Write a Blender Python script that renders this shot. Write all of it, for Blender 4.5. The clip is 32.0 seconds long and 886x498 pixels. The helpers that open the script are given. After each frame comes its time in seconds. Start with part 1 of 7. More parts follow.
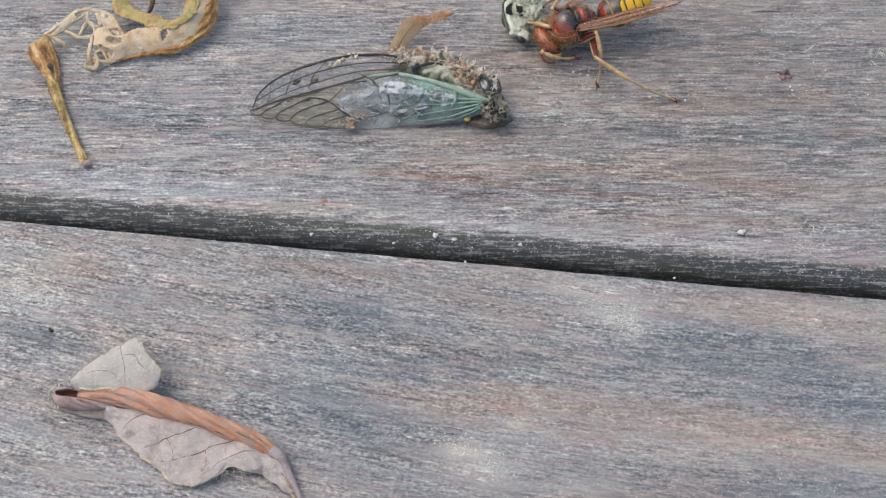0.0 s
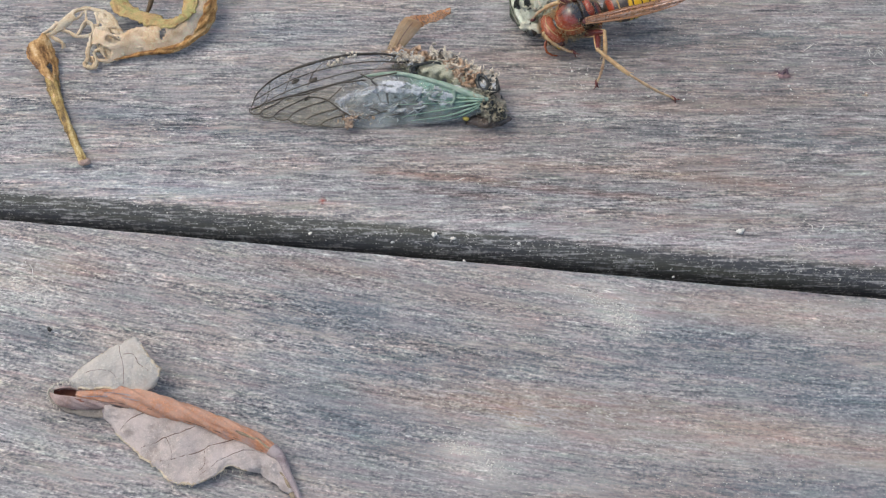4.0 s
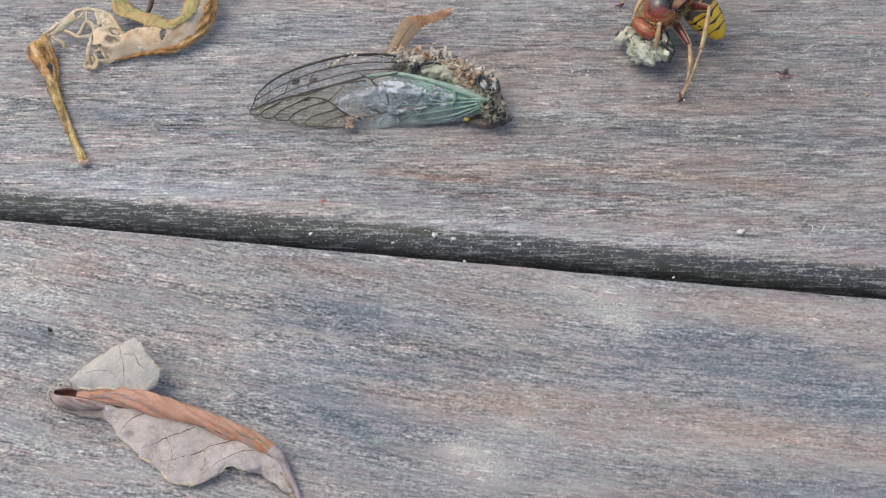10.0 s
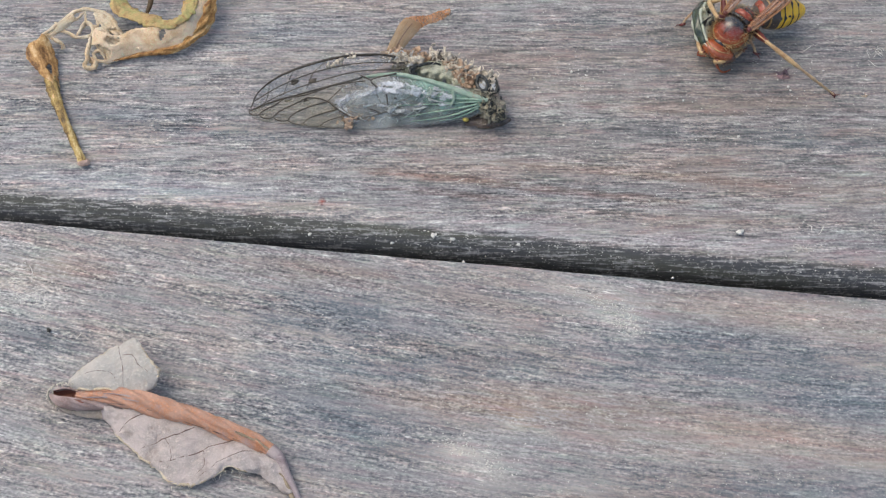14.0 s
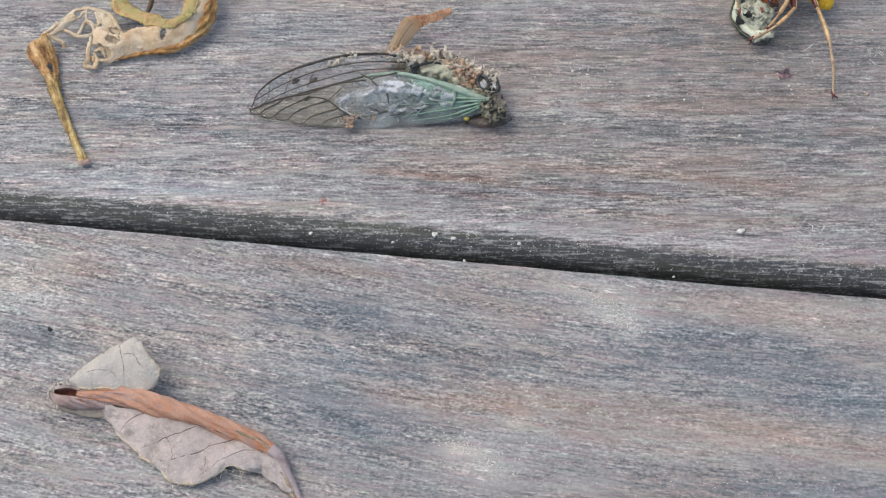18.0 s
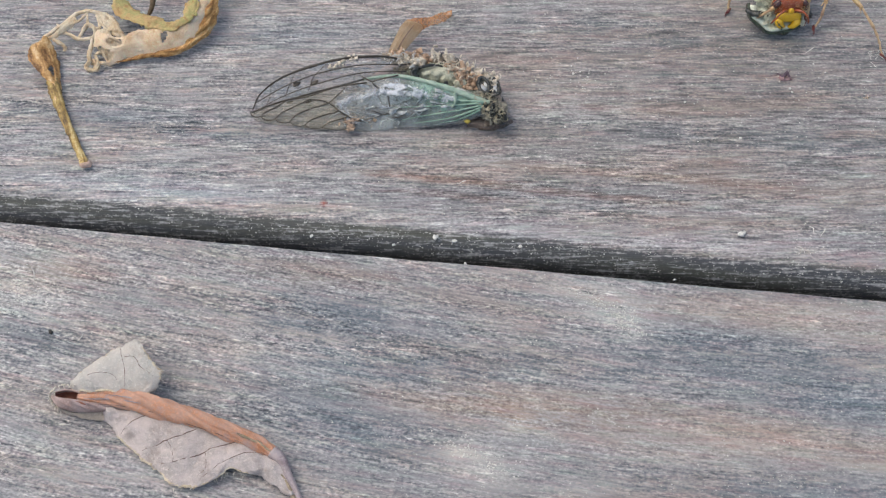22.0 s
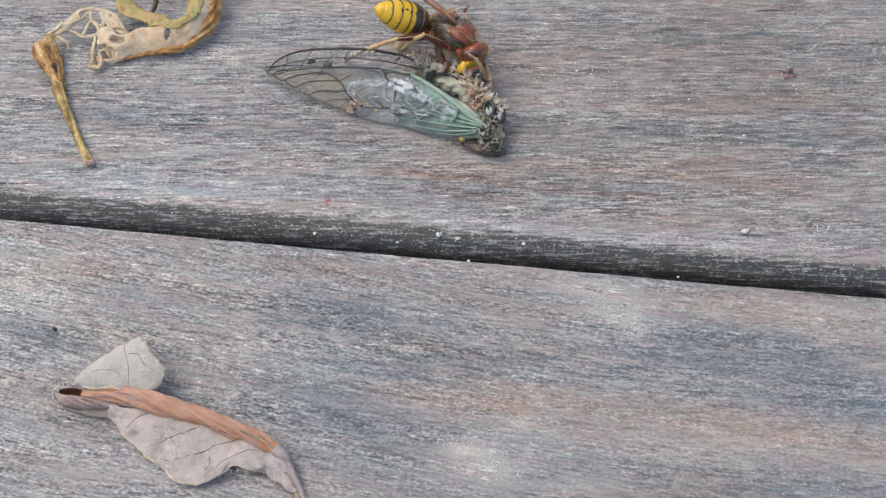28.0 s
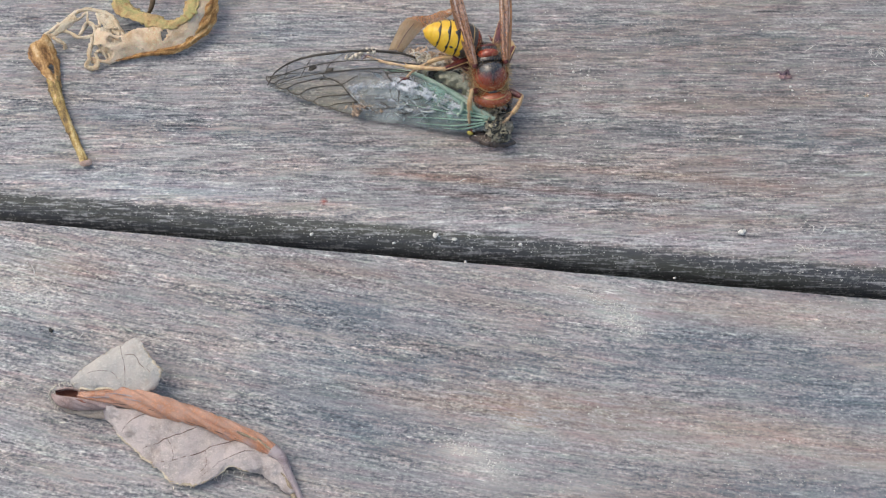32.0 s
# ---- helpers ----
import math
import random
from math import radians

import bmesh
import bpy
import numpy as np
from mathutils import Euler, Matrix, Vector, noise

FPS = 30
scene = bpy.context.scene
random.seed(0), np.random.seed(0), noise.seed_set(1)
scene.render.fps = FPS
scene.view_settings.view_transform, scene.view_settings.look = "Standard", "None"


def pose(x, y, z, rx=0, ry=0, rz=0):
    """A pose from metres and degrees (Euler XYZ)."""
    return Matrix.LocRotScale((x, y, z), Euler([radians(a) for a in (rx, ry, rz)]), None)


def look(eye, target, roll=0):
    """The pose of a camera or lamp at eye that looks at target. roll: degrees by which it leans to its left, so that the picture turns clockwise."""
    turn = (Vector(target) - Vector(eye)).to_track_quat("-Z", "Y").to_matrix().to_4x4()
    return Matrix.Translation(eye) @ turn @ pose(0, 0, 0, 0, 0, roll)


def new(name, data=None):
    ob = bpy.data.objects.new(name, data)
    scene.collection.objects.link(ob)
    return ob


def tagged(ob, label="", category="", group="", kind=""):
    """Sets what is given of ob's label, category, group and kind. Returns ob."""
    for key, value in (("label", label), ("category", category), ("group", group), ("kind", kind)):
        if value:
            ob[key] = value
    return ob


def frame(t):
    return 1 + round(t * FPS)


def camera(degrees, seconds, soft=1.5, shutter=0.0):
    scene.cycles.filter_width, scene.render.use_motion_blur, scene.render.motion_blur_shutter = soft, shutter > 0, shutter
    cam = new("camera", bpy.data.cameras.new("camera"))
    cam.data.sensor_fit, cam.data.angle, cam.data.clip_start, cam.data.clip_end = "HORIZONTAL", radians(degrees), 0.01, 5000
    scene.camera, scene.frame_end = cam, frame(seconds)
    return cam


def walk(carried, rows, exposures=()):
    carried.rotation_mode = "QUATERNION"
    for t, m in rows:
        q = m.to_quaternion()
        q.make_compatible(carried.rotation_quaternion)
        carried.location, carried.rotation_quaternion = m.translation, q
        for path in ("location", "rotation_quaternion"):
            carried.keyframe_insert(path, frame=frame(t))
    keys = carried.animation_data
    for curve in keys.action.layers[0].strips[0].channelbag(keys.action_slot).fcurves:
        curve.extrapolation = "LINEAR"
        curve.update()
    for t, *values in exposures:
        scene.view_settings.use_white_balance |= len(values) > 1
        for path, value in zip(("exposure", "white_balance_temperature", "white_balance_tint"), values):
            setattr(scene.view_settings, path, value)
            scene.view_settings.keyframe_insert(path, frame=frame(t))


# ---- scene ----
cam = camera(40, 32.0, soft=1.25, shutter=0.4)
BASE = look((0.0, -0.107701, 0.186544), (0, 0, 0))
# seconds, tilt and turn in degrees: the slight sway of the support
SWAY = [
    (0.0, 0.0, 0.0), (0.5, 0.027, 0.0), (1.0, 0.0, 0.0), (1.5, -0.008, 0.0),
    (2.0, -0.04, 0.0), (2.5, -0.045, 0.0), (3.0, -0.04, -0.016), (3.5, -0.04, -0.04),
    (5.5, -0.04, -0.082), (6.0, 0.0, -0.082), (6.5, 0.0, -0.082), (7.0, 0.003, -0.061),
    (7.5, 0.04, -0.04), (8.0, 0.005, -0.04), (8.5, 0.0, -0.04), (9.0, 0.0, -0.04),
    (9.5, 0.0, -0.04), (10.0, -0.019, -0.04), (10.5, -0.04, 0.0), (11.0, -0.04, 0.04),
    (11.5, -0.016, 0.003), (12.0, 0.0, 0.0), (12.5, 0.0, 0.037), (13.0, 0.0, 0.037),
    (13.5, 0.0, -0.008), (14.0, 0.0, -0.082), (14.5, 0.037, -0.059), (16.5, 0.0, -0.082),
    (17.0, 0.0, -0.04), (17.5, -0.008, -0.04), (18.0, -0.04, -0.04), (18.5, -0.04, 0.0),
    (19.0, -0.04, 0.003), (19.5, -0.04, 0.032), (20.0, 0.0, 0.0), (20.5, 0.04, -0.005),
    (21.0, 0.04, 0.0), (21.5, 0.072, 0.0), (22.0, 0.082, 0.0), (22.5, 0.082, 0.0),
    (23.0, 0.082, 0.0), (23.5, 0.074, -0.005), (24.0, 0.066, -0.037), (24.5, 0.032, -0.04),
    (25.0, -0.04, 0.162), (25.5, -0.04, 0.162), (27.5, -0.045, 0.154), (28.0, -0.04, 0.162),
    (28.5, -0.04, 0.162), (29.0, -0.04, 0.162), (29.5, -0.04, 0.122),
    (30.0, -0.04, 0.122), (30.5, 0.0, 0.085), (31.0, 0.005, 0.08), (31.5, 0.0, 0.037),
    (32.0, 0.0, 0.005),
]
walk(cam, [(t, BASE @ pose(0, 0, 0, tilt, turn, 0)) for t, tilt, turn in SWAY],
     exposures=[(0, 0.21, 6650, 6), (32, 0.25, 6650, 6)])

# ---- light: open shade under a bright sky, softly from one side ----
world = bpy.data.worlds.new("sky")
scene.world = world
world.use_nodes = True
sky = world.node_tree.nodes.new("ShaderNodeTexSky")
sky.sky_type, sky.sun_disc = "NISHITA", False
sky.sun_elevation, sky.sun_rotation = radians(62), radians(-68)
sky.air_density, sky.dust_density, sky.ozone_density = 1.0, 4.0, 1.0
world.node_tree.links.new(sky.outputs[0], world.node_tree.nodes["Background"].inputs[0])
world.node_tree.nodes["Background"].inputs[1].default_value = 0.17
sun = new("sun", bpy.data.lights.new("sun", "SUN"))
sun.data.energy, sun.data.angle, sun.data.color = 0.45, radians(70), (1.0, 0.92, 0.82)
sun.matrix_world = look((-0.44, 0.18, 0.88), (0, 0, 0))

MM = 0.001


# ---- node helpers ----
class Net:
    def __init__(self, name):
        self.material = bpy.data.materials.new(name)
        self.material.use_nodes = True
        self.tree = self.material.node_tree
        self.tree.nodes.clear()
        self.output = self.tree.nodes.new("ShaderNodeOutputMaterial")

    def node(self, kind, **inputs):
        n = self.tree.nodes.new(kind)
        for key, value in inputs.items():
            self.put(n, key.replace("_", " "), value)
        return n

    def put(self, n, key, value):
        if isinstance(value, bpy.types.NodeSocket):
            self.tree.links.new(value, n.inputs[key])
        else:
            n.inputs[key].default_value = value

    def math(self, op, a, b=0.0, c=0.0, clamp=False):
        n = self.tree.nodes.new("ShaderNodeMath")
        n.operation, n.use_clamp = op, clamp
        for i, v in enumerate((a, b, c)):
            self.put(n, i, v)
        return n.outputs[0]

    def add(self, *terms):
        total = terms[0]
        for term in terms[1:]:
            total = self.math("ADD", total, term)
        return total

    def mul(self, a, b):
        return self.math("MULTIPLY", a, b)

    def xyz(self, x, y, z=0.0):
        return self.node("ShaderNodeCombineXYZ", X=x, Y=y, Z=z).outputs[0]

    def split(self, v):
        n = self.node("ShaderNodeSeparateXYZ", Vector=v)
        return n.outputs[0], n.outputs[1], n.outputs[2]

    def local(self):
        v = self.node("ShaderNodeTexCoord").outputs["Object"]
        n = self.tree.nodes.new("ShaderNodeVectorMath")
        n.operation = "SCALE"
        self.put(n, 0, v)
        self.put(n, "Scale", 1000.0)
        return n.outputs[0]

    def noise(self, v, scale=1.0, detail=3.0, rough=0.55):
        return self.node("ShaderNodeTexNoise", Vector=v, Scale=scale, Detail=detail, Roughness=rough).outputs[0]

    def cells(self, v, scale=1.0, feature="F1"):
        n = self.node("ShaderNodeTexVoronoi", Vector=v, Scale=scale)
        n.feature = feature
        return n.outputs[0]

    def ramp(self, fac, stops):
        n = self.node("ShaderNodeValToRGB", Fac=fac)
        points = n.color_ramp.elements
        while len(points) < len(stops):
            points.new(0.5)
        for p, (at, colour) in zip(points, stops):
            p.position = at
            p.color = (*colour, 1) if len(colour) == 3 else colour
        return n.outputs[0]

    def grey(self, fac, low, high, a=0.0, b=1.0):
        n = self.tree.nodes.new("ShaderNodeMapRange")
        n.clamp = True
        for i, v in enumerate((fac, low, high, a, b)):
            self.put(n, i, v)
        return n.outputs[0]

    def mix(self, fac, a, b, blend="MIX"):
        n = self.tree.nodes.new("ShaderNodeMix")
        n.data_type, n.blend_type = "RGBA", blend
        self.put(n, 0, fac)
        for i, v in ((6, a), (7, b)):
            self.put(n, i, (*v, 1) if isinstance(v, tuple) and len(v) == 3 else v)
        return n.outputs[2]

    def random(self):
        return self.node("ShaderNodeObjectInfo").outputs["Random"]

    def bump(self, height, depth, strength=1.0):
        n = self.node("ShaderNodeBump", Height=height, Distance=depth, Strength=strength)
        return n.outputs[0]

    def skin(self, colour, rough=0.5, normal=None, spec=0.5, see=0.0, under=0.0, coat=0.0):
        """The surface: see is how far one sees through it."""
        p = self.tree.nodes.new("ShaderNodeBsdfPrincipled")
        self.put(p, "Base Color", (*colour, 1) if isinstance(colour, tuple) else colour)
        self.put(p, "Roughness", rough)
        self.put(p, "Specular IOR Level", spec)
        self.put(p, "Coat Weight", coat)
        self.put(p, "Coat Roughness", 0.15)
        if normal is not None:
            self.put(p, "Normal", normal)
        out = p.outputs[0]
        if not isinstance(under, float) or under > 0:
            t = self.tree.nodes.new("ShaderNodeBsdfTranslucent")
            self.put(t, "Color", (*colour, 1) if isinstance(colour, tuple) else colour)
            m = self.tree.nodes.new("ShaderNodeMixShader")
            self.put(m, 0, under)
            self.put(m, 1, out)
            self.put(m, 2, t.outputs[0])
            out = m.outputs[0]
        if not isinstance(see, float) or see > 0:
            t = self.tree.nodes.new("ShaderNodeBsdfTransparent")
            m = self.tree.nodes.new("ShaderNodeMixShader")
            self.put(m, 0, see)
            self.put(m, 1, out)
            self.put(m, 2, t.outputs[0])
            out = m.outputs[0]
        self.tree.links.new(out, self.output.inputs[0])
        return self.material


# ---- materials ----
def weathered_wood(name, shift, tilt, curve, bend, warm, stains_and_tones, edge=None, lines=1.0, grain=1.0, rougher=(0.0, 0.0), run=0.42):
    """Grey weathered hardwood: fibres along x, bands of blue-grey and tan, stains and broad tones (x, y, rx, ry,
    lightening, tint) in mm;
    lines and grain weigh the long streaks and the short strokes, rougher makes them stronger along x and y, run
    shortens the fibres; edge: where the algae and dirt of the joint begin."""
    n = Net(name)
    p = n.local()
    x, y, z = n.split(p)
    xc = n.math("MINIMUM", n.math("MAXIMUM", x, -120.0), 120.0)
    low = n.noise(n.xyz(n.math("MULTIPLY_ADD", x, 0.011, shift), n.mul(y, 0.02), 0.3), 1.0, 2.0, 0.4)
    y2 = n.add(y, n.mul(x, tilt), n.mul(n.mul(xc, xc), curve), n.mul(n.math("SUBTRACT", low, 0.5), bend), n.mul(z, 0.8))
    small = n.noise(p, 0.12, 2.0, 0.5)
    y2 = n.add(y2, n.mul(n.math("SUBTRACT", small, 0.5), 0.35))

    def along(sx, sy, at):
        return n.xyz(n.math("MULTIPLY_ADD", x, sx, shift + at), n.mul(y2, sy), at)

    def off(v, k):
        return n.mul(n.math("SUBTRACT", v, 0.5), k)

    fibre = n.grey(n.noise(along(run, 2.2, 1.7), 1.0, 2.0, 0.6), 0.36, 0.64)
    crack = n.noise(along(0.09, 1.6, 33.0), 1.0, 2.0, 0.6)
    fleck = n.noise(along(0.32, 1.9, 41.0), 1.0, 2.0, 0.6)
    streak = n.noise(along(0.135, 1.15, 5.1), 1.0, 3.0, 0.65)
    band = n.noise(along(0.022, 0.17, 9.3), 1.0, 4.0, 0.6)
    hue = n.noise(along(0.03, 0.2, 14.2), 1.0, 4.0, 0.62)
    chip = n.noise(along(0.10, 0.5, 21.0), 1.0, 4.0, 0.62)
    grit = n.noise(n.xyz(n.mul(x, 1.5), n.mul(y, 2.4), z), 1.0, 1.5, 0.6)
    ragged = n.add(off(chip, 1.5), off(streak, 1.3), off(fibre, 0.4), off(grit, 1.0))
    busy = n.grey(n.noise(along(0.05, 0.33, 71.0), 1.0, 3.0, 0.6), 0.34, 0.66, 0.45 * grain, 1.45 * grain)
    busy = n.mul(busy, n.math("MAXIMUM", n.add(1.0, n.mul(xc, rougher[0]), n.mul(n.math("MAXIMUM", y, -50.0), rougher[1])), 0.5))
    fine = n.add(off(fibre, 0.12 + 0.05 / run), off(grit, 0.65 + 0.48 * run), n.grey(crack, 0.57, 0.66, 0.0, -0.22 * min(1.0, 0.35 + lines)), n.grey(fleck, 0.60, 0.70, 0.0, 0.28), n.grey(fleck, 0.42, 0.33, 0.0, -0.15))
    value = n.add(0.55, off(streak, 0.60 * lines), off(band, 0.36), off(chip, 0.35), n.mul(fine, busy))
    tints = []
    for cx, cy, rx, ry, light, tint in stains_and_tones:
        dx = n.math("DIVIDE", n.math("SUBTRACT", x, cx), rx)
        dy = n.math("DIVIDE", n.math("SUBTRACT", y, cy), ry)
        far = n.math("SQRT", n.add(n.mul(dx, dx), n.mul(dy, dy)))
        mask = n.grey(n.add(far, ragged), 1.3, 0.2)
        value = n.add(value, n.mul(mask, light))
        tints.append((mask, tint))
    colour = n.ramp(value, [(0.06, (0.050, 0.054, 0.060)), (0.36, (0.165, 0.166, 0.176)), (0.55, (0.285, 0.273, 0.272)),
                            (0.78, (0.46, 0.445, 0.43)), (1.0, (0.74, 0.73, 0.70))])
    cool = n.grey(n.add(hue, off(streak, 0.25), off(grit, 0.35)), 0.51, 0.38)
    colour = n.mix(n.mul(cool, 0.55), colour, (0.86, 0.92, 0.965), "MULTIPLY")
    tan = n.grey(n.add(hue, off(chip, 0.4), off(grit, 0.45)), 0.50, 0.66)
    colour = n.mix(n.mul(tan, warm), colour, (1.0, 0.85, 0.74), "MULTIPLY")
    tinge = n.noise(along(0.09, 0.9, 57.0), 1.0, 3.0, 0.65)
    colour = n.mix(n.grey(tinge, 0.52, 0.68), colour, (1.0, 0.875, 0.90), "MULTIPLY")
    colour = n.mix(n.grey(tinge, 0.47, 0.33), colour, (0.915, 1.0, 0.955), "MULTIPLY")
    for mask, tint in tints:
        if tint:
            colour = n.mix(mask, colour, tint, "MULTIPLY")
    speck = n.cells(p, 0.8)
    pale = n.mul(n.grey(speck, 0.15, 0.07), n.grey(n.noise(p, 0.23, 2.0), 0.47, 0.64))
    mote_ = n.mul(n.grey(n.cells(n.xyz(n.mul(x, 1.3), n.mul(y, 2.0), z), 1.0), 0.24, 0.10), n.grey(n.noise(p, 0.4, 3.0, 0.6), 0.44, 0.62, 0.0, 0.68))
    pale = n.math("MAXIMUM", pale, mote_)
    if edge is not None:
        grime = n.grey(n.add(y, n.mul(ragged, 0.9)), edge + 0.7, edge - 0.6)
        moss = n.grey(n.noise(n.xyz(n.mul(x, 0.02), n.mul(y, 0.5), 3.0), 1.0, 3.0), 0.38, 0.62)
        dirt = n.mix(moss, (0.058, 0.063, 0.070), (0.078, 0.082, 0.066))
        dirt = n.mix(n.grey(n.add(streak, off(fibre, 0.3), off(grit, 0.5)), 0.52, 0.80), dirt, (0.40, 0.40, 0.39))
        colour = n.mix(n.mul(grime, 0.93), colour, dirt)
        pale = n.add(pale, n.mul(grime, n.grey(n.cells(n.xyz(n.mul(x, 0.75), n.add(y, z), 0.0), 1.3), 0.13, 0.06)))
    colour = n.mix(pale, colour, (0.62, 0.61, 0.55))
    relief = n.add(value, n.mul(pale, 0.7))
    return n.skin(colour, n.grey(value, 0.2, 0.9, 0.62, 0.82), n.bump(relief, 0.00024, 0.85), spec=0.3)


BLUE, TAN, PALE = (0.88, 0.945, 0.985), (1.0, 0.90, 0.83), (1.0, 0.99, 0.96)
upper_broad = [
    # broad tones: paler on the left, darker and warmer at the upper right
    (-68.8, 16.3, 55, 34, 0.07, None), (52.0, 46.1, 70, 34, -0.045, (1.0, 0.955, 0.905)), (25.7, 22.2, 60, 14, -0.03, (1.0, 0.975, 0.95)),
    (-56.1, 7.5, 26, 2.6, 0.08, (0.90, 0.94, 1.0)),
    (-9.2, 5.7, 70, 2.6, 0.07, None), (51.3, 6.0, 50, 3.0, 0.08, (1.0, 0.96, 0.98)),
    (61.4, 45.1, 2.0, 1.0, -0.04, (0.92, 0.66, 0.70)),
]
upper_blue_and_lift = [
    (40.2, 29.4, 34, 3.0, -0.04, BLUE),
    # the untinted rows lighten the wood to offset the shade beside the cicada
    (-65.9, 21.8, 22, 3.0, -0.07, BLUE), (-32.3, 20.7, 20, 1.3, -0.06, BLUE), (-1.7, 23.2, 16, 3.0, 0.07, None),
    (15.6, 32.8, 24, 8, 0.06, None),
    (0.1, 15.1, 16, 0.9, 0.04, (1.0, 0.84, 0.76)), (2.5, 11.7, 14, 0.7, -0.03, (1.0, 0.84, 0.79)),
]
upper_tan = [
    (39.2, 19.8, 26, 1.2, 0.01, (1.0, 0.87, 0.79)), (29.1, 14.4, 18, 0.9, 0.01, (1.0, 0.85, 0.79)),
    (46.6, 54.0, 34, 3.0, -0.06, BLUE), (-36.5, 45.5, 20, 2.5, -0.05, BLUE), (70.6, 30.6, 18, 3.0, -0.05, BLUE),
    (26.2, 34.6, 5, 0.8, 0.00, (1.0, 0.90, 0.88)),
    (-22.5, 7.7, 0.8, 0.7, 0.00, (1.0, 0.35, 0.3)),
]
wood_upper = weathered_wood("weathered_board", 3.0, -0.098, 0.0, 1.6, 0.55, [*upper_broad, *upper_blue_and_lift, *upper_tan], edge=4.0, lines=0.95, grain=1.0, rougher=(-0.0024, -0.004), run=0.28)
lower_pale = [
    # broad paler tone over the left of the board
    (-61.0, -26.1, 60, 30, 0.065, None),
    (-73.5, -16.5, 13, 6.5, 0.16, PALE), (-71.1, -10.7, 12, 3.0, 0.07, PALE),
    (31.3, -10.2, 7, 3.2, 0.19, PALE), (25.8, -5.8, 9, 1.8, 0.16, PALE), (33.8, -12.9, 3, 1.6, 0.18, PALE),
    (10.0, -38.4, 7, 4.5, 0.16, PALE), (15.4, -31.5, 3.4, 2.2, 0.17, PALE), (6.2, -36.9, 3.4, 1.6, 0.18, PALE),
]
lower_blue = [
    (58.4, -18.5, 30, 5.5, -0.10, BLUE), (46.2, -12.7, 20, 3.0, -0.08, BLUE), (62.0, -38.5, 26, 3.5, -0.06, BLUE),
    (-13.3, -15.8, 15, 5.0, -0.10, BLUE), (-24.4, -14.2, 14, 3.0, -0.06, BLUE), (-8.7, -36.0, 13, 4.0, -0.10, BLUE),
    (11.3, -21.3, 20, 3.0, -0.08, BLUE), (-3.7, -23.4, 12, 3.0, -0.05, BLUE),
    (-66.6, -23.5, 8, 4.5, -0.10, BLUE), (69.3, -23.0, 14, 4.0, -0.07, BLUE), (-18.0, -30.0, 12, 8.0, -0.04, BLUE),
]
lower_tan = [
    (62.7, -7.4, 26, 3.8, 0.10, TAN), (48.3, -29.5, 30, 5.0, 0.06, TAN), (18.0, -27.5, 16, 3.0, 0.05, TAN), (-21.6, -6.7, 12, 3.0, 0.02, TAN),
    (-62.9, -11.0, 9, 2.0, -0.04, TAN), (4.5, -29.2, 16, 2.4, 0.04, TAN),
]
wood_lower = weathered_wood("weathered_plank", 47.0, 0.056, -0.00046, 4.5, 0.45, [*lower_pale, *lower_blue, *lower_tan], lines=0.32, grain=1.0, rougher=(-0.0042, 0.004))


def plain(name, colour, rough=0.5, spots=0.25, size=1.2, relief=0.00006, spec=0.5, see=0.0, under=0.0, coat=0.0, second=None):
    """A surface with uneven colour at two scales and a fine relief."""
    n = Net(name)
    p = n.local()
    broad = n.noise(p, size, 3.0, 0.6)
    fine = n.noise(p, size * 5.0, 3.0, 0.6)
    second = second or tuple(c * (1 - spots) * 0.6 for c in colour)
    mixed = n.mix(n.grey(broad, 0.32, 0.68), colour, second)
    mixed = n.mix(n.grey(fine, 0.35, 0.8, 0.0, spots), mixed, tuple(min(1.0, c * 1.5 + 0.02) for c in colour))
    height = n.add(broad, n.mul(fine, 0.5))
    return n.skin(mixed, n.grey(fine, 0.3, 0.7, rough * 0.8, min(1.0, rough * 1.25)), n.bump(height, relief, 0.7), spec, see=see, under=under, coat=coat)


def streaky(name, angle, tones, across=1.5, along=0.16, rough=0.5, under=0.0, relief=0.0003):
    """Fibrous matter with streaks along the given direction of its plan; tones from dark to light."""
    n = Net(name)
    p = n.local()
    x, y, z = n.split(p)
    c, s_ = math.cos(radians(angle)), math.sin(radians(angle))
    u = n.add(n.mul(x, c), n.mul(y, s_))
    v = n.add(n.mul(x, -s_), n.mul(y, c))
    lines = n.noise(n.xyz(n.mul(u, along), n.mul(v, across), n.mul(z, across)), 1.0, 3.0, 0.65)
    broad = n.noise(p, 0.35, 3.0, 0.6)
    fine = n.noise(p, 2.5, 2.0, 0.6)
    k = n.add(lines, n.mul(n.math("SUBTRACT", broad, 0.5), 0.7), n.mul(n.math("SUBTRACT", fine, 0.5), 0.35))
    stops = [(0.30 + 0.42 * i / (len(tones) - 1), t) for i, t in enumerate(tones)]
    return n.skin(n.ramp(k, stops), n.grey(fine, 0.3, 0.7, rough * 0.8, rough * 1.3), n.bump(k, relief, 0.9), 0.4, under=under)


# ---- mesh helpers (all lengths in mm) ----
def part(name, bm, material, parent=None, label="", smooth=True, base=None):
    data = bpy.data.meshes.new(name)
    if base is not None:
        bmesh.ops.translate(bm, verts=bm.verts, vec=-Vector(base) * MM)
    bmesh.ops.recalc_face_normals(bm, faces=bm.faces)
    bm.to_mesh(data)
    bm.free()
    data.materials.append(material)
    if smooth:
        data.shade_smooth()
    ob = new(name, data)
    if parent is not None:
        ob.parent = parent
    return tagged(ob, label)


def thing(name, label, category, m=None, group="", kind=""):
    ob = tagged(new(name), label, category, group, kind)
    ob.empty_display_size = 0.005
    if m is not None:
        ob.matrix_world = m
    return ob


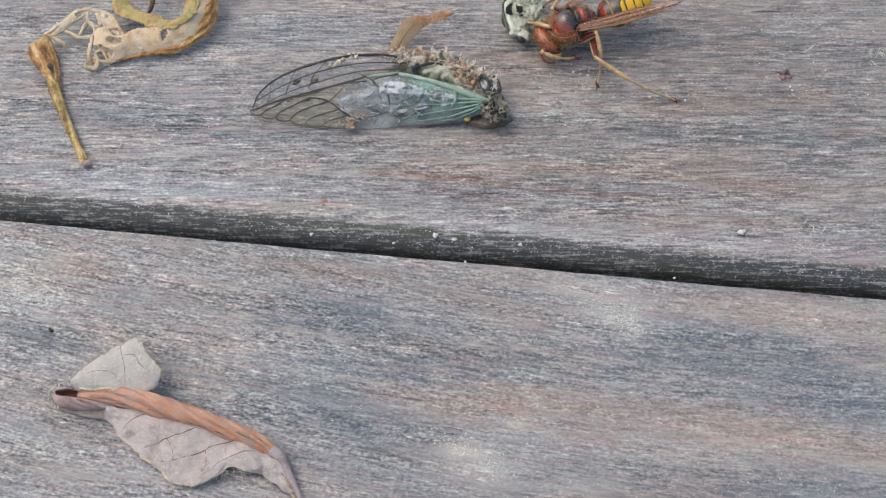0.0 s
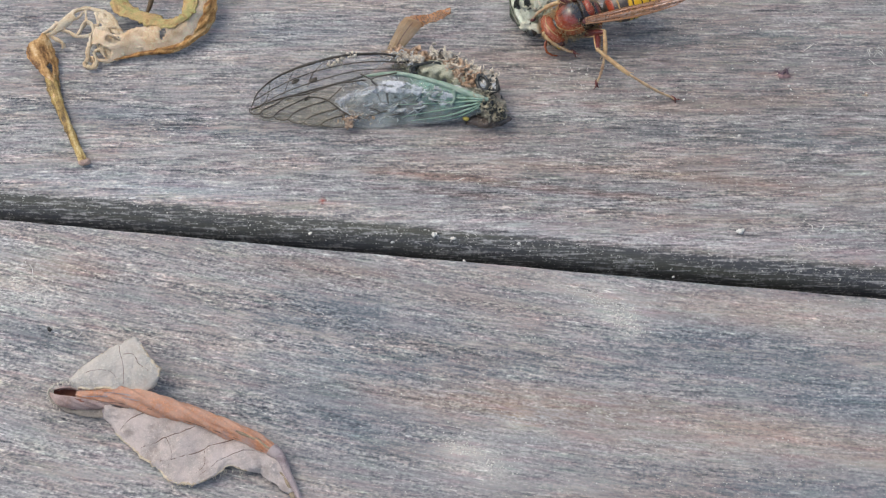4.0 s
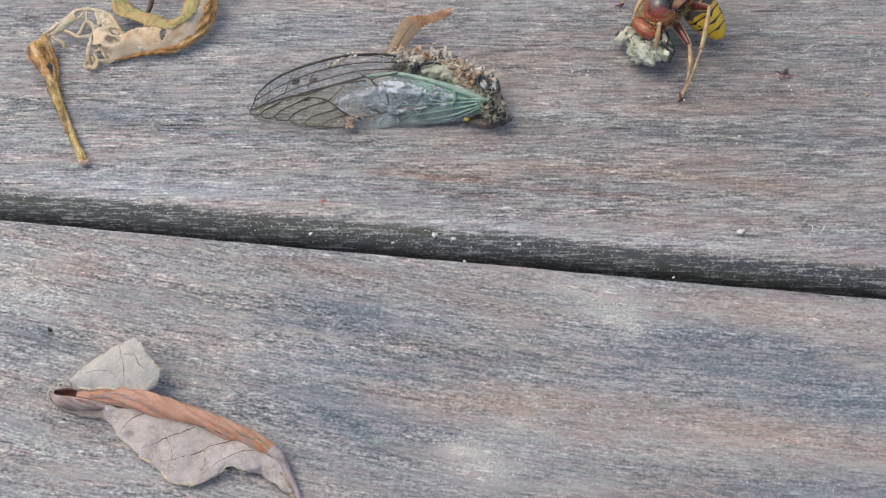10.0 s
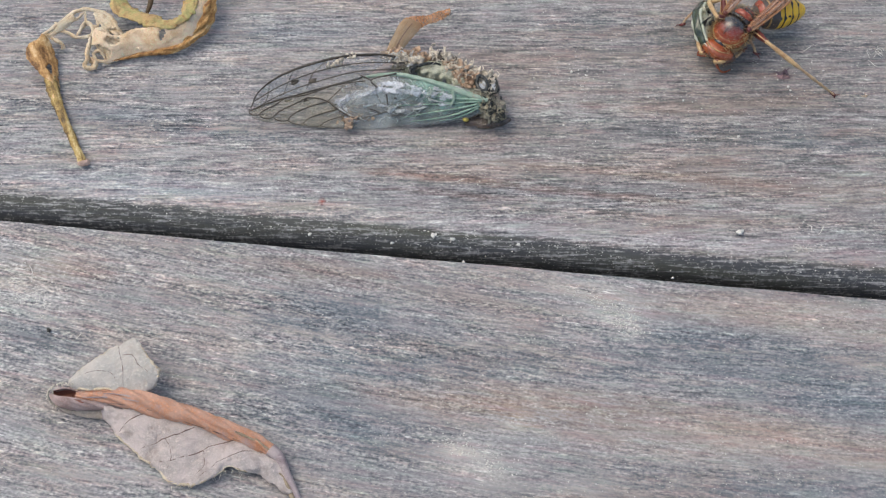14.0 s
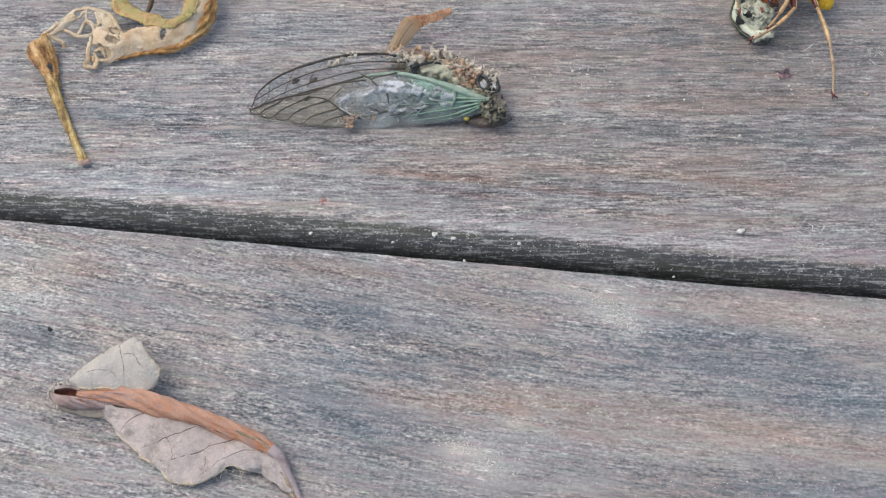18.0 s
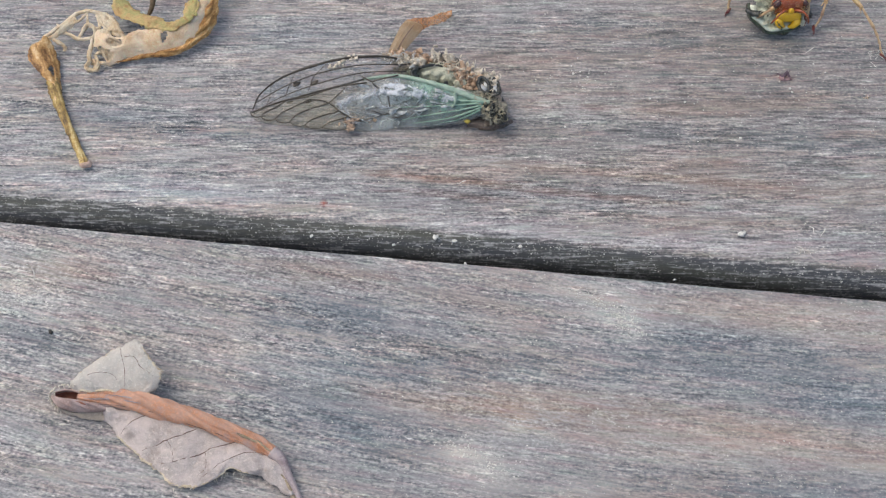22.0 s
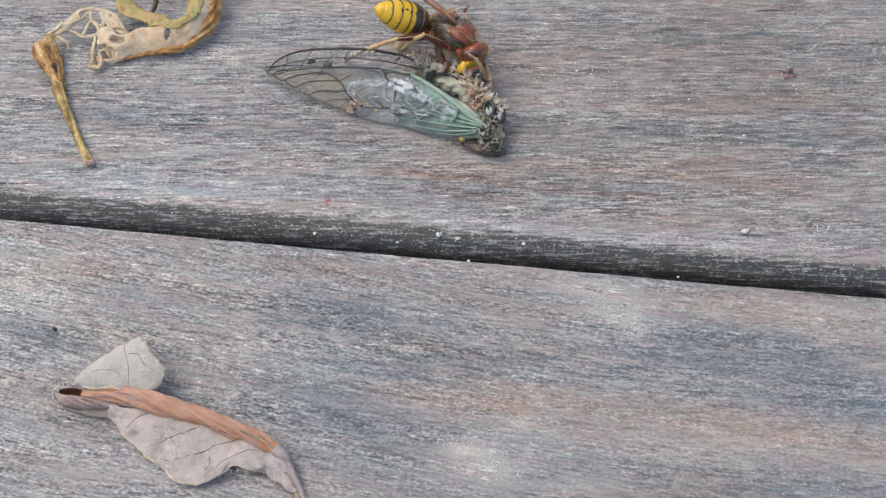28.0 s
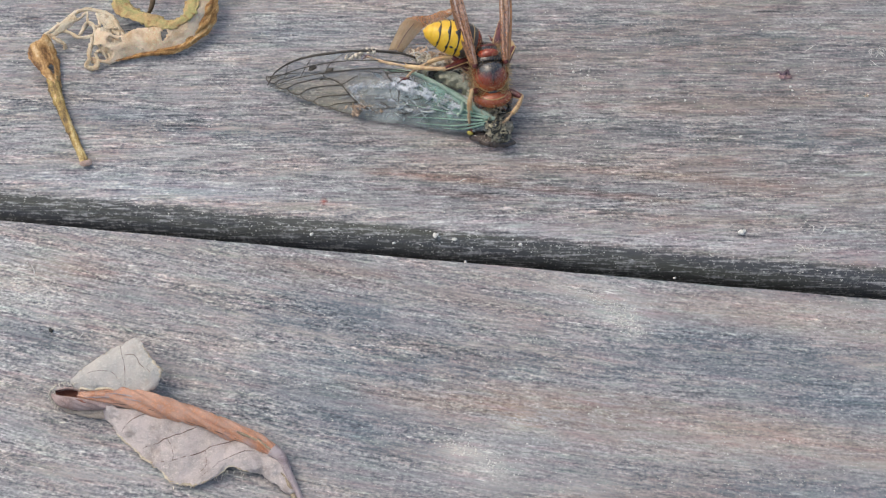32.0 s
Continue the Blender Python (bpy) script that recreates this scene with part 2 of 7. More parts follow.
def spline(points, count):
    """count points along a smooth line through the given ones."""
    pts = [Vector(p) for p in points]
    pts = [2 * pts[0] - pts[1], *pts, 2 * pts[-1] - pts[-2]]
    out = []
    last = len(pts) - 3
    for k in range(count):
        s = k * last / (count - 1)
        i = min(int(s), last - 1)
        f = s - i
        a, b, c, d = pts[i:i + 4]
        out.append(0.5 * (2 * b + (c - a) * f + (2 * a - 5 * b + 4 * c - d) * f * f + (3 * b - a - 3 * c + d) * f ** 3))
    return out


def tube(bm, points, radii, sides=8, count=0, rough=0.0, flat=1.0, cap=True):
    """A round rod along points; radii are spread evenly over its length. flat squeezes it upwards."""
    pts = spline(points, count) if count else [Vector(p) for p in points]
    rings = []
    total = len(pts)
    side = None
    for k, p in enumerate(pts):
        way = (pts[min(k + 1, total - 1)] - pts[max(k - 1, 0)]).normalized()
        if side is None:
            side = way.cross(Vector((0, 0, 1)))
            if side.length < 0.1:
                side = Vector((0, 1, 0))
        side = (side - way * side.dot(way)).normalized()
        top = side.cross(way)
        s = k * (len(radii) - 1) / max(1, total - 1)
        i = min(int(s), len(radii) - 2) if len(radii) > 1 else 0
        r = radii[0] if len(radii) == 1 else radii[i] + (radii[i + 1] - radii[i]) * (s - i)
        ring = []
        for j in range(sides):
            a = 2 * math.pi * j / sides
            rr = r * (1 + rough * noise.noise(p * 0.9 + Vector((math.cos(a) * 2, math.sin(a) * 2, k * 0.3))))
            ring.append(bm.verts.new((p + side * math.cos(a) * rr + top * math.sin(a) * rr * flat) * MM))
        rings.append(ring)
    for a, b in zip(rings, rings[1:]):
        for j in range(sides):
            bm.faces.new((a[j], a[(j + 1) % sides], b[(j + 1) % sides], b[j]))
    if cap:
        bm.faces.new(list(reversed(rings[0])))
        bm.faces.new(rings[-1])
    return bm


def loft(bm, rings, sides=20, lump=0.0, freq=0.6):
    """Rings (x, y, z, half width, half height) joined along x; closed at both ends."""
    loops = []
    for x, y, z, w, h in rings:
        loop = []
        for j in range(sides):
            a = 2 * math.pi * j / sides
            p = Vector((x, y + w * math.cos(a), z + h * math.sin(a)))
            if lump:
                p += noise.noise_vector(p * freq) * lump
            loop.append(bm.verts.new(p * MM))
        loops.append(loop)
    for a, b in zip(loops, loops[1:]):
        for j in range(sides):
            bm.faces.new((a[j], a[(j + 1) % sides], b[(j + 1) % sides], b[j]))
    bm.faces.new(list(reversed(loops[0])))
    bm.faces.new(loops[-1])
    return bm


def sheet(bm, edge_a, edge_b, n=24, m=8, bulge=0.0, thick=0.15, wave=0.0, freq=0.25, seed=0.0, holes=None, ragged=0.0):
    """A thin skin between two lines, arched by bulge, rumpled by wave, with a thickness; holes(u, v) says where it is eaten away."""
    a, b = spline(edge_a, n), spline(edge_b, n)
    grid = []
    for i in range(n):
        row = []
        for j in range(m):
            v = j / (m - 1)
            p = a[i].lerp(b[i], v)
            p.z += bulge * math.sin(math.pi * v)
            q = p * freq + Vector((seed, seed, seed))
            p += noise.noise_vector(q) * wave + noise.noise_vector(q * 3.3) * wave * 0.4
            if ragged and j in (0, m - 1):
                p += noise.noise_vector(p * 1.7 + Vector((seed, 0, 0))) * ragged
            row.append(p)
        grid.append(row)
    top = [[bm.verts.new(p * MM) for p in row] for row in grid]
    low = []
    for i in range(n):
        row = []
        for j in range(m):
            du = grid[min(i + 1, n - 1)][j] - grid[max(i - 1, 0)][j]
            dv = grid[i][min(j + 1, m - 1)] - grid[i][max(j - 1, 0)]
            nn = du.cross(dv)
            nn = nn.normalized() if nn.length > 1e-9 else Vector((0, 0, 1))
            row.append(bm.verts.new((grid[i][j] - nn * thick) * MM))
        low.append(row)
    keep = [[not (holes and holes((i + 0.5) / (n - 1), (j + 0.5) / (m - 1))) for j in range(m - 1)] for i in range(n - 1)]

    def full(i, j):
        return 0 <= i < n - 1 and 0 <= j < m - 1 and keep[i][j]

    for i in range(n - 1):
        for j in range(m - 1):
            if not keep[i][j]:
                continue
            c = ((i, j), (i + 1, j), (i + 1, j + 1), (i, j + 1))
            bm.faces.new([top[k][q] for k, q in c])
            bm.faces.new([low[k][q] for k, q in reversed(c)])
            for (k1, q1), (k2, q2), there in ((c[0], c[1], full(i, j - 1)), (c[1], c[2], full(i + 1, j)), (c[2], c[3], full(i, j + 1)), (c[3], c[0], full(i - 1, j))):
                if not there:
                    bm.faces.new((top[k1][q1], low[k1][q1], low[k2][q2], top[k2][q2]))
    bmesh.ops.delete(bm, geom=[v for v in bm.verts if not v.link_faces], context="VERTS")
    return grid


def on_sheet(grid, u, v, lift=0.05):
    """A point of a sheet, raised a little above it."""
    n, m = len(grid) - 1, len(grid[0]) - 1
    i, j = min(int(u * n), n - 1), min(int(v * m), m - 1)
    f, g = u * n - i, v * m - j
    p = grid[i][j].lerp(grid[i + 1][j], f).lerp(grid[i][j + 1].lerp(grid[i + 1][j + 1], f), g)
    return p + Vector((0, 0, lift))


def lump(bm, centre, size, seed, rough=0.3, detail=2, freq=1.0, turn=(0, 0, 0)):
    """An uneven crumb."""
    made = bmesh.ops.create_icosphere(bm, subdivisions=detail, radius=1.0)["verts"]
    e = Euler(turn).to_matrix()
    for v in made:
        d = v.co.copy()
        k = 1 + rough * noise.noise(d * freq * 1.6 + Vector((seed * 3.1, seed * 1.7, seed)))
        v.co = (e @ Vector((d.x * size[0] * k, d.y * size[1] * k, d.z * size[2] * k)) + Vector(centre)) * MM
    return bm


def roll(bm, points, radii, turns, count=30, sides=16, thick=0.16, rough=0.05):
    """A leaf edge rolled into an open tube: it sweeps from turns[0] to turns[1] degrees round its line."""
    pts = spline(points, count)
    outer, inner = [], []
    for k, p in enumerate(pts):
        way = (pts[min(k + 1, count - 1)] - pts[max(k - 1, 0)]).normalized()
        side = way.cross(Vector((0, 0, 1))).normalized()
        top = side.cross(way)
        s = k * (len(radii) - 1) / (count - 1)
        i = min(int(s), len(radii) - 2)
        r = radii[i] + (radii[i + 1] - radii[i]) * (s - i)
        a_row, b_row = [], []
        for j in range(sides):
            a = radians(turns[0] + (turns[1] - turns[0]) * j / (sides - 1))
            rr = r * (1 + 0.25 * j / sides + rough * noise.noise(p * 0.5 + Vector((j * 0.35, 0, 0))))
            d = side * math.cos(a) + top * math.sin(a)
            a_row.append(bm.verts.new((p + d * rr) * MM))
            b_row.append(bm.verts.new((p + d * max(0.05, rr - thick)) * MM))
        outer.append(a_row)
        inner.append(b_row)
    for k in range(count - 1):
        for j in range(sides - 1):
            bm.faces.new((outer[k][j], outer[k][j + 1], outer[k + 1][j + 1], outer[k + 1][j]))
            bm.faces.new((inner[k][j], inner[k + 1][j], inner[k + 1][j + 1], inner[k][j + 1]))
        for j in (0, sides - 1):
            bm.faces.new((outer[k][j], outer[k + 1][j], inner[k + 1][j], inner[k][j]))
    for k in (0, count - 1):
        for j in range(sides - 1):
            bm.faces.new((outer[k][j], inner[k][j], inner[k][j + 1], outer[k][j + 1]))
    return bm


def plate(bm, centre, radii, az, el, thick=0.3, n=22, m=10, proud=0.06, frill=0.0):
    """A curved plate cut from an egg-shaped shell: az and el are its ranges in degrees (0, 0 is +x)."""
    outer, inner = [], []
    for i in range(n):
        row_a, row_b = [], []
        for j in range(m):
            u, v = i / (n - 1), j / (m - 1)
            a, b = radians(az[0] + (az[1] - az[0]) * u), radians(el[0] + (el[1] - el[0]) * v)
            d = Vector((math.cos(a) * math.cos(b), math.sin(a) * math.cos(b), math.sin(b)))
            k = 1 + proud * min(1.0, 4 * min(u, 1 - u, v, 1 - v)) ** 0.5 + frill * noise.noise(d * 3.0)
            q = Vector((d.x * radii[0], d.y * radii[1], d.z * radii[2]))
            row_a.append(bm.verts.new((Vector(centre) + q * k) * MM))
            row_b.append(bm.verts.new((Vector(centre) + q * (k - thick / max(radii))) * MM))
        outer.append(row_a)
        inner.append(row_b)
    for i in range(n - 1):
        for j in range(m - 1):
            bm.faces.new((outer[i][j], outer[i + 1][j], outer[i + 1][j + 1], outer[i][j + 1]))
            bm.faces.new((inner[i][j], inner[i][j + 1], inner[i + 1][j + 1], inner[i + 1][j]))
    rim = [(i, 0) for i in range(n)] + [(n - 1, j) for j in range(1, m)] + [(i, m - 1) for i in range(n - 2, -1, -1)] + [(0, j) for j in range(m - 2, 0, -1)]
    for (i, j), (k, q) in zip(rim, rim[1:] + rim[:1]):
        bm.faces.new((outer[i][j], inner[i][j], inner[k][q], outer[k][q]))
    return bm


def flake(bm, centre, size, seed, turn, curl=0.6):
    """A small curled, torn scrap."""
    e = Euler(turn).to_matrix()
    rows = []
    for i in range(5):
        row = []
        for j in range(4):
            u, v = i / 4 - 0.5, j / 3 - 0.5
            p = Vector((u * size[0] * 2, v * size[1] * 2, curl * size[1] * (u * u * 3 - v * v * 2)))
            p += noise.noise_vector(Vector((u * 2.3 + seed * 1.7, v * 2.3, seed))) * size[1] * 0.7
            row.append(bm.verts.new((e @ p + Vector(centre)) * MM))
        rows.append(row)
    low = [[bm.verts.new(v.co - e @ Vector((0, 0, 0.09 * MM))) for v in row] for row in rows]
    for i in range(4):
        for j in range(3):
            bm.faces.new((rows[i][j], rows[i + 1][j], rows[i + 1][j + 1], rows[i][j + 1]))
            bm.faces.new((low[i][j], low[i][j + 1], low[i + 1][j + 1], low[i + 1][j]))
    rim = [(i, 0) for i in range(5)] + [(4, j) for j in range(1, 4)] + [(i, 3) for i in range(3, -1, -1)] + [(0, j) for j in range(2, 0, -1)]
    for (i, j), (k, q) in zip(rim, rim[1:] + rim[:1]):
        bm.faces.new((rows[i][j], low[i][j], low[k][q], rows[k][q]))
    return bm


# ---- the deck ----
AXIS = pose(0, 0, 0, 0, 0, -5.87)
deck = tagged(new("floor"), "weathered grey hardwood deck of parallel boards", "deck", kind="structure")
deck.matrix_world = AXIS


def board(y0, y1, r0, r1, material, seed, thick=22.0, skew0=0.0, skew1=0.0, label=""):
    """A board along x from y0 to y1, with edges rounded by r0 and r1 mm and slightly uneven; skew turns an edge near the middle."""
    section = [(y0, -thick)]
    for k in range(7):
        a = math.pi / 2 * k / 6
        section.append((y0 + r0 * (1 - math.cos(a)), -r0 * (1 - math.sin(a))))
    steps = 26
    for k in range(1, steps):
        section.append((y0 + r0 + (y1 - y0 - r0 - r1) * k / steps, 0.0))
    for k in range(7):
        a = math.pi / 2 * k / 6
        section.append((y1 - r1 * (1 - math.sin(a)), -r1 * (1 - math.cos(a))))
    section.append((y1, -thick))
    xs = [-1200, -900, -600, -400, -250, -170] + [-120 + 2 * k for k in range(121)] + [170, 250, 400, 600, 900, 1200]
    bm = bmesh.new()
    rows = []
    for x in xs:
        row = []
        for k, (y, z) in enumerate(section):
            f = (y - y0) / (y1 - y0)
            near = skew0 * 90 * math.tanh(x / 90) * (1 - f) ** 6 + skew1 * 90 * math.tanh(x / 90) * f ** 6
            worn = 0.35 * noise.noise((x * 0.02, seed, f * 2)) + 0.12 * noise.noise((x * 0.11, seed + 4, f * 3))
            edge = worn * (1 - f) ** 8 + worn * f ** 8
            crown = 0.12 * noise.noise((x * 0.01, y * 0.05, seed)) if z > -thick else 0.0
            row.append(bm.verts.new(Vector((x, y + near + edge, z + crown - 0.12)) * MM))
        rows.append(row)
    for a, b in zip(rows, rows[1:]):
        for k in range(len(section)):
            j = (k + 1) % len(section)
            bm.faces.new((a[k], a[j], b[j], b[k]))
    bm.faces.new(list(reversed(rows[0])))
    bm.faces.new(rows[-1])
    return part("plank", bm, material, deck, label)


board(0.6, 120.0, 4.2, 2.5, wood_upper, 1.0, skew0=0.0075, label="weathered grey board with a rounded edge")
board(-120.0, -1.9, 2.5, 1.0, wood_lower, 2.0, label="weathered grey board with wavy grain")
for k in range(1, 4):
    board(2.0 + 122 * k, 120.0 + 122 * k, 2.5, 2.5, wood_lower if k % 2 else wood_upper, 3.0 + k)
    board(-120.0 - 122 * k, -1.9 - 122 * k, 2.5, 2.5, wood_lower, 8.0 + k)

joist_wood = plain("joist_wood", (0.16, 0.13, 0.10), 0.8, 0.3, 0.2, 0.0003)
for x in (-900, -300, 300, 900):
    bm = bmesh.new()
    bmesh.ops.create_cube(bm, size=1.0, matrix=Matrix.LocRotScale(Vector((x, 0, -47.2)) * MM, None, (0.045, 1.0, 0.05)))
    bmesh.ops.bevel(bm, geom=bm.edges[:], offset=0.003, segments=2, affect="EDGES")
    part("joist", bm, joist_wood, deck, "dark timber joist under the boards", smooth=False)

bm = bmesh.new()
bmesh.ops.create_grid(bm, x_segments=60, y_segments=60, size=400.0)
for v in bm.verts:
    v.co.z = -0.072
ground = part("ground", bm, plain("soil", (0.085, 0.07, 0.05), 0.95, 0.4, 0.02, 0.004))
tagged(ground, "bare brown soil under the deck", "ground", kind="structure")

# ---- dust and pollen on the boards ----
rng = random.Random(3)
dust_pale = plain("pollen", (0.78, 0.76, 0.69), 0.8, 0.3)


def mote(bm, x, y, z, r):
    lump(bm, (x, y, z), (r * rng.uniform(0.7, 1.5), r * rng.uniform(0.6, 1.1), r * 0.7), rng.random() * 9, 0.5, 1)


bm = bmesh.new()
for k in range(560):
    x = rng.uniform(-95, 95)
    s = rng.random()
    y = 4.8 - 3.9 * s ** 0.7
    z = -4.2 * (1 - math.sqrt(max(0.0, 1 - ((4.8 - y) / 4.2) ** 2)))
    mote(bm, x, y + 0.3 * math.tanh(x / 90), z - 0.05, rng.choice((0.05, 0.06, 0.07, 0.09, 0.14)))
for k in range(620):
    x, y = rng.uniform(-90, 90), rng.choice((rng.uniform(5, 60), rng.uniform(-45, -3)))
    mote(bm, x, y, -0.06, rng.choice((0.06, 0.08, 0.1, 0.13)))
for k in range(46):
    x, y = rng.gauss((21.1, 40.2)[0], 3.2), rng.gauss((21.1, 40.2)[1], 2.2)
    mote(bm, x, y, -0.05, rng.choice((0.08, 0.1, 0.14)))
for k in range(26):
    x, y = rng.gauss((63.8, 7.8)[0], 2.0), rng.gauss((63.8, 7.8)[1], 1.5)
    mote(bm, x, y, -0.05, rng.choice((0.08, 0.1, 0.14)))
for a, b, wide, count in (((25.3, -5.5), (34.8, -13.3), 1.1, 200), ((30.3, -8.6), (34.3, -11.5), 1.2, 110), ((5.1, -35.5), (13.7, -39.5), 1.3, 160), ((-73.7, -16.0), (-66.3, -17.5), 2.2, 120)):
    for k in range(count):
        f = rng.random()
        mote(bm, a[0] + (b[0] - a[0]) * f + rng.gauss(0, wide * 1.4), a[1] + (b[1] - a[1]) * f + rng.gauss(0, wide * 0.7), -0.06, rng.choice((0.08, 0.1, 0.13, 0.17)))
dust = part("dust", bm, dust_pale)
dust.matrix_world = AXIS
tagged(dust, "pale pollen grains scattered over the boards", "dust", kind="stuff")

CRUMBS = [(52.6, 8.7, -0.05, 0.6), (52.8, 29.8, -0.05, 0.3), (-1.7, 2.5, -0.1, 0.5), (1.8, 2.2, -0.2, 0.42), (-23.7, 0.8, -0.5, 0.36), (4.1, -1.2, -2.0, 0.34),
          (16.7, -1.6, -2.2, 0.36), (-8.9, 0.7, -0.8, 0.3), (-41.1, -1.4, -2.4, 0.28), (-44.2, -1.9, -2.0, 0.3), (13.5, 2.3, -0.2, 0.34), (10.3, -1.9, -2.0, 0.26), (-64.8, -22.8, 0.0, 0.4), (41.1, -0.6, -2.0, 0.25), (62.5, 42.5, -0.05, 0.28), (62.9, 41.7, -0.05, 0.22), (77.2, 42.1, -0.05, 0.2), (21.0, 41.8, -0.05, 0.3), (23.8, 41.3, -0.05, 0.24), (35.8, 37.3, -0.05, 0.22), (42.5, 37.2, -0.05, 0.26), (20.1, 29.1, -0.05, 0.24), (-4.1, 54.2, -0.05, 0.55)]
stalk_dry = plain("dry_fibre", (0.52, 0.38, 0.26), 0.6, 0.4)
dark_crumb = plain("dark_crumb", (0.03, 0.028, 0.025), 0.7)
for k, (x, y, z, r) in enumerate(CRUMBS):
    bm = bmesh.new()
    lump(bm, (0, 0, r * 0.45), (r * 1.1, r * 0.8, r * 0.55), k, 0.6, 2, turn=(0, 0, k))
    if k in (0, 2):
        lump(bm, (r * 0.7, r * 0.6, r * 0.4), (r * 0.5, r * 0.7, r * 0.35), k + 3, 0.6, 2)
    crumb = part("crumb", bm, dark_crumb if k == 12 else dust_pale)
    crumb.matrix_world = AXIS @ pose(x * MM, y * MM, z * MM)
    tagged(crumb, "tiny dark crumb on the board" if k == 12 else "tiny pale plant crumb lying on the board", "crumb", "crumbs on the boards")
for k, (a, b, c) in enumerate((((-59.2, -22.5), (-59.8, -23.9), 0), ((-71.6, -10.7), (-70.4, -13.4), 1), ((64.7, 11.7), (65.4, 10.4), 1), ((62.1, 7.4), (63.7, 6.0), 1), ((-41.5, -22.0), (-40.5, -23.1), 0), ((65.7, 51.4), (67.5, 53.1), 1), ((67.5, 11.8), (66.6, 9.8), 0), ((1.4, 14.4), (2.8, 15.1), 1))):
    bm = bmesh.new()
    mid = ((a[0] + b[0]) / 2 + 0.3, (a[1] + b[1]) / 2 + 0.2, 0.25)
    tube(bm, [(*a, 0.05), mid, (*b, 0.05)], [0.05, 0.09, 0.04], 6, 10)
    fibre = part("fibre", bm, dust_pale)
    fibre.matrix_world = AXIS
    tagged(fibre, "short pale plant fibre lying on the board", "fibre", "fibres on the boards")

rng = random.Random(31)
for x, y, r, count, skin, label in ((79.6, 51.4, 1.5, 9, dust_pale, "tangle of pale plant fibres on the board"), (77.4, 41.8, 0.7, 4, stalk_dry, "curled tan plant fibre on the board")):
    bm = bmesh.new()
    for k in range(count):
        a = rng.random() * 6
        c = Vector((rng.gauss(0, r * 0.35), rng.gauss(0, r * 0.45), 0.12))
        tube(bm, [c + Vector((r * rng.uniform(0.5, 1.0) * math.cos(a + b), r * rng.uniform(0.5, 1.0) * math.sin(a + b), rng.uniform(-0.08, 0.2))) for b in (0, 0.6, 1.3, 1.9)], [0.03, 0.06, 0.05, 0.02], 5, 12, 0.4)
    tangle = part("fibre", bm, skin)
    tangle.matrix_world = AXIS @ pose(x * MM, y * MM, 0)
    tagged(tangle, label, "fibre", "fibres on the boards")

splinter_dark = plain("splinter_wood", (0.13, 0.085, 0.11), 0.6, 0.4)
splinter_pink = plain("splinter_skin", (0.36, 0.23, 0.23), 0.6, 0.4)
SP = (61.5, 45.3)
splinter = thing("splinter", "small dark purple splinter lifted from the deck board", "splinter", AXIS @ pose(SP[0] * MM, SP[1] * MM, 0))
for at, size, seed, turn, skin, label in (((0.2, 0.35, 0.3), (0.75, 0.3), 3.0, (0.5, -0.5, 0.7), splinter_dark, "dark purple sliver"), ((-0.4, 0.0, 0.2), (0.6, 0.35), 7.0, (-0.3, 0.3, -0.5), splinter_dark, "dark purple sliver"),
                                          ((0.75, 0.25, 0.3), (0.5, 0.22), 11.0, (0.6, 0.2, -1.1), splinter_dark, "dark purple sliver"), ((0.2, -0.55, 0.12), (1.0, 0.4), 5.0, (0.15, 0.05, 0.15), splinter_pink, "pinkish chip"), ((-0.5, -0.35, 0.15), (0.6, 0.3), 9.0, (0.2, -0.2, -0.4), splinter_pink, "pinkish chip")):
    bm = bmesh.new()
    flake(bm, at, size, seed, turn, 0.9)
    part("sliver" if skin is splinter_dark else "chip", bm, skin, splinter, label)
for a, b in (((0.6, 0.6, 0.3), (1.3, 1.3, 0.7)), ((-0.9, 0.2, 0.2), (-1.6, 0.4, 0.1))):
    bm = bmesh.new()
    tube(bm, [a, (Vector(a) + Vector(b)) * 0.5 + Vector((0, 0.15, 0.1)), b], [0.12, 0.09, 0.03], 6, 8, 0.4)
    part("sliver", bm, splinter_dark, splinter, "thin dark sliver")


# ---- the curled brown leaf ----
def leaf_skin(name, colour, second, vein, under=0.12, folds=0.55, dark=0.35, see=0.0):
    n = Net(name)
    p = n.local()
    broad = n.noise(p, 0.28, 4.0, 0.6)
    fine = n.noise(p, 2.2, 4.0, 0.65)
    net = n.cells(p, 2.6, "DISTANCE_TO_EDGE")
    ridge = n.noise(p, folds, 4.0, 0.65)
    c = n.mix(n.grey(n.add(broad, n.mul(n.math("SUBTRACT", fine, 0.5), 0.7)), 0.40, 0.62), colour, second)
    c = n.mix(n.grey(fine, 0.48, 0.70, 0.0, 0.7), c, tuple(min(1.0, v * 1.3 + 0.03) for v in colour))
    c = n.mix(n.grey(ridge, 0.53, 0.66, 0.0, dark), c, vein)
    c = n.mix(n.mul(n.grey(net, 0.10, 0.0, 0.0, 0.35), n.grey(broad, 0.35, 0.6)), c, vein)
    h = n.add(n.mul(broad, 1.2), n.mul(fine, 0.8), n.mul(ridge, -1.0), n.grey(net, 0.12, 0.0, 0.0, 0.15))
    return n.skin(c, n.grey(fine, 0.3, 0.7, 0.5, 0.75), n.bump(h, 0.00045, 0.85), 0.35, under=under, see=see)


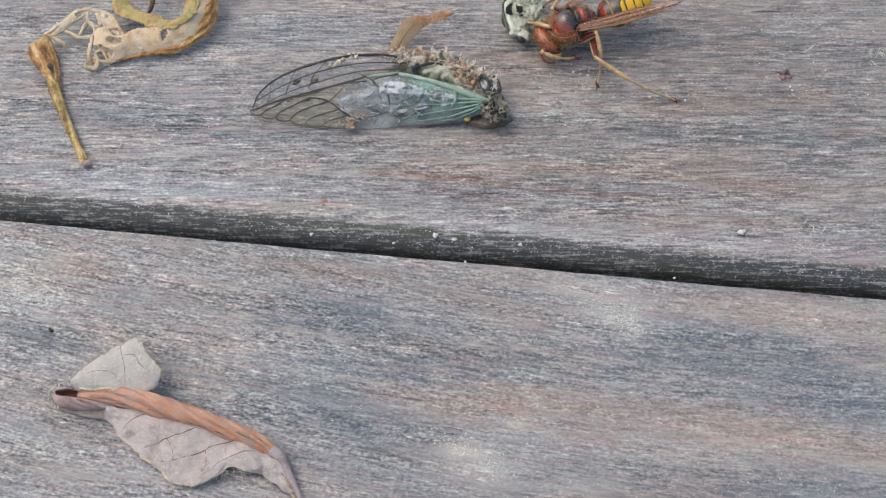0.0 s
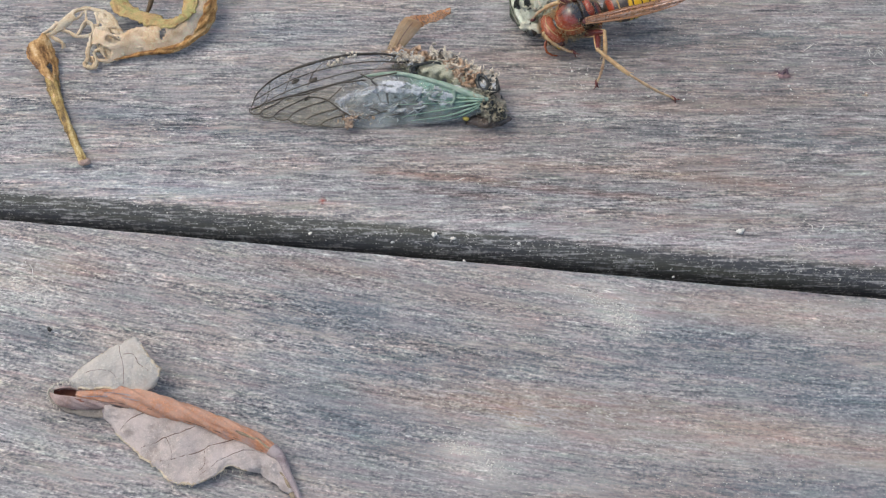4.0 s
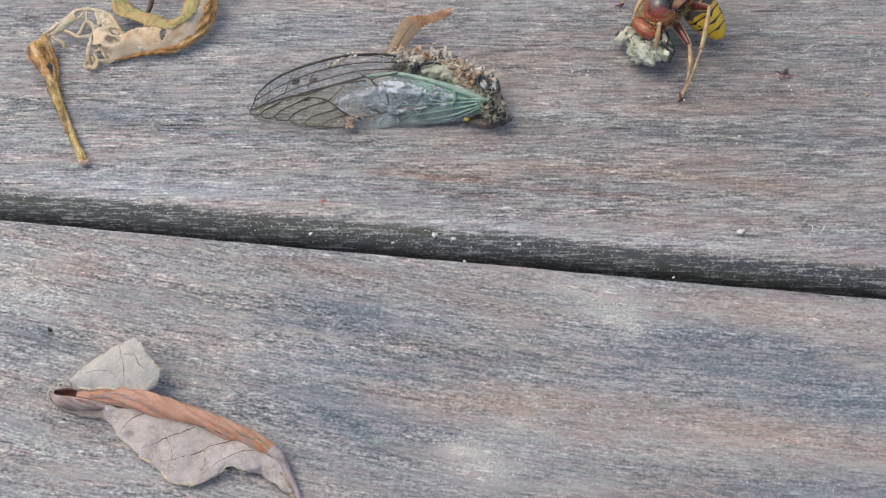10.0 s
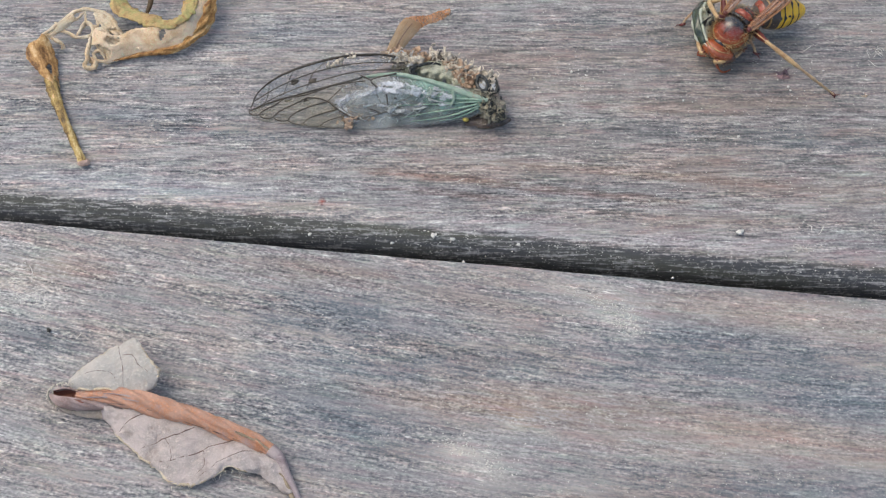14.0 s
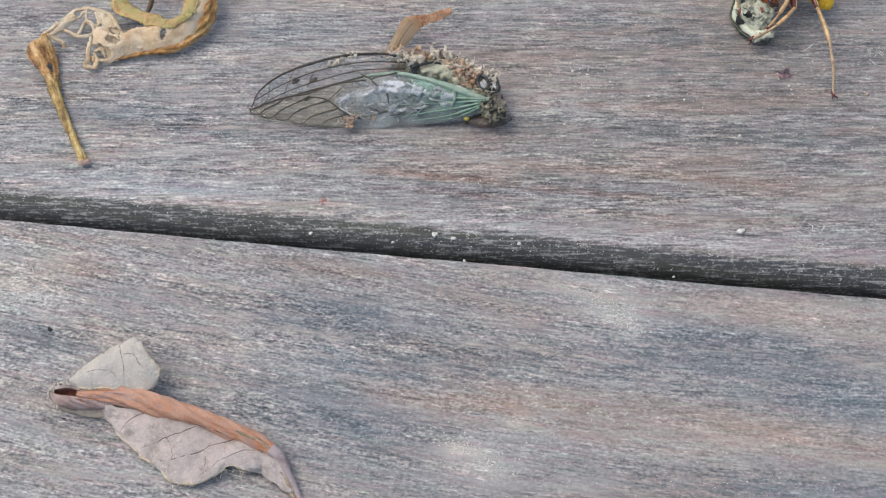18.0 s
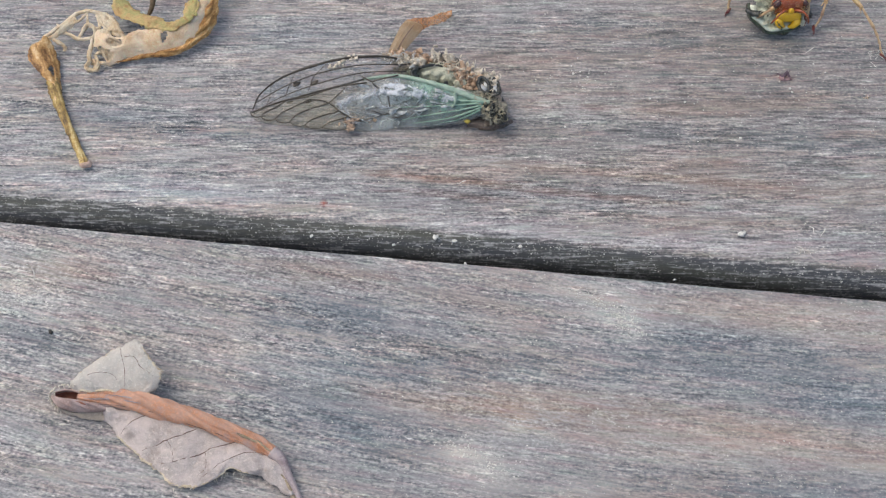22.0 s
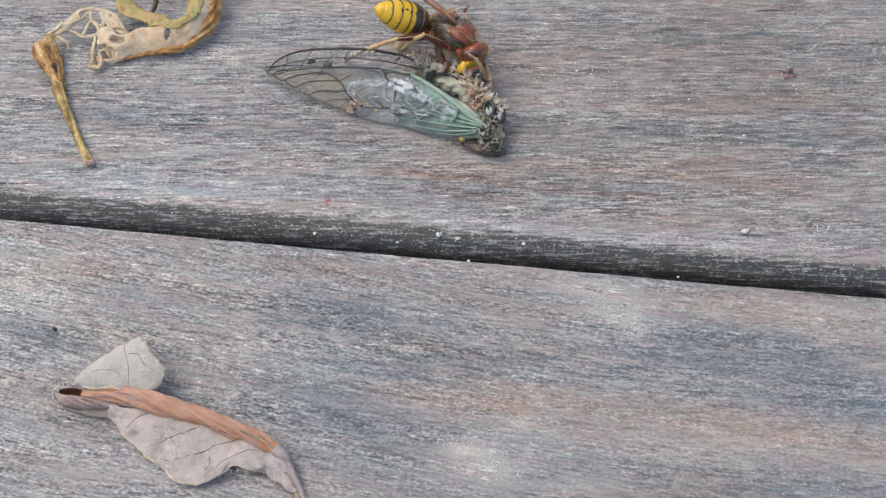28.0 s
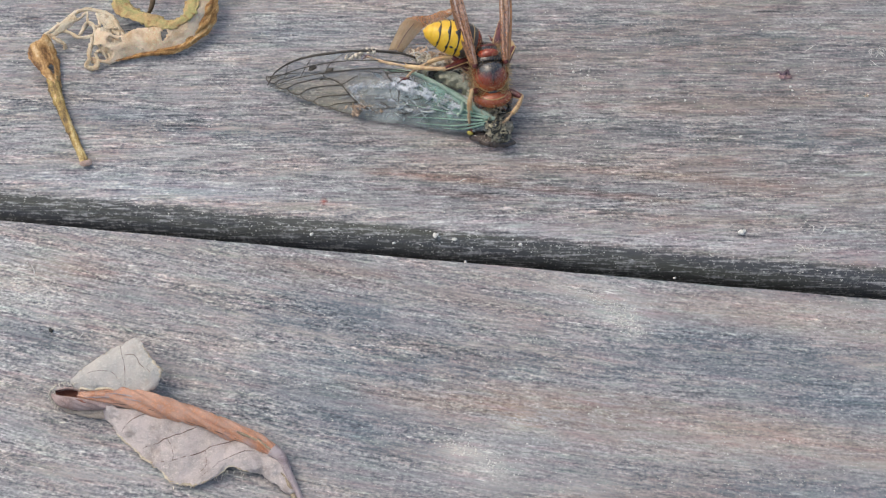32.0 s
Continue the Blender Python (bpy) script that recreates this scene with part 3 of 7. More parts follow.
leaf_grey = leaf_skin("dry_leaf_underside", (0.70, 0.61, 0.57), (0.52, 0.47, 0.44), (0.36, 0.28, 0.24), folds=0.45, dark=0.5)
leaf_green_grey = leaf_skin("dry_leaf_pale", (0.68, 0.63, 0.57), (0.54, 0.53, 0.49), (0.44, 0.36, 0.28), folds=0.35, dark=0.35)
leaf_rust = leaf_skin("dry_leaf_face", (0.68, 0.41, 0.30), (0.64, 0.28, 0.13), (0.50, 0.37, 0.35), folds=0.3, dark=0.8)
leaf_purple = leaf_skin("dry_leaf_tip", (0.54, 0.46, 0.46), (0.32, 0.25, 0.26), (0.12, 0.09, 0.09))
vein_brown = plain("dry_vein", (0.22, 0.14, 0.11), 0.7)
hair_pale = plain("leaf_hair", (0.74, 0.68, 0.56), 0.6)
stalk_tan = plain("dry_stalk", (0.42, 0.33, 0.22), 0.6, 0.4)

LB = (-47.59, -31.96, 0.00)
leaf = thing("leaf", "curled brown dead leaf with pale underside lying on the deck", "leaf", pose(LB[0] * MM, LB[1] * MM, 0))

bm = bmesh.new()
upper_grid = sheet(bm, [(-60.87, -26.13, 3.20), (-58.85, -24.69, 3.60), (-55.47, -22.21, 4.40), (-52.41, -20.75, 4.80), (-50.51, -19.92, 5.00), (-49.48, -21.31, 5.10), (-48.14, -22.99, 5.20), (-47.06, -24.31, 5.20), (-45.69, -25.64, 4.80)],
      [(-60.62, -28.18, 2.60), (-57.54, -28.35, 3.00), (-54.73, -28.34, 3.20), (-52.62, -28.62, 3.40), (-50.95, -28.72, 3.40), (-49.74, -28.82, 3.40), (-48.56, -28.72, 3.40), (-47.31, -28.42, 3.40), (-46.08, -27.20, 3.80)],
      64, 24, bulge=0.7, thick=0.16, wave=0.38, freq=0.4, seed=3.0, ragged=0.3)
upper_blade = part("upper_blade", bm, leaf_green_grey, leaf, "pale grey-beige half of the blade", base=LB)

bm = bmesh.new()
roll(bm, [(-59.60, -29.10, 1.90), (-57.40, -29.36, 2.20), (-52.86, -29.57, 2.60), (-46.21, -30.94, 2.80), (-39.60, -33.21, 2.60), (-34.00, -35.13, 2.30), (-29.36, -37.09, 1.90), (-26.38, -38.95, 1.50)],
     [0.75, 1.0, 1.25, 1.4, 1.3, 1.2, 1.0, 0.7], (-60, 205), 110, 34, rough=0.6)
part("rolled_midrib", bm, leaf_rust, leaf, "rust-orange rolled ridge", base=LB)

midline = [(-61.85, -28.83, 1.80), (-58.07, -29.30, 2.20), (-52.86, -29.57, 2.60), (-46.21, -30.94, 2.80), (-39.60, -33.21, 2.60), (-34.00, -35.13, 2.30), (-29.36, -37.09, 1.90), (-26.38, -38.95, 1.50)]
for angle, first, last, r, skin, label in ((208, 8, 56, 0.07, vein_brown, "dark crease"), (262, 26, 52, 0.15, leaf_rust, "raised fibre"), (238, 30, 58, 0.16, leaf_rust, "raised fibre"), (300, 6, 36, 0.14, leaf_rust, "raised fibre"), (276, 14, 30, 0.14, leaf_purple, "mauve patch"), (250, 8, 24, 0.16, leaf_purple, "mauve patch"), (264, 44, 59, 0.34, stalk_tan, "tan fibre")):
    line = spline(midline, 60)
    bm = bmesh.new()
    a = radians(angle - 180)
    pts = []
    for k in range(first, last):
        way = (line[min(k + 1, 59)] - line[k - 1]).normalized()
        side = way.cross(Vector((0, 0, 1))).normalized()
        girth_ = 1.06 + 0.36 * math.sin(math.pi * min(1.0, k / 59 * 0.95 + 0.1))
        pts.append(line[k] + (side * math.cos(a) + Vector((0, 0, math.sin(a)))) * girth_ * (1 + 0.05 * noise.noise((k * 0.2, angle, 0))))
    tube(bm, pts, [r * 0.3, r * 0.6, r * 0.75, r * 0.6, r * 0.25], 6, 0, 1.2)
    part("crease", bm, skin, leaf, label, base=LB)

bm = bmesh.new()
lower_grid = sheet(bm, [(-54.80, -31.10, 2.20), (-50.66, -31.20, 2.40), (-47.88, -31.70, 2.40), (-44.32, -32.60, 2.20), (-40.54, -33.85, 2.10), (-36.79, -34.95, 2.00), (-33.05, -36.10, 1.90), (-29.80, -37.60, 1.80), (-26.60, -39.80, 1.70), (-24.90, -42.12, 1.40), (-23.37, -44.92, 0.90)],
      [(-54.90, -32.40, 0.90), (-53.60, -34.10, 0.60), (-51.40, -36.40, 0.60), (-48.60, -38.60, 0.60), (-45.60, -40.90, 0.60), (-42.47, -43.55, 0.70), (-38.60, -43.57, 1.30), (-34.20, -41.40, 1.90), (-31.50, -41.70, 1.50), (-28.95, -42.10, 1.00), (-24.12, -45.15, 0.50)],
      100, 30, bulge=0.6, thick=0.16, wave=0.5, freq=0.36, seed=9.0, ragged=0.4)
lower_blade = part("lower_blade", bm, leaf_grey, leaf, "dusty grey-brown half of the blade", base=LB)

bm = bmesh.new()
roll(bm, [(-27.30, -38.20, 1.80), (-25.79, -39.55, 1.60), (-24.59, -41.89, 1.30), (-23.22, -44.55, 0.90), (-21.62, -47.88, 0.70)], [1.0, 0.75, 0.55, 0.45, 0.4], (-60, 250), 24, 14, rough=0.1)
part("tip", bm, leaf_purple, leaf, "purplish-grey twisted tip", base=LB)
bm = bmesh.new()
tube(bm, [(-25.75, -41.93, 1.40), (-24.68, -43.45, 1.20), (-23.51, -45.66, 0.90), (-22.51, -47.88, 0.70)], [0.35, 0.42, 0.4, 0.35], 8, 14, 0.2)
part("stalk", bm, stalk_tan, leaf, "tan dry stalk", base=LB)
leaf_fold = leaf_skin("dry_leaf_fold", (0.60, 0.47, 0.44), (0.48, 0.34, 0.30), (0.30, 0.18, 0.15))
end_line = [(-63.90, -28.50, 2.0), (-62.21, -28.95, 2.0), (-60.05, -29.20, 2.0), (-57.65, -29.62, 1.9), (-54.60, -30.10, 1.8), (-52.20, -30.40, 1.7)]
bm = bmesh.new()
roll(bm, end_line, [0.5, 1.5, 1.68, 1.40, 0.95, 0.5], (-228, 70), 60, 34, 0.22, 0.55)
part("curled_end", bm, leaf_fold, leaf, "mauve-brown curled end", base=LB)
# inner skin of the curled end; its red-brown is darkened to paint the shade inside
bm = bmesh.new()
roll(bm, end_line[:4], [0.3, 1.35, 1.5, 1.2], (-220, 62), 30, 24, 0.12, 0.3)
part("hollow", bm, leaf_skin("dry_leaf_hollow_shade", (0.40, 0.17, 0.12), (0.26, 0.10, 0.07), (0.13, 0.05, 0.04)), leaf, "red-brown inner skin with the hollow's shade in its colour", base=LB)
bm = bmesh.new()
sheet(bm, [(-62.60, -30.30, 1.00), (-59.50, -30.95, 1.00), (-55.72, -31.10, 1.20), (-53.20, -31.30, 1.50)], [(-61.80, -30.70, 0.50), (-59.00, -31.75, 0.40), (-55.93, -32.36, 0.50), (-53.60, -32.30, 0.80)], 20, 8, wave=0.3, seed=7.0, ragged=0.25)
part("lower_fold", bm, leaf_skin("dry_leaf_shade", (0.52, 0.44, 0.36), (0.42, 0.36, 0.30), (0.26, 0.20, 0.15)), leaf, "tan fold of the underside", base=LB)
bm = bmesh.new()
sheet(bm, [(-55.75, -30.20, 1.90), (-55.50, -31.20, 1.50), (-55.21, -32.40, 0.70)], [(-53.00, -30.30, 2.00), (-53.70, -31.30, 1.60), (-54.50, -32.30, 0.80)], 12, 8, bulge=0.3, wave=0.2, seed=3.0, ragged=0.15)
part("torn_flap", bm, leaf_skin("dry_leaf_flap", (0.60, 0.52, 0.52), (0.48, 0.40, 0.41), (0.30, 0.22, 0.22)), leaf, "small mauve torn flap", base=LB)
bm = bmesh.new()
for k in range(17):
    a = spline([(-63.4, -30.2, 1.2), (-64.3, -29.0, 1.9), (-63.9, -28.0, 2.8), (-62.2, -27.3, 3.5), (-60.2, -27.4, 3.5)], 17)[k]
    tube(bm, [a, a + Vector((0.12 * math.sin(k * 2.3), -0.2, 0.25)), a + Vector((0.35 * math.sin(k * 4.1), -0.25 - 0.45 * abs(math.cos(k * 1.7)), 0.25))], [0.16, 0.13, 0.05], 5, 6, 0.5)
part("fringe", bm, hair_pale, leaf, "pale hairs round the curled end", base=LB)

for grid, line, r in ((lower_grid, [(0.2, 0.05), (0.175, 0.4), (0.16, 0.92)], 0.13), (lower_grid, [(0.43, 0.05), (0.37, 0.4), (0.29, 0.9)], 0.14), (lower_grid, [(0.61, 0.06), (0.51, 0.4), (0.40, 0.86)], 0.14),
                      (lower_grid, [(0.74, 0.08), (0.67, 0.4), (0.58, 0.8)], 0.1), (lower_grid, [(0.36, 0.42), (0.42, 0.62), (0.44, 0.86)], 0.07), (lower_grid, [(0.52, 0.38), (0.57, 0.6), (0.56, 0.84)], 0.07),
                      (upper_grid, [(0.34, 0.04), (0.40, 0.5), (0.44, 0.96)], 0.09), (upper_grid, [(0.40, 0.3), (0.6, 0.42), (0.88, 0.5)], 0.09), (upper_grid, [(0.14, 0.4), (0.26, 0.55), (0.36, 0.8)], 0.07)):
    spots = spline([(u, v, 0) for u, v in line], 14)
    bm = bmesh.new()
    tube(bm, [on_sheet(grid, q.x, q.y, 0.15) for q in spots], [r * 0.7, r * 0.65, r * 0.3], 6, 0, 0.8)
    part("vein", bm, vein_brown, leaf, base=LB)

rim_tan = plain("torn_rim", (0.70, 0.61, 0.46), 0.7, 0.5, 0.7, 0.0003, second=(0.36, 0.25, 0.15))
for grid, line, r in ((lower_grid, [(0.12, 0.995), (0.3, 0.995), (0.5, 0.995), (0.7, 0.995), (0.9, 0.995)], 0.14), (upper_grid, [(0.02, 0.99), (0.3, 0.99), (0.6, 0.99), (0.9, 0.99)], 0.16), (upper_grid, [(0.99, 0.9), (0.99, 0.5), (0.97, 0.1), (0.8, 0.01), (0.6, 0.01)], 0.15), (upper_grid, [(0.02, 0.01), (0.2, 0.01), (0.4, 0.01)], 0.1)):
    bm = bmesh.new()
    tube(bm, [on_sheet(grid, q.x, q.y, 0.02) for q in spline([(u, v, 0) for u, v in line], 60)], [r * 1.0, r * 1.5, r * 1.5, r * 0.8], 6, 0, 1.2)
    part("torn_rim", bm, rim_tan, leaf, "tan torn edge", base=LB)
rng = random.Random(5)
bm = bmesh.new()
edges = ([(-59.90, -28.36, 2.80), (-54.24, -28.54, 3.20), (-48.01, -28.72, 3.40), (-46.08, -26.89, 4.00), (-45.89, -25.54, 4.80)],
         [(-42.45, -43.74, 0.70), (-38.60, -43.67, 1.30), (-33.98, -41.57, 1.70), (-30.91, -41.67, 1.20)], [(-63.37, -28.25, 3.00), (-63.61, -29.15, 1.60), (-62.60, -30.51, 0.80)])
for line in edges:
    for p in spline(line, 26):
        d = Vector((rng.uniform(-0.5, 0.9), rng.uniform(-1.3, 0.1), rng.uniform(-0.2, 0.5)))
        q = p + Vector((rng.uniform(-0.4, 0.4), rng.uniform(-0.3, 0.3), 0))
        tube(bm, [q, q + d * 0.35, q + d * 0.8], [0.07, 0.055, 0.02], 4)
part("fringe", bm, hair_pale, leaf, "pale hairs along the torn edge", base=LB)

# ---- the eaten yellow leaf with its stalk ----
yellow_dry = leaf_skin("dry_yellow_leaf", (0.96, 0.75, 0.54), (0.84, 0.57, 0.32), (0.60, 0.36, 0.17), 0.06, 0.4, 0.45)
amber_dry = streaky("dry_amber_leaf", 60, [(0.16, 0.07, 0.025), (0.42, 0.20, 0.06), (0.62, 0.35, 0.12), (0.78, 0.56, 0.30)], 1.0, 0.2, 0.45, 0.1, 0.0005)
base_dry = streaky("dry_amber_base", -64, [(0.18, 0.085, 0.03), (0.44, 0.23, 0.08), (0.66, 0.40, 0.16), (0.82, 0.62, 0.36)], 0.8, 0.12, 0.42, 0.1, 0.0006)
cream_dry = leaf_skin("dry_cream_leaf", (0.92, 0.79, 0.60), (0.80, 0.60, 0.36), (0.54, 0.33, 0.15), 0.12, 0.9, 0.55)
green_dry = leaf_skin("dry_green_leaf", (0.52, 0.47, 0.19), (0.70, 0.46, 0.22), (0.46, 0.24, 0.09), 0.12, 0.8, 0.7)
stem_olive = streaky("dry_stem", -70, [(0.11, 0.07, 0.03), (0.30, 0.19, 0.06), (0.50, 0.35, 0.12), (0.70, 0.57, 0.30)], 1.3, 0.1, 0.4, 0.0, 0.0006)
twig_dark = plain("twig_bark", (0.13, 0.085, 0.04), 0.7, 0.3)

DB = (-68.76, 36.44, 0.00)
dry = thing("dried_leaf", "shrivelled yellow leaf full of holes on a bent stalk", "leaf", pose(DB[0] * MM, DB[1] * MM, 0))
bm = bmesh.new()
tube(bm, [(-65.81, 17.94, 0.90), (-66.82, 19.82, 0.90), (-69.04, 24.15, 0.90), (-71.46, 29.01, 1.00), (-73.37, 33.18, 1.10), (-74.71, 36.71, 1.40)], [0.85, 0.72, 0.75, 0.8, 0.9, 1.2, 1.1], 14, 60, 0.35, 0.8)
stalk = part("stalk", bm, stem_olive, dry, "olive-brown dry stalk", base=DB)
bm = bmesh.new()
lump(bm, (-65.72, 17.88, 0.80), (1.05, 0.75, 0.7), 3, 0.5)
part("stalk_foot", bm, plain("stalk_scar", (0.66, 0.46, 0.36), 0.8, 0.4), stalk, "ragged pinkish break", base=DB)
bm = bmesh.new()
sheet(bm, [(-73.01, 31.77, 1.20), (-74.33, 35.05, 1.80), (-76.33, 37.44, 2.20), (-78.55, 39.66, 2.50), (-79.71, 41.90, 2.80), (-78.90, 44.07, 3.20), (-77.60, 46.00, 3.00)],
      [(-72.44, 31.73, 0.90), (-73.09, 34.82, 0.70), (-73.58, 37.94, 0.70), (-73.93, 40.53, 0.90), (-74.76, 42.48, 1.40), (-75.60, 44.22, 2.00), (-76.50, 45.80, 2.30)],
      40, 16, bulge=0.9, wave=0.45, freq=0.3, seed=2.0, ragged=0.3,
      holes=lambda u, v: (u - 0.38) ** 2 * 30 + (v - 0.62) ** 2 * 9 < 0.16)
part("blade_base", bm, base_dry, dry, "amber-brown folded base of the blade", base=DB)


for line, r in (
        ([(-77.69, 46.51, 2.40), (-75.46, 47.72, 3.20), (-73.56, 49.62, 3.20), (-72.01, 51.53, 3.20), (-69.94, 52.49, 3.20), (-67.65, 52.01, 3.20), (-65.31, 51.05, 3.20), (-63.51, 48.67, 3.20), (-61.94, 46.51, 2.40), (-59.51, 44.64, 2.40)], 0.42),
        ([(-77.43, 46.04, 2.40), (-76.26, 46.75, 2.40), (-74.21, 47.69, 2.40), (-72.27, 46.98, 2.40), (-70.66, 46.04, 2.40), (-68.17, 46.51, 2.40), (-67.70, 47.72, 3.20), (-69.27, 49.14, 3.20), (-70.21, 47.93, 2.40), (-70.73, 46.51, 2.40)], 0.36),
        ([(-72.75, 49.14, 3.20), (-71.06, 50.09, 3.20), (-69.78, 51.91, 3.20)], 0.26), ([(-69.78, 51.91, 3.20), (-69.22, 49.05, 3.20)], 0.2), ([(-67.88, 51.53, 3.20), (-66.81, 48.67, 3.20), (-67.70, 47.72, 3.20)], 0.32),
        ([(-67.08, 50.57, 3.20), (-65.65, 48.19, 3.20), (-64.12, 47.72, 3.20), (-63.20, 47.72, 3.20)], 0.3), ([(-68.13, 46.28, 2.40), (-68.13, 43.71, 2.40), (-68.34, 41.39, 1.80), (-68.68, 40.02, 1.20), (-67.17, 39.56, 0.90), (-66.57, 40.93, 1.20), (-67.27, 42.78, 1.60)], 0.38),
        ([(-67.27, 42.78, 1.80), (-65.87, 43.15, 2.00), (-64.96, 41.85, 1.40)], 0.3), ([(-77.32, 46.51, 2.40), (-76.29, 45.10, 2.00), (-76.41, 43.15, 1.60), (-75.41, 43.71, 1.60)], 0.36), ([(-75.78, 46.04, 2.40), (-73.61, 45.01, 1.60), (-73.59, 44.17, 1.00)], 0.36),
        ([(-75.32, 49.14, 3.20), (-74.40, 48.60, 3.20), (-73.82, 48.90, 3.20)], 0.2), ([(-65.65, 48.19, 3.20), (-64.08, 46.04, 2.80), (-60.97, 44.64, 2.40), (-57.88, 43.24, 2.20)], 0.34)):
    bm = bmesh.new()
    tube(bm, line, [r * 0.75, r * 1.15, r * 0.9, r * 1.2, r * 0.7], 9, 36, 0.9, 0.75)
    part("vein", bm, cream_dry, dry, "cream ridge left of the eaten blade", base=DB)
for a, b, seed in (([(-77.3, 46.3, 2.6), (-75.4, 47.4, 3.1), (-73.5, 49.2, 3.2), (-72.2, 51.0, 3.2)], [(-76.3, 46.2, 2.2), (-74.3, 47.5, 2.4), (-72.9, 48.2, 2.7), (-71.4, 50.2, 3.0)], 2.0),
                   ([(-67.6, 51.8, 3.3), (-65.5, 50.8, 3.2), (-63.9, 48.6, 3.1), (-62.3, 46.8, 2.5)], [(-67.2, 50.6, 3.1), (-65.8, 48.6, 3.0), (-64.4, 47.4, 2.8), (-63.2, 46.0, 2.4)], 5.0),
                   ([(-67.6, 47.5, 3.0), (-65.9, 47.9, 3.0), (-64.3, 46.6, 2.7), (-61.5, 45.0, 2.4)], [(-68.0, 44.4, 2.2), (-66.2, 43.4, 1.8), (-64.6, 41.9, 1.2), (-61.2, 42.2, 1.1)], 8.0)):
    bm = bmesh.new()
    sheet(bm, a, b, 36, 12, bulge=0.3, wave=0.45, freq=0.45, seed=seed, ragged=0.3, holes=lambda u, v, q=seed: q == 8.0 and (u - 0.30) ** 2 * 40 + (v - 0.75) ** 2 * 14 < 0.25)
    part("eaten_blade", bm, cream_dry, dry, "cream remnant of the blade", base=DB)


def bitten(u, v):
    a = (u - 0.06) ** 2 * 60 + (v - 0.72) ** 2 * 16 < 0.5
    b = (u - 0.43) ** 2 * 1500 + (v - 0.45 + (u - 0.43) * 6) ** 2 * 16 < 0.6
    c = (u - 0.14) ** 2 * 160 + (v - 0.25) ** 2 * 12 < 0.4
    return a or b or c


bm = bmesh.new()
sheet(bm, [(-66.94, 47.33, 4.00), (-63.06, 45.36, 4.00), (-59.36, 46.59, 4.20), (-54.43, 47.10, 4.60), (-50.41, 47.88, 5.00), (-47.98, 50.77, 5.60), (-47.62, 54.45, 6.00), (-49.43, 59.54, 6.20)],
      [(-68.14, 41.02, 0.80), (-63.81, 41.30, 0.80), (-59.06, 42.94, 1.00), (-53.65, 43.90, 1.20), (-49.34, 45.39, 1.60), (-46.12, 48.28, 2.20), (-44.44, 53.05, 3.00), (-45.38, 60.08, 4.00)],
      90, 22, bulge=0.8, wave=0.5, freq=0.22, seed=6.0, ragged=0.3, holes=bitten)
part("curled_blade", bm, yellow_dry, dry, "pinkish-tan curled strip of the blade", base=DB)
bm = bmesh.new()
roll(bm, [(-64.20, 41.30, 1.00), (-61.00, 42.00, 1.10), (-57.59, 42.92, 1.20), (-53.05, 43.68, 1.30), (-49.24, 45.79, 1.80), (-46.57, 49.08, 2.60), (-45.73, 53.28, 3.40), (-46.91, 59.90, 4.20)], [0.15, 0.25, 0.35, 0.6, 0.85, 1.15, 1.3, 1.2], (-120, 110), 90, 22, rough=0.7)
part("rolled_edge", bm, amber_dry, dry, "amber rolled edge", base=DB)
bm = bmesh.new()
sheet(bm, [(-66.39, 57.85, 3.20), (-64.31, 52.64, 3.80), (-61.70, 49.62, 4.30), (-56.98, 47.38, 4.60), (-51.80, 46.30, 4.90), (-48.30, 48.40, 5.40), (-46.90, 52.20, 5.90)], [(-63.80, 57.91, 2.80), (-61.38, 53.75, 3.20), (-58.38, 51.20, 3.80), (-54.00, 49.30, 4.60), (-51.40, 48.60, 5.00), (-50.20, 50.40, 5.60), (-50.00, 53.00, 6.00)],
      60, 14, bulge=0.5, wave=0.7, freq=0.35, seed=8.0, ragged=0.5)
part("green_strip", bm, green_dry, dry, "dull green inner strip", base=DB)
bm = bmesh.new()
tube(bm, [(-57.14, 59.33, 3.20), (-57.26, 54.62, 3.20), (-57.61, 52.82, 2.60), (-58.43, 51.78, 1.80)], [0.6, 0.55, 0.45, 0.25], 8, 12, 0.25)
part("dark_tendril", bm, twig_dark, dry, "dark brown tendril", base=DB)

# ---- an amber scale standing beside the dead insect ----
PB = (-9.50, 45.02, 0.00)
scale_skin = leaf_skin("amber_scale", (0.70, 0.52, 0.31), (0.62, 0.46, 0.28), (0.46, 0.26, 0.11), 0.3, see=0.52)
scale_tip = leaf_skin("amber_scale_tip", (0.74, 0.31, 0.08), (0.74, 0.44, 0.20), (0.55, 0.20, 0.05), 0.35, see=0.55)
scale = thing("dried_bract", "small amber papery bract standing on the deck", "bract", pose(PB[0] * MM, PB[1] * MM, 0))
bm = bmesh.new()
sheet(bm, [(-10.58, 44.49, 0.30), (-9.37, 46.80, 1.60), (-8.36, 48.46, 3.00), (-7.25, 49.31, 4.00)], [(-8.15, 43.93, 0.30), (-6.83, 45.33, 1.00), (-5.06, 47.15, 2.20), (-3.52, 48.57, 3.20)], 20, 9, bulge=0.6, wave=0.2, seed=1.0, thick=0.12)
body = part("body", bm, scale_skin, scale, base=PB)
bm = bmesh.new()
sheet(bm, [(-8.14, 48.57, 3.20), (-6.81, 49.42, 4.20), (-3.73, 49.65, 4.60), (-0.44, 50.61, 4.80), (1.65, 51.19, 4.80)], [(-4.62, 47.66, 2.60), (-3.52, 48.37, 3.10), (-1.76, 48.80, 3.60), (0.22, 49.31, 4.00), (1.76, 50.39, 4.40)], 36, 14, bulge=0.3, wave=0.3, seed=2.5, thick=0.1, ragged=0.3)
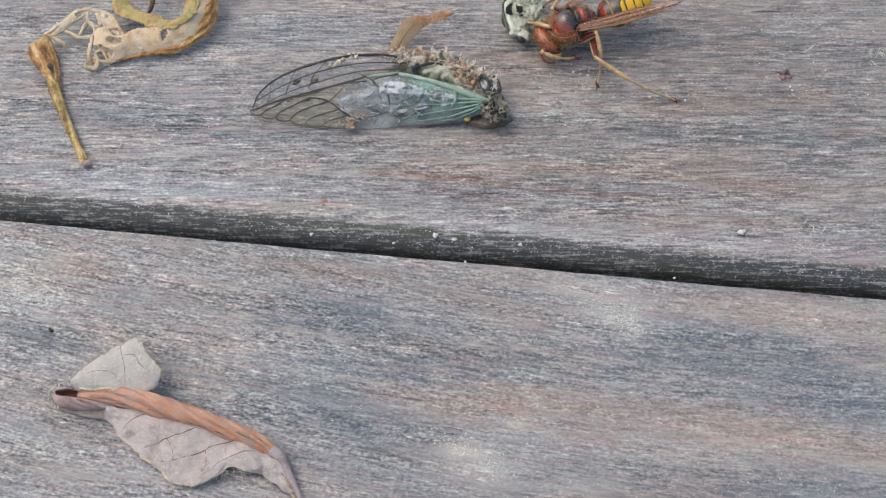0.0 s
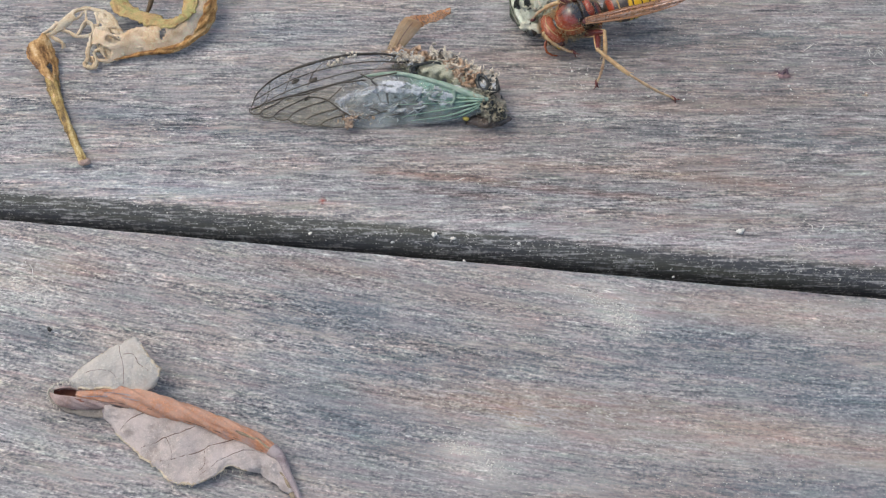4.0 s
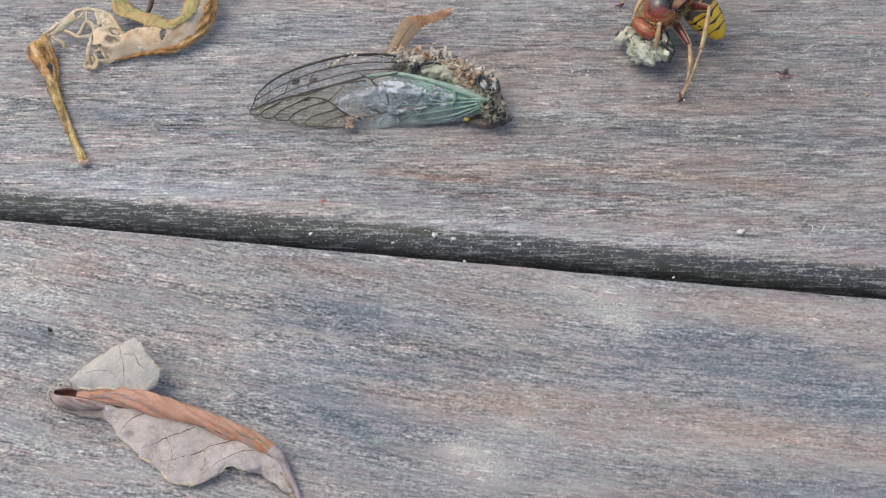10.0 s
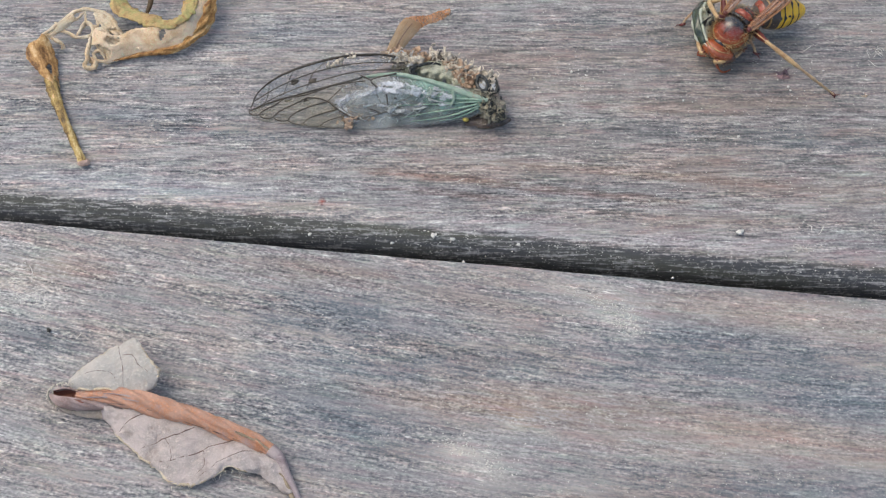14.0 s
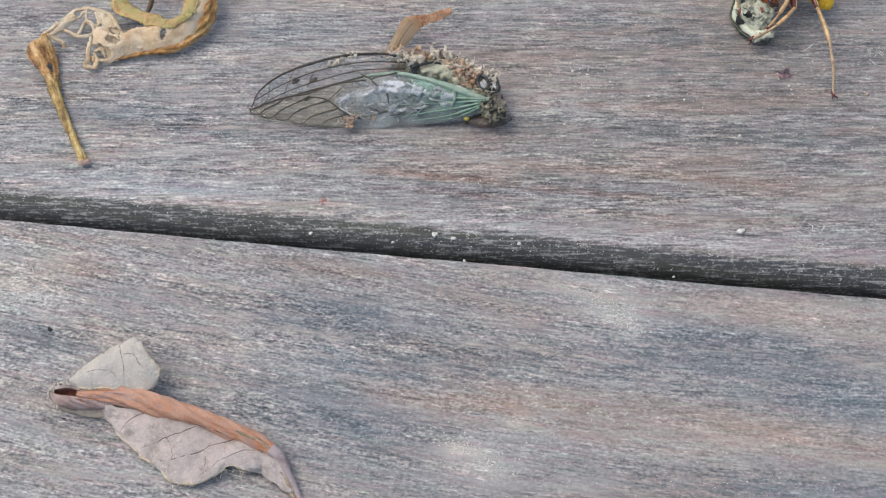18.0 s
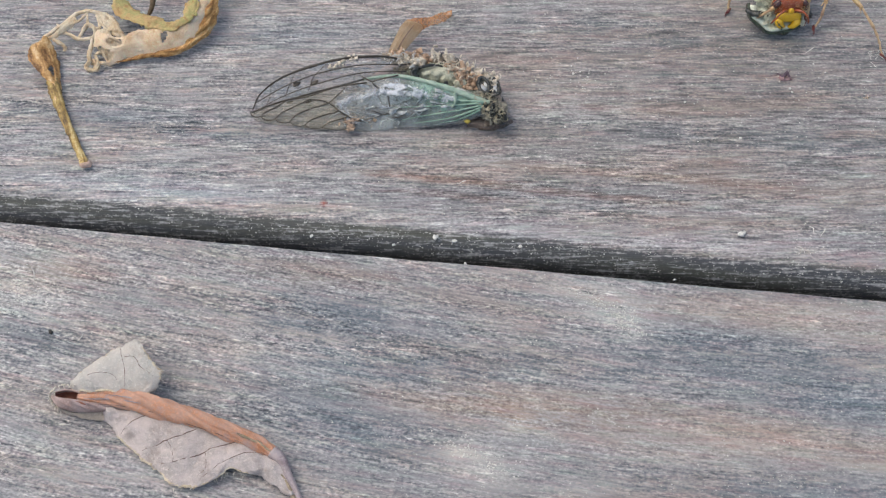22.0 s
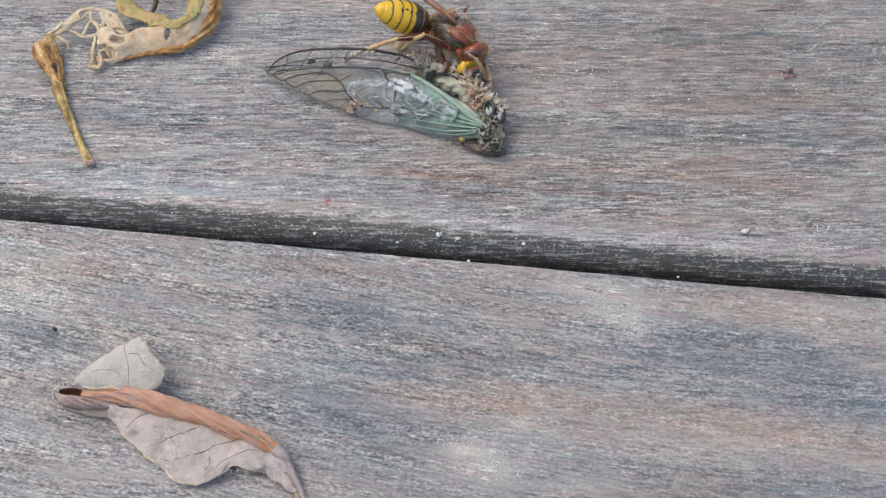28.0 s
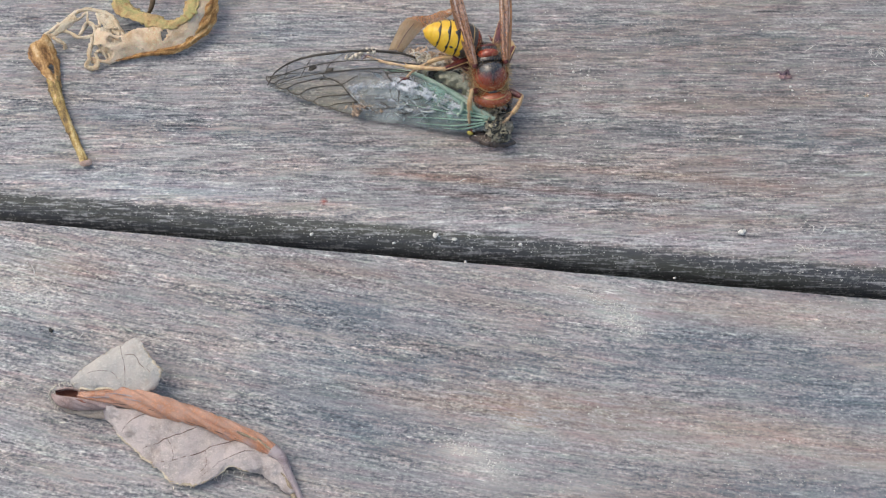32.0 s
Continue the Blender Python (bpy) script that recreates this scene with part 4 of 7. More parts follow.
part("tip", bm, scale_tip, scale, "orange translucent tip", base=PB)
for f in (0.25, 0.5, 0.75):
    bm = bmesh.new()
    a, b = Vector((-10.34, 44.25, 0.60)).lerp(Vector((-8.24, 43.69, 0.60)), f), Vector((-7.45, 48.68, 4.40)).lerp(Vector((-3.73, 47.95, 3.60)), f)
    tube(bm, [a, a.lerp(b, 0.5) + Vector((0, 0, 0.55)), b], [0.09, 0.1, 0.07], 6, 10)
    part("rib", bm, vein_brown if f == 0.5 else scale_skin, scale, base=PB)


# ---- the dead cicada ----
def membrane(name, tint, see, gloss=0.22, fade=None, fine_scale=1.6, vary=0.14, tip=None):
    """A clear wing skin with faint creases, through which one sees; fade thins its colour along x, in mm."""
    n = Net(name)
    p = n.local()
    broad = n.noise(p, 0.22, 3.0, 0.6)
    fine = n.noise(p, fine_scale, 4.0, 0.65)
    c = n.mix(n.grey(broad, 0.4, 0.62), tint, tuple(v * 0.6 for v in tint))
    if tip:
        at, _, _ = n.split(p)
        c = n.mix(n.grey(n.add(at, n.mul(n.math("SUBTRACT", broad, 0.5), 8.0)), -13.0, -4.0), tip, c)
    hole = n.grey(n.add(fine, broad), 0.75, 1.25, see - vary, see + vary)
    if fade:
        x, _, _ = n.split(p)
        hole = n.math("MAXIMUM", hole, n.grey(n.add(x, n.mul(n.math("SUBTRACT", fine, 0.5), 9.0)), fade[0], fade[1], 0.97, 0.0))
    return n.skin(c, n.grey(fine, 0.3, 0.7, gloss, gloss + 0.25), n.bump(n.add(broad, fine), 0.0004, 0.9), 0.8, see=hole)


wing_clear = membrane("clear_wing", (0.52, 0.57, 0.55), 0.72, 0.14, tip=(0.42, 0.38, 0.28))
wing_smoky = membrane("smoky_wing", (0.38, 0.41, 0.43), 0.80)
wing_teal = membrane("teal_wing", (0.35, 0.57, 0.45), 0.48, 0.12, fade=(1.5, 12.0), vary=0.30)
# whitish skin that stands in for glare on the wing
glare_skin = membrane("wing_glare", (0.78, 0.81, 0.85), 0.72, 0.25, fine_scale=1.3, vary=0.34)
vein_dark = plain("wing_vein", (0.060, 0.048, 0.034), 0.4, 0.4)
vein_green = plain("green_vein", (0.20, 0.30, 0.22), 0.35, 0.7, 0.8, 0.0004, second=(0.40, 0.46, 0.39))
vein_mint = plain("mint_vein", (0.30, 0.43, 0.34), 0.35, 0.5, 0.9, second=(0.13, 0.24, 0.17))
tissue_white = plain("dry_tissue", (0.82, 0.73, 0.58), 0.4, 0.5, 1.6, 0.0004, second=(0.40, 0.30, 0.21))
tissue_brown = plain("torn_tissue", (0.58, 0.41, 0.28), 0.5, 0.5, 1.2, 0.0004, second=(0.24, 0.14, 0.08))
shell_dark = plain("dark_shell", (0.025, 0.028, 0.024), 0.28, 0.5, 1.0, 0.0002, coat=0.3)
shell_olive = plain("olive_shell", (0.50, 0.50, 0.39), 0.3, 0.6, 0.8, 0.0005, second=(0.24, 0.26, 0.18))
shell_speckled = plain("speckled_shell", (0.40, 0.36, 0.27), 0.4, 0.9, 1.8, 0.0006, second=(0.09, 0.09, 0.07))
shell_amber = plain("amber_shell", (0.17, 0.125, 0.10), 0.3, 0.4, 0.5, 0.0002, see=0.42, coat=0.4)
belly_slate = plain("slate_belly", (0.68, 0.72, 0.71), 0.4, 0.5, 0.4, 0.0003, second=(0.42, 0.46, 0.46))
wax_white = plain("waxy_bloom", (0.66, 0.67, 0.66), 0.6, 0.6, 0.8, 0.0003, second=(0.30, 0.32, 0.33))
yellow_dot = plain("yellow_mark", (0.62, 0.50, 0.10), 0.5)

CB = (-9.06, 33.74, 0.00)
cicada = thing("cicada", "dead green cicada with clear veined wings, half eaten", "insect", pose(CB[0] * MM, CB[1] * MM, 0))


def bit(name, bm, material, label="", parent=None, smooth=True):
    return part(name, bm, material, parent or cicada, label, base=CB, smooth=smooth)


# the belly under the wings
bm = bmesh.new()
tube(bm, [(-19.61, 30.82, 1.40), (-15.32, 31.28, 2.20), (-9.98, 31.62, 2.80), (-3.61, 31.85, 3.20), (2.76, 31.32, 3.20), (8.04, 30.41, 3.00)], [0.4, 1.1, 1.7, 2.1, 2.3, 2.0], 18, 40, 0.5, 0.7)
bit("belly", bm, belly_slate, "shrunken slate-grey belly")
bm = bmesh.new()
tube(bm, [(-7.31, 37.36, 3.00), (-3.64, 37.15, 3.60), (0.64, 36.18, 3.80), (4.37, 34.20, 3.60), (7.86, 32.49, 3.40)], [0.8, 1.4, 1.7, 1.8, 1.5], 20, 40, 0.9, 0.8)
bit("thorax", bm, shell_olive, "hollowed olive thorax")

bm = bmesh.new()
tube(bm, [(-11.70, 41.18, 3.00), (-6.91, 40.20, 3.20), (0.65, 39.55, 4.00), (5.44, 35.60, 4.20), (9.34, 32.60, 3.60), (10.57, 28.50, 2.40)], [0.6, 0.8, 1.0, 1.2, 1.3, 1.2], 14, 50, 1.0, 0.8)
bit("gut", bm, plain("gut_shell", (0.34, 0.28, 0.22), 0.45, 0.6, 1.2, 0.0005, second=(0.09, 0.08, 0.07)), "dark hollow shell")

# near wing
lead = [(8.58, 28.65, 5.00), (3.77, 30.13, 5.80), (-1.47, 32.02, 6.40), (-8.33, 34.03, 6.20), (-14.71, 34.15, 5.20), (-23.78, 32.49, 3.40), (-32.14, 30.79, 1.80), (-36.01, 29.56, 0.80)]
trail = [(7.77, 27.24, 3.40), (1.69, 26.50, 1.40), (-4.66, 26.36, 0.70), (-11.01, 25.93, 0.40), (-17.36, 25.74, 0.30), (-24.81, 26.39, 0.30), (-31.44, 27.30, 0.30), (-35.54, 28.08, 0.30)]
bm = bmesh.new()
near_grid = sheet(bm, lead, trail, 64, 14, bulge=0.5, thick=0.05, wave=0.25, freq=0.2, seed=2.0)
near = bit("near_wing", bm, wing_clear, "clear veined wing tip")
bm = bmesh.new()
sheet(bm, [Vector(q) + Vector((0, 0, 0.12)) for q in lead[:4]], [Vector(q) + Vector((0, 0.3, 0.12)) for q in trail[:4]], 40, 14, bulge=0.6, thick=0.06, wave=0.3, freq=0.25, seed=2.0)
fold = bit("wing_base", bm, wing_teal, "teal-green base of the wing")
bm = bmesh.new()
tube(bm, lead[:5], [0.6, 0.62, 0.5, 0.4, 0.25], 8, 40, 0.3)
bit("front_vein", bm, vein_green, "green front vein", fold)
bm = bmesh.new()
tube(bm, lead[4:], [0.2, 0.17, 0.14, 0.12], 7, 26, 0.3)
bit("front_vein", bm, vein_dark, "dark front vein", near)
# veins of the near wing: the main ones, those between the long cells, and the scalloped margin
main_veins = (
    ([(-14.16, 32.98, 5.00), (-19.80, 32.67, 4.20), (-25.15, 31.41, 2.90), (-29.14, 31.15, 2.20), (-32.35, 30.41, 1.60), (-35.88, 29.29, 0.80)], 0.13),
    ([(-29.15, 31.28, 2.20), (-31.27, 29.96, 1.50), (-33.40, 29.14, 1.00), (-34.14, 28.39, 0.60)], 0.11),
    ([(-8.31, 33.61, 6.40), (-13.07, 32.80, 5.40), (-10.46, 31.05, 3.90), (-9.94, 29.14, 2.60)], 0.13),
    ([(-13.07, 32.80, 5.40), (-15.22, 34.05, 5.50)], 0.13),
    ([(-9.94, 28.28, 2.00), (-12.59, 27.60, 1.50), (-15.24, 27.11, 1.10)], 0.08))
cell_veins = (
    ([(-25.15, 30.85, 2.60), (-28.05, 29.81, 1.70), (-30.17, 28.87, 1.20), (-31.55, 27.87, 0.60)], 0.11),
    ([(-21.29, 30.06, 2.60), (-24.82, 29.34, 1.80), (-27.48, 28.34, 1.20), (-28.75, 27.21, 0.60)], 0.11),
    ([(-19.48, 28.67, 2.00), (-22.14, 28.12, 1.50), (-24.58, 27.44, 1.00), (-25.85, 26.50, 0.50)], 0.11),
    ([(-17.67, 27.73, 1.50), (-19.48, 27.30, 1.20), (-21.39, 26.81, 0.80), (-22.65, 25.98, 0.50)], 0.1),
    ([(-25.14, 30.90, 2.70), (-23.11, 30.64, 2.70), (-21.29, 30.06, 2.60), (-19.47, 28.73, 2.10), (-17.67, 27.73, 1.50), (-15.24, 26.92, 1.00)], 0.12),
    ([(-21.29, 30.06, 2.60), (-19.80, 31.17, 3.40), (-18.20, 32.40, 4.20)], 0.09))
margin_veins = (
    ([(-36.12, 29.56, 0.80), (-35.98, 28.78, 0.60), (-35.10, 28.33, 0.50), (-34.14, 28.39, 0.60)], 0.11),
    ([(-34.14, 28.39, 0.60), (-33.47, 27.81, 0.50), (-32.39, 27.55, 0.50), (-31.55, 27.87, 0.60)], 0.11),
    ([(-31.55, 27.87, 0.60), (-30.78, 27.29, 0.50), (-29.59, 27.02, 0.50), (-28.75, 27.21, 0.60)], 0.11),
    ([(-28.75, 27.21, 0.60), (-27.98, 26.63, 0.50), (-26.79, 26.24, 0.50), (-25.85, 26.50, 0.50)], 0.1),
    ([(-25.85, 26.50, 0.50), (-24.77, 25.93, 0.40), (-23.71, 25.80, 0.40), (-22.65, 25.98, 0.50)], 0.1),
    ([(-22.65, 25.98, 0.50), (-20.52, 25.54, 0.40), (-17.35, 25.54, 0.40)], 0.09))
for line, r in (*main_veins, *cell_veins, *margin_veins):
    bm = bmesh.new()
    tube(bm, [Vector(p) + Vector((0, 0, 0.6)) for p in line], [r * 1.15, r * 1.15, r * 0.8], 6, 16, 0.35)
    bit("vein", bm, vein_dark, "", near)
fan = ([(7.73, 28.35, 5.40), (1.68, 29.17, 5.00), (-4.10, 30.52, 4.60), (-9.92, 31.83, 4.60)], [(7.52, 28.24, 5.20), (1.68, 28.47, 4.20), (-3.58, 28.80, 3.40), (-8.87, 28.99, 2.80)],
       [(7.32, 27.95, 4.90), (2.21, 27.76, 3.40), (-2.53, 27.59, 2.40), (-7.61, 27.01, 1.60)], [(7.11, 27.73, 4.50), (2.32, 27.05, 2.60), (-1.48, 26.80, 1.70), (-5.71, 26.52, 1.20)],
       [(6.91, 27.50, 4.10), (2.95, 26.84, 2.00), (-0.42, 26.58, 1.30)], [(2.19, 29.82, 6.20), (2.30, 28.65, 5.00), (1.68, 28.10, 4.00)])
for k, line in enumerate(fan):
    bm = bmesh.new()
    tube(bm, [Vector(p) + Vector((0, 0, 0.45)) for p in line], [0.22, 0.11, 0.05] if k != 5 else [0.3, 0.28, 0.22], 6, 20, 0.6)
    bit("vein", bm, vein_mint if k != 5 else vein_green, "pale green vein", fold)
# creases of the crumpled middle of the wing; the pale ones are painted glints
rng = random.Random(17)
glint = plain("wing_glint", (0.62, 0.66, 0.66), 0.35, 0.5, 1.2, see=0.25)
for k in range(44):
    u = rng.uniform(0.22, 0.66)
    v = rng.uniform(0.12, 0.9)
    a = on_sheet(near_grid, u, v, 0.12)
    b = on_sheet(near_grid, min(0.95, max(0.03, u + rng.uniform(-0.05, 0.07))), min(0.95, max(0.05, v + rng.uniform(-0.22, 0.22))), 0.12)
    bm = bmesh.new()
    tube(bm, [a, a.lerp(b, 0.5) + Vector((rng.uniform(-0.3, 0.3), rng.uniform(-0.3, 0.3), 0.12)), b], [0.03, rng.uniform(0.07, 0.16), 0.03], 5, 10, 0.6)
    bit("crease", bm, glint if k % 4 else vein_dark, "pale painted glint along a crease" if k % 4 else "dark crease", near)

# glossy crinkled scraps of the wing skin, two thirds in painted glare and glint colours
for k in range(46):
    u, v = rng.uniform(0.18, 0.62), rng.uniform(0.1, 0.85)
    p = on_sheet(near_grid, u, v, 0.15)
    bm = bmesh.new()
    r = rng.uniform(0.4, 1.1)
    flake(bm, p, (r * rng.uniform(1.0, 2.2), r * 0.4), k * 1.9, (rng.uniform(-0.5, 0.5), rng.uniform(-0.4, 0.4), rng.gauss(0.25, 0.5)), rng.uniform(0.2, 1.0))
    bit("crinkle", bm, (glare_skin, glint, wing_smoky)[k % 3], "glossy crinkle of wing skin", near)

# far wing, standing higher behind
bm = bmesh.new()
far_lead = [(-35.88, 29.92, 1.20), (-34.21, 32.38, 3.20), (-30.08, 34.55, 5.20), (-23.64, 36.06, 7.00), (-17.34, 37.48, 7.40), (-11.50, 38.40, 6.60), (-8.60, 38.30, 6.00)]
far_trail = [(-35.55, 29.16, 0.80), (-32.33, 30.52, 1.80), (-26.92, 31.69, 3.40), (-20.48, 32.58, 5.00), (-14.67, 33.70, 5.60), (-11.80, 35.80, 6.00), (-8.80, 38.00, 5.90)]
sheet(bm, far_lead, far_trail, 44, 10, bulge=-0.4, thick=0.05, wave=0.25, freq=0.2, seed=7.0)
far = bit("far_wing", bm, wing_smoky, "smoky veined wing behind")
bm = bmesh.new()
tube(bm, far_lead, [0.10, 0.14, 0.2, 0.24, 0.26, 0.22, 0.16], 8, 60, 0.7)
bit("front_vein", bm, vein_dark, "dark front vein", far)
for line, r in (([(-35.31, 30.90, 2.00), (-30.06, 32.78, 4.40), (-23.63, 34.48, 6.30), (-15.20, 36.06, 7.00), (-6.81, 37.18, 5.60)], 0.16), ([(-35.33, 29.65, 1.20), (-30.08, 31.43, 3.40), (-23.65, 32.96, 5.20), (-15.19, 34.67, 6.40), (-6.78, 35.57, 5.60)], 0.14),
                ([(-27.41, 35.71, 6.10), (-28.79, 33.15, 4.60), (-29.55, 31.43, 3.40)], 0.1), ([(-21.51, 36.27, 7.40), (-24.06, 34.19, 6.00), (-25.16, 32.06, 4.30)], 0.1),
                ([(-32.25, 33.65, 4.30), (-32.50, 32.00, 3.00), (-33.15, 30.37, 2.00)], 0.09)):
    bm = bmesh.new()
    tube(bm, line, [r * 0.5, r * 0.75, r * 0.75], 6, 18, 0.5)
    bit("vein", bm, vein_dark, "", far)

spots = (((-25.13, 30.83, 2.80), 0.75), ((-28.81, 31.02, 2.20), 0.65), ((-27.39, 33.19, 4.90), 0.8), ((-23.98, 33.35, 5.20), 0.8))
for k, (at, size) in enumerate(spots):
    bm = bmesh.new()
    lump(bm, at, (size, size * 0.55, 0.16), k + 1, 0.5, turn=(0, 0, 0.5))
    bit("wing_spot", bm, vein_dark, "dark spot", near if k < 2 else far)

# torn tissue, head and mouth
rng = random.Random(11)
bm = bmesh.new()
for k in range(26):
    s = k / 25
    p = Vector((-21.0, 35.2, 6.9)).lerp(Vector((-16.2, 37.9, 7.3)), s)
    lump(bm, p + Vector((rng.uniform(-0.5, 0.5), rng.uniform(-0.5, 0.5), rng.uniform(-0.2, 0.4))), [rng.uniform(0.2, 0.42) for _ in range(3)], k, 0.7, 2)
bit("crust", bm, tissue_white, "pale crumbs stuck on the wing edge", far)
tears = (((-10.14, 40.65, 4.00), (-2.58, 39.55, 4.00), 34, 1.3, tissue_brown, "brown torn tissue"), ((-10.07, 39.29, 5.00), (-4.17, 38.20, 5.00), 26, 1.0, tissue_white, "whitish torn tissue"),
         ((-0.64, 39.70, 5.50), (4.03, 35.11, 5.50), 30, 1.5, tissue_white, "whitish torn tissue"), ((1.70, 36.53, 5.40), (6.13, 32.85, 5.00), 34, 1.5, tissue_brown, "brown torn tissue"),
         ((4.68, 36.15, 5.20), (9.32, 33.91, 5.00), 36, 1.2, tissue_white, "whitish torn tissue"), ((6.95, 30.91, 4.60), (10.48, 27.10, 3.60), 44, 1.3, shell_speckled, "speckled grey-green head shell"),
         ((-9.60, 38.60, 3.60), (-4.70, 36.60, 3.80), 12, 0.9, shell_speckled, "speckled shell fragments"), ((6.55, 33.86, 5.40), (10.10, 30.52, 4.60), 6, 1.2, shell_dark, "dark shell fragments"), ((0.64, 38.58, 5.20), (6.97, 32.96, 5.20), 8, 1.3, shell_dark, "dark shell fragments"), ((7.75, 28.91, 5.00), (11.05, 25.63, 4.20), 14, 1.2, shell_dark, "dark shell fragments"),
         ((6.91, 29.54, 5.20), (11.06, 25.77, 4.00), 24, 1.1, plain("mossy_tissue", (0.50, 0.45, 0.31), 0.35, 0.6, 1.8, 0.0004, second=(0.10, 0.09, 0.06)), "mottled green-grey flakes"), ((-18.99, 29.10, 1.60), (-13.13, 27.18, 1.00), 14, 0.7, tissue_brown, "brown flakes"))
for at, to, count, spread, skin, label in tears:
    bm = bmesh.new()
    for k in range(int(count * 3.4)):
        p = Vector(at).lerp(Vector(to), rng.random())
        p += Vector((rng.gauss(0, spread * 0.55), rng.gauss(0, spread * 0.5), rng.gauss(0, spread * 0.35)))
        r = rng.uniform(0.16, 0.52) * min(1.2, spread)
        turn = (rng.uniform(-0.9, 0.9), rng.uniform(-0.9, 0.9), rng.random() * 6)
        if k % 3 == 0:
            flake(bm, p, (r * rng.uniform(0.8, 1.9), r * rng.uniform(0.5, 0.9)), k * 1.3 + count, turn, rng.uniform(0.2, 1.0))
        elif k % 3 == 1 and skin in (tissue_white, tissue_brown):
            lump(bm, p, (r * rng.uniform(0.7, 1.5), r * rng.uniform(0.6, 1.0), r * rng.uniform(0.5, 0.9)), k * 1.3, 0.9, 2, 2.2, turn)
        else:
            e, a0 = Euler(turn).to_matrix(), rng.random() * 6
            tube(bm, [p + e @ Vector((r * 1.3 * math.cos(a0 + b), r * 0.9 * math.sin(a0 + b), 0.1 * b)) for b in (0, 1.0, 2.1, 3.2, 4.2)], [0.05, 0.11, 0.11, 0.05], 5, 9, 0.6)
    bit("tissue", bm, skin, label)
for at, to, skin, label in (((-10.05, 39.35, 5.60), (1.70, 38.10, 5.80), tissue_white, "pale torn fibres"), ((0.64, 38.32, 6.20), (10.07, 30.80, 5.60), tissue_white, "pale torn fibres"),
                            ((-10.04, 38.80, 5.60), (-4.55, 37.20, 5.40), wax_white, "grey torn fibres"), ((6.94, 32.12, 5.60), (11.06, 25.88, 4.20), shell_speckled, "speckled torn fibres")):
    bm = bmesh.new()
    for k in range(14):
        p = Vector(at).lerp(Vector(to), rng.random()) + Vector((rng.gauss(0, 0.7), rng.gauss(0, 0.8), rng.uniform(-0.4, 0.5)))
        d = Vector((rng.gauss(0, 0.9), rng.gauss(0, 0.8), rng.uniform(-0.3, 0.5)))
        tube(bm, [p, p + d * 0.5 + Vector((rng.gauss(0, 0.4), rng.gauss(0, 0.4), 0.2)), p + d], [0.10, 0.08, 0.04], 5, 7, 0.5)
    bit("tissue", bm, skin, label)
bm = bmesh.new()
lump(bm, (9.31, 28.65, 2.20), (2.2, 2.4, 2.0), 4, 0.7, 4, 2.4)
head = bit("head", bm, shell_speckled, "speckled grey-green head")
bm = bmesh.new()
lump(bm, (8.30, 27.00, 0.95), (4.1, 1.6, 0.8), 7, 0.4, 3, 1.3)
bit("face_plate", bm, shell_amber, "translucent amber-brown shell", head)
bm = bmesh.new()
lump(bm, (4.53, 26.72, 2.00), (0.6, 0.5, 0.4), 2, 0.2, 2)
bit("yellow_mark", bm, yellow_dot, "small yellow mark", head)
for at, w, h in (((7.58, 32.38, 5.60), 1.0, 1.5), ((9.71, 32.58, 5.00), 0.75, 1.5)):
    bm = bmesh.new()
    c = Vector(at)
    tube(bm, [c + Vector((w * math.cos(radians(a) + 0.3), h * math.sin(radians(a)), 0.35 * math.sin(radians(a)))) for a in range(0, 361, 20)], [0.3, 0.38, 0.3], 8, 40, 0.4)
    ring = bit("shell_ring", bm, shell_dark, "glossy black shell ring", head)
    bm = bmesh.new()
    lump(bm, c - Vector((0, 0, 0.35)), (w * 0.85, h * 0.85, 0.4), 3, 0.3, 3)
    bit("shell_lining", bm, wax_white, "pale grey lining", head)
bm = bmesh.new()
lump(bm, (10.75, 27.20, 2.40), (0.55, 1.0, 0.7), 3, 0.15, 3, turn=(0, 0, 0.35))
bit("shell_ring", bm, shell_dark, "glossy black shell", head)
bm = bmesh.new()
tube(bm, [(-4.48, 36.99, 5.00), (-5.43, 36.31, 5.00), (-5.32, 35.42, 4.60), (-4.47, 35.15, 4.60)], [0.5, 0.7, 0.6, 0.3], 8, 16, 0.3)
bit("shell_ring", bm, shell_dark, "dark rim of the hollow thorax")
bm = bmesh.new()
for k in range(16):
    r = rng.uniform(0.2, 0.6)
    flake(bm, (-17.6 + rng.gauss(0, 1.1), 26.6 + rng.gauss(0, 0.6), 1.4 + rng.uniform(0, 0.6)), (r * 1.4, r * 0.6), k * 2.3, (rng.uniform(-0.8, 0.8), rng.uniform(-0.8, 0.8), rng.random() * 6), 1.2)
bit("tissue", bm, plain("rusty_scrap", (0.46, 0.34, 0.24), 0.4, 0.5, 1.4, 0.0003, second=(0.20, 0.12, 0.08)), "rust-brown curled scraps")
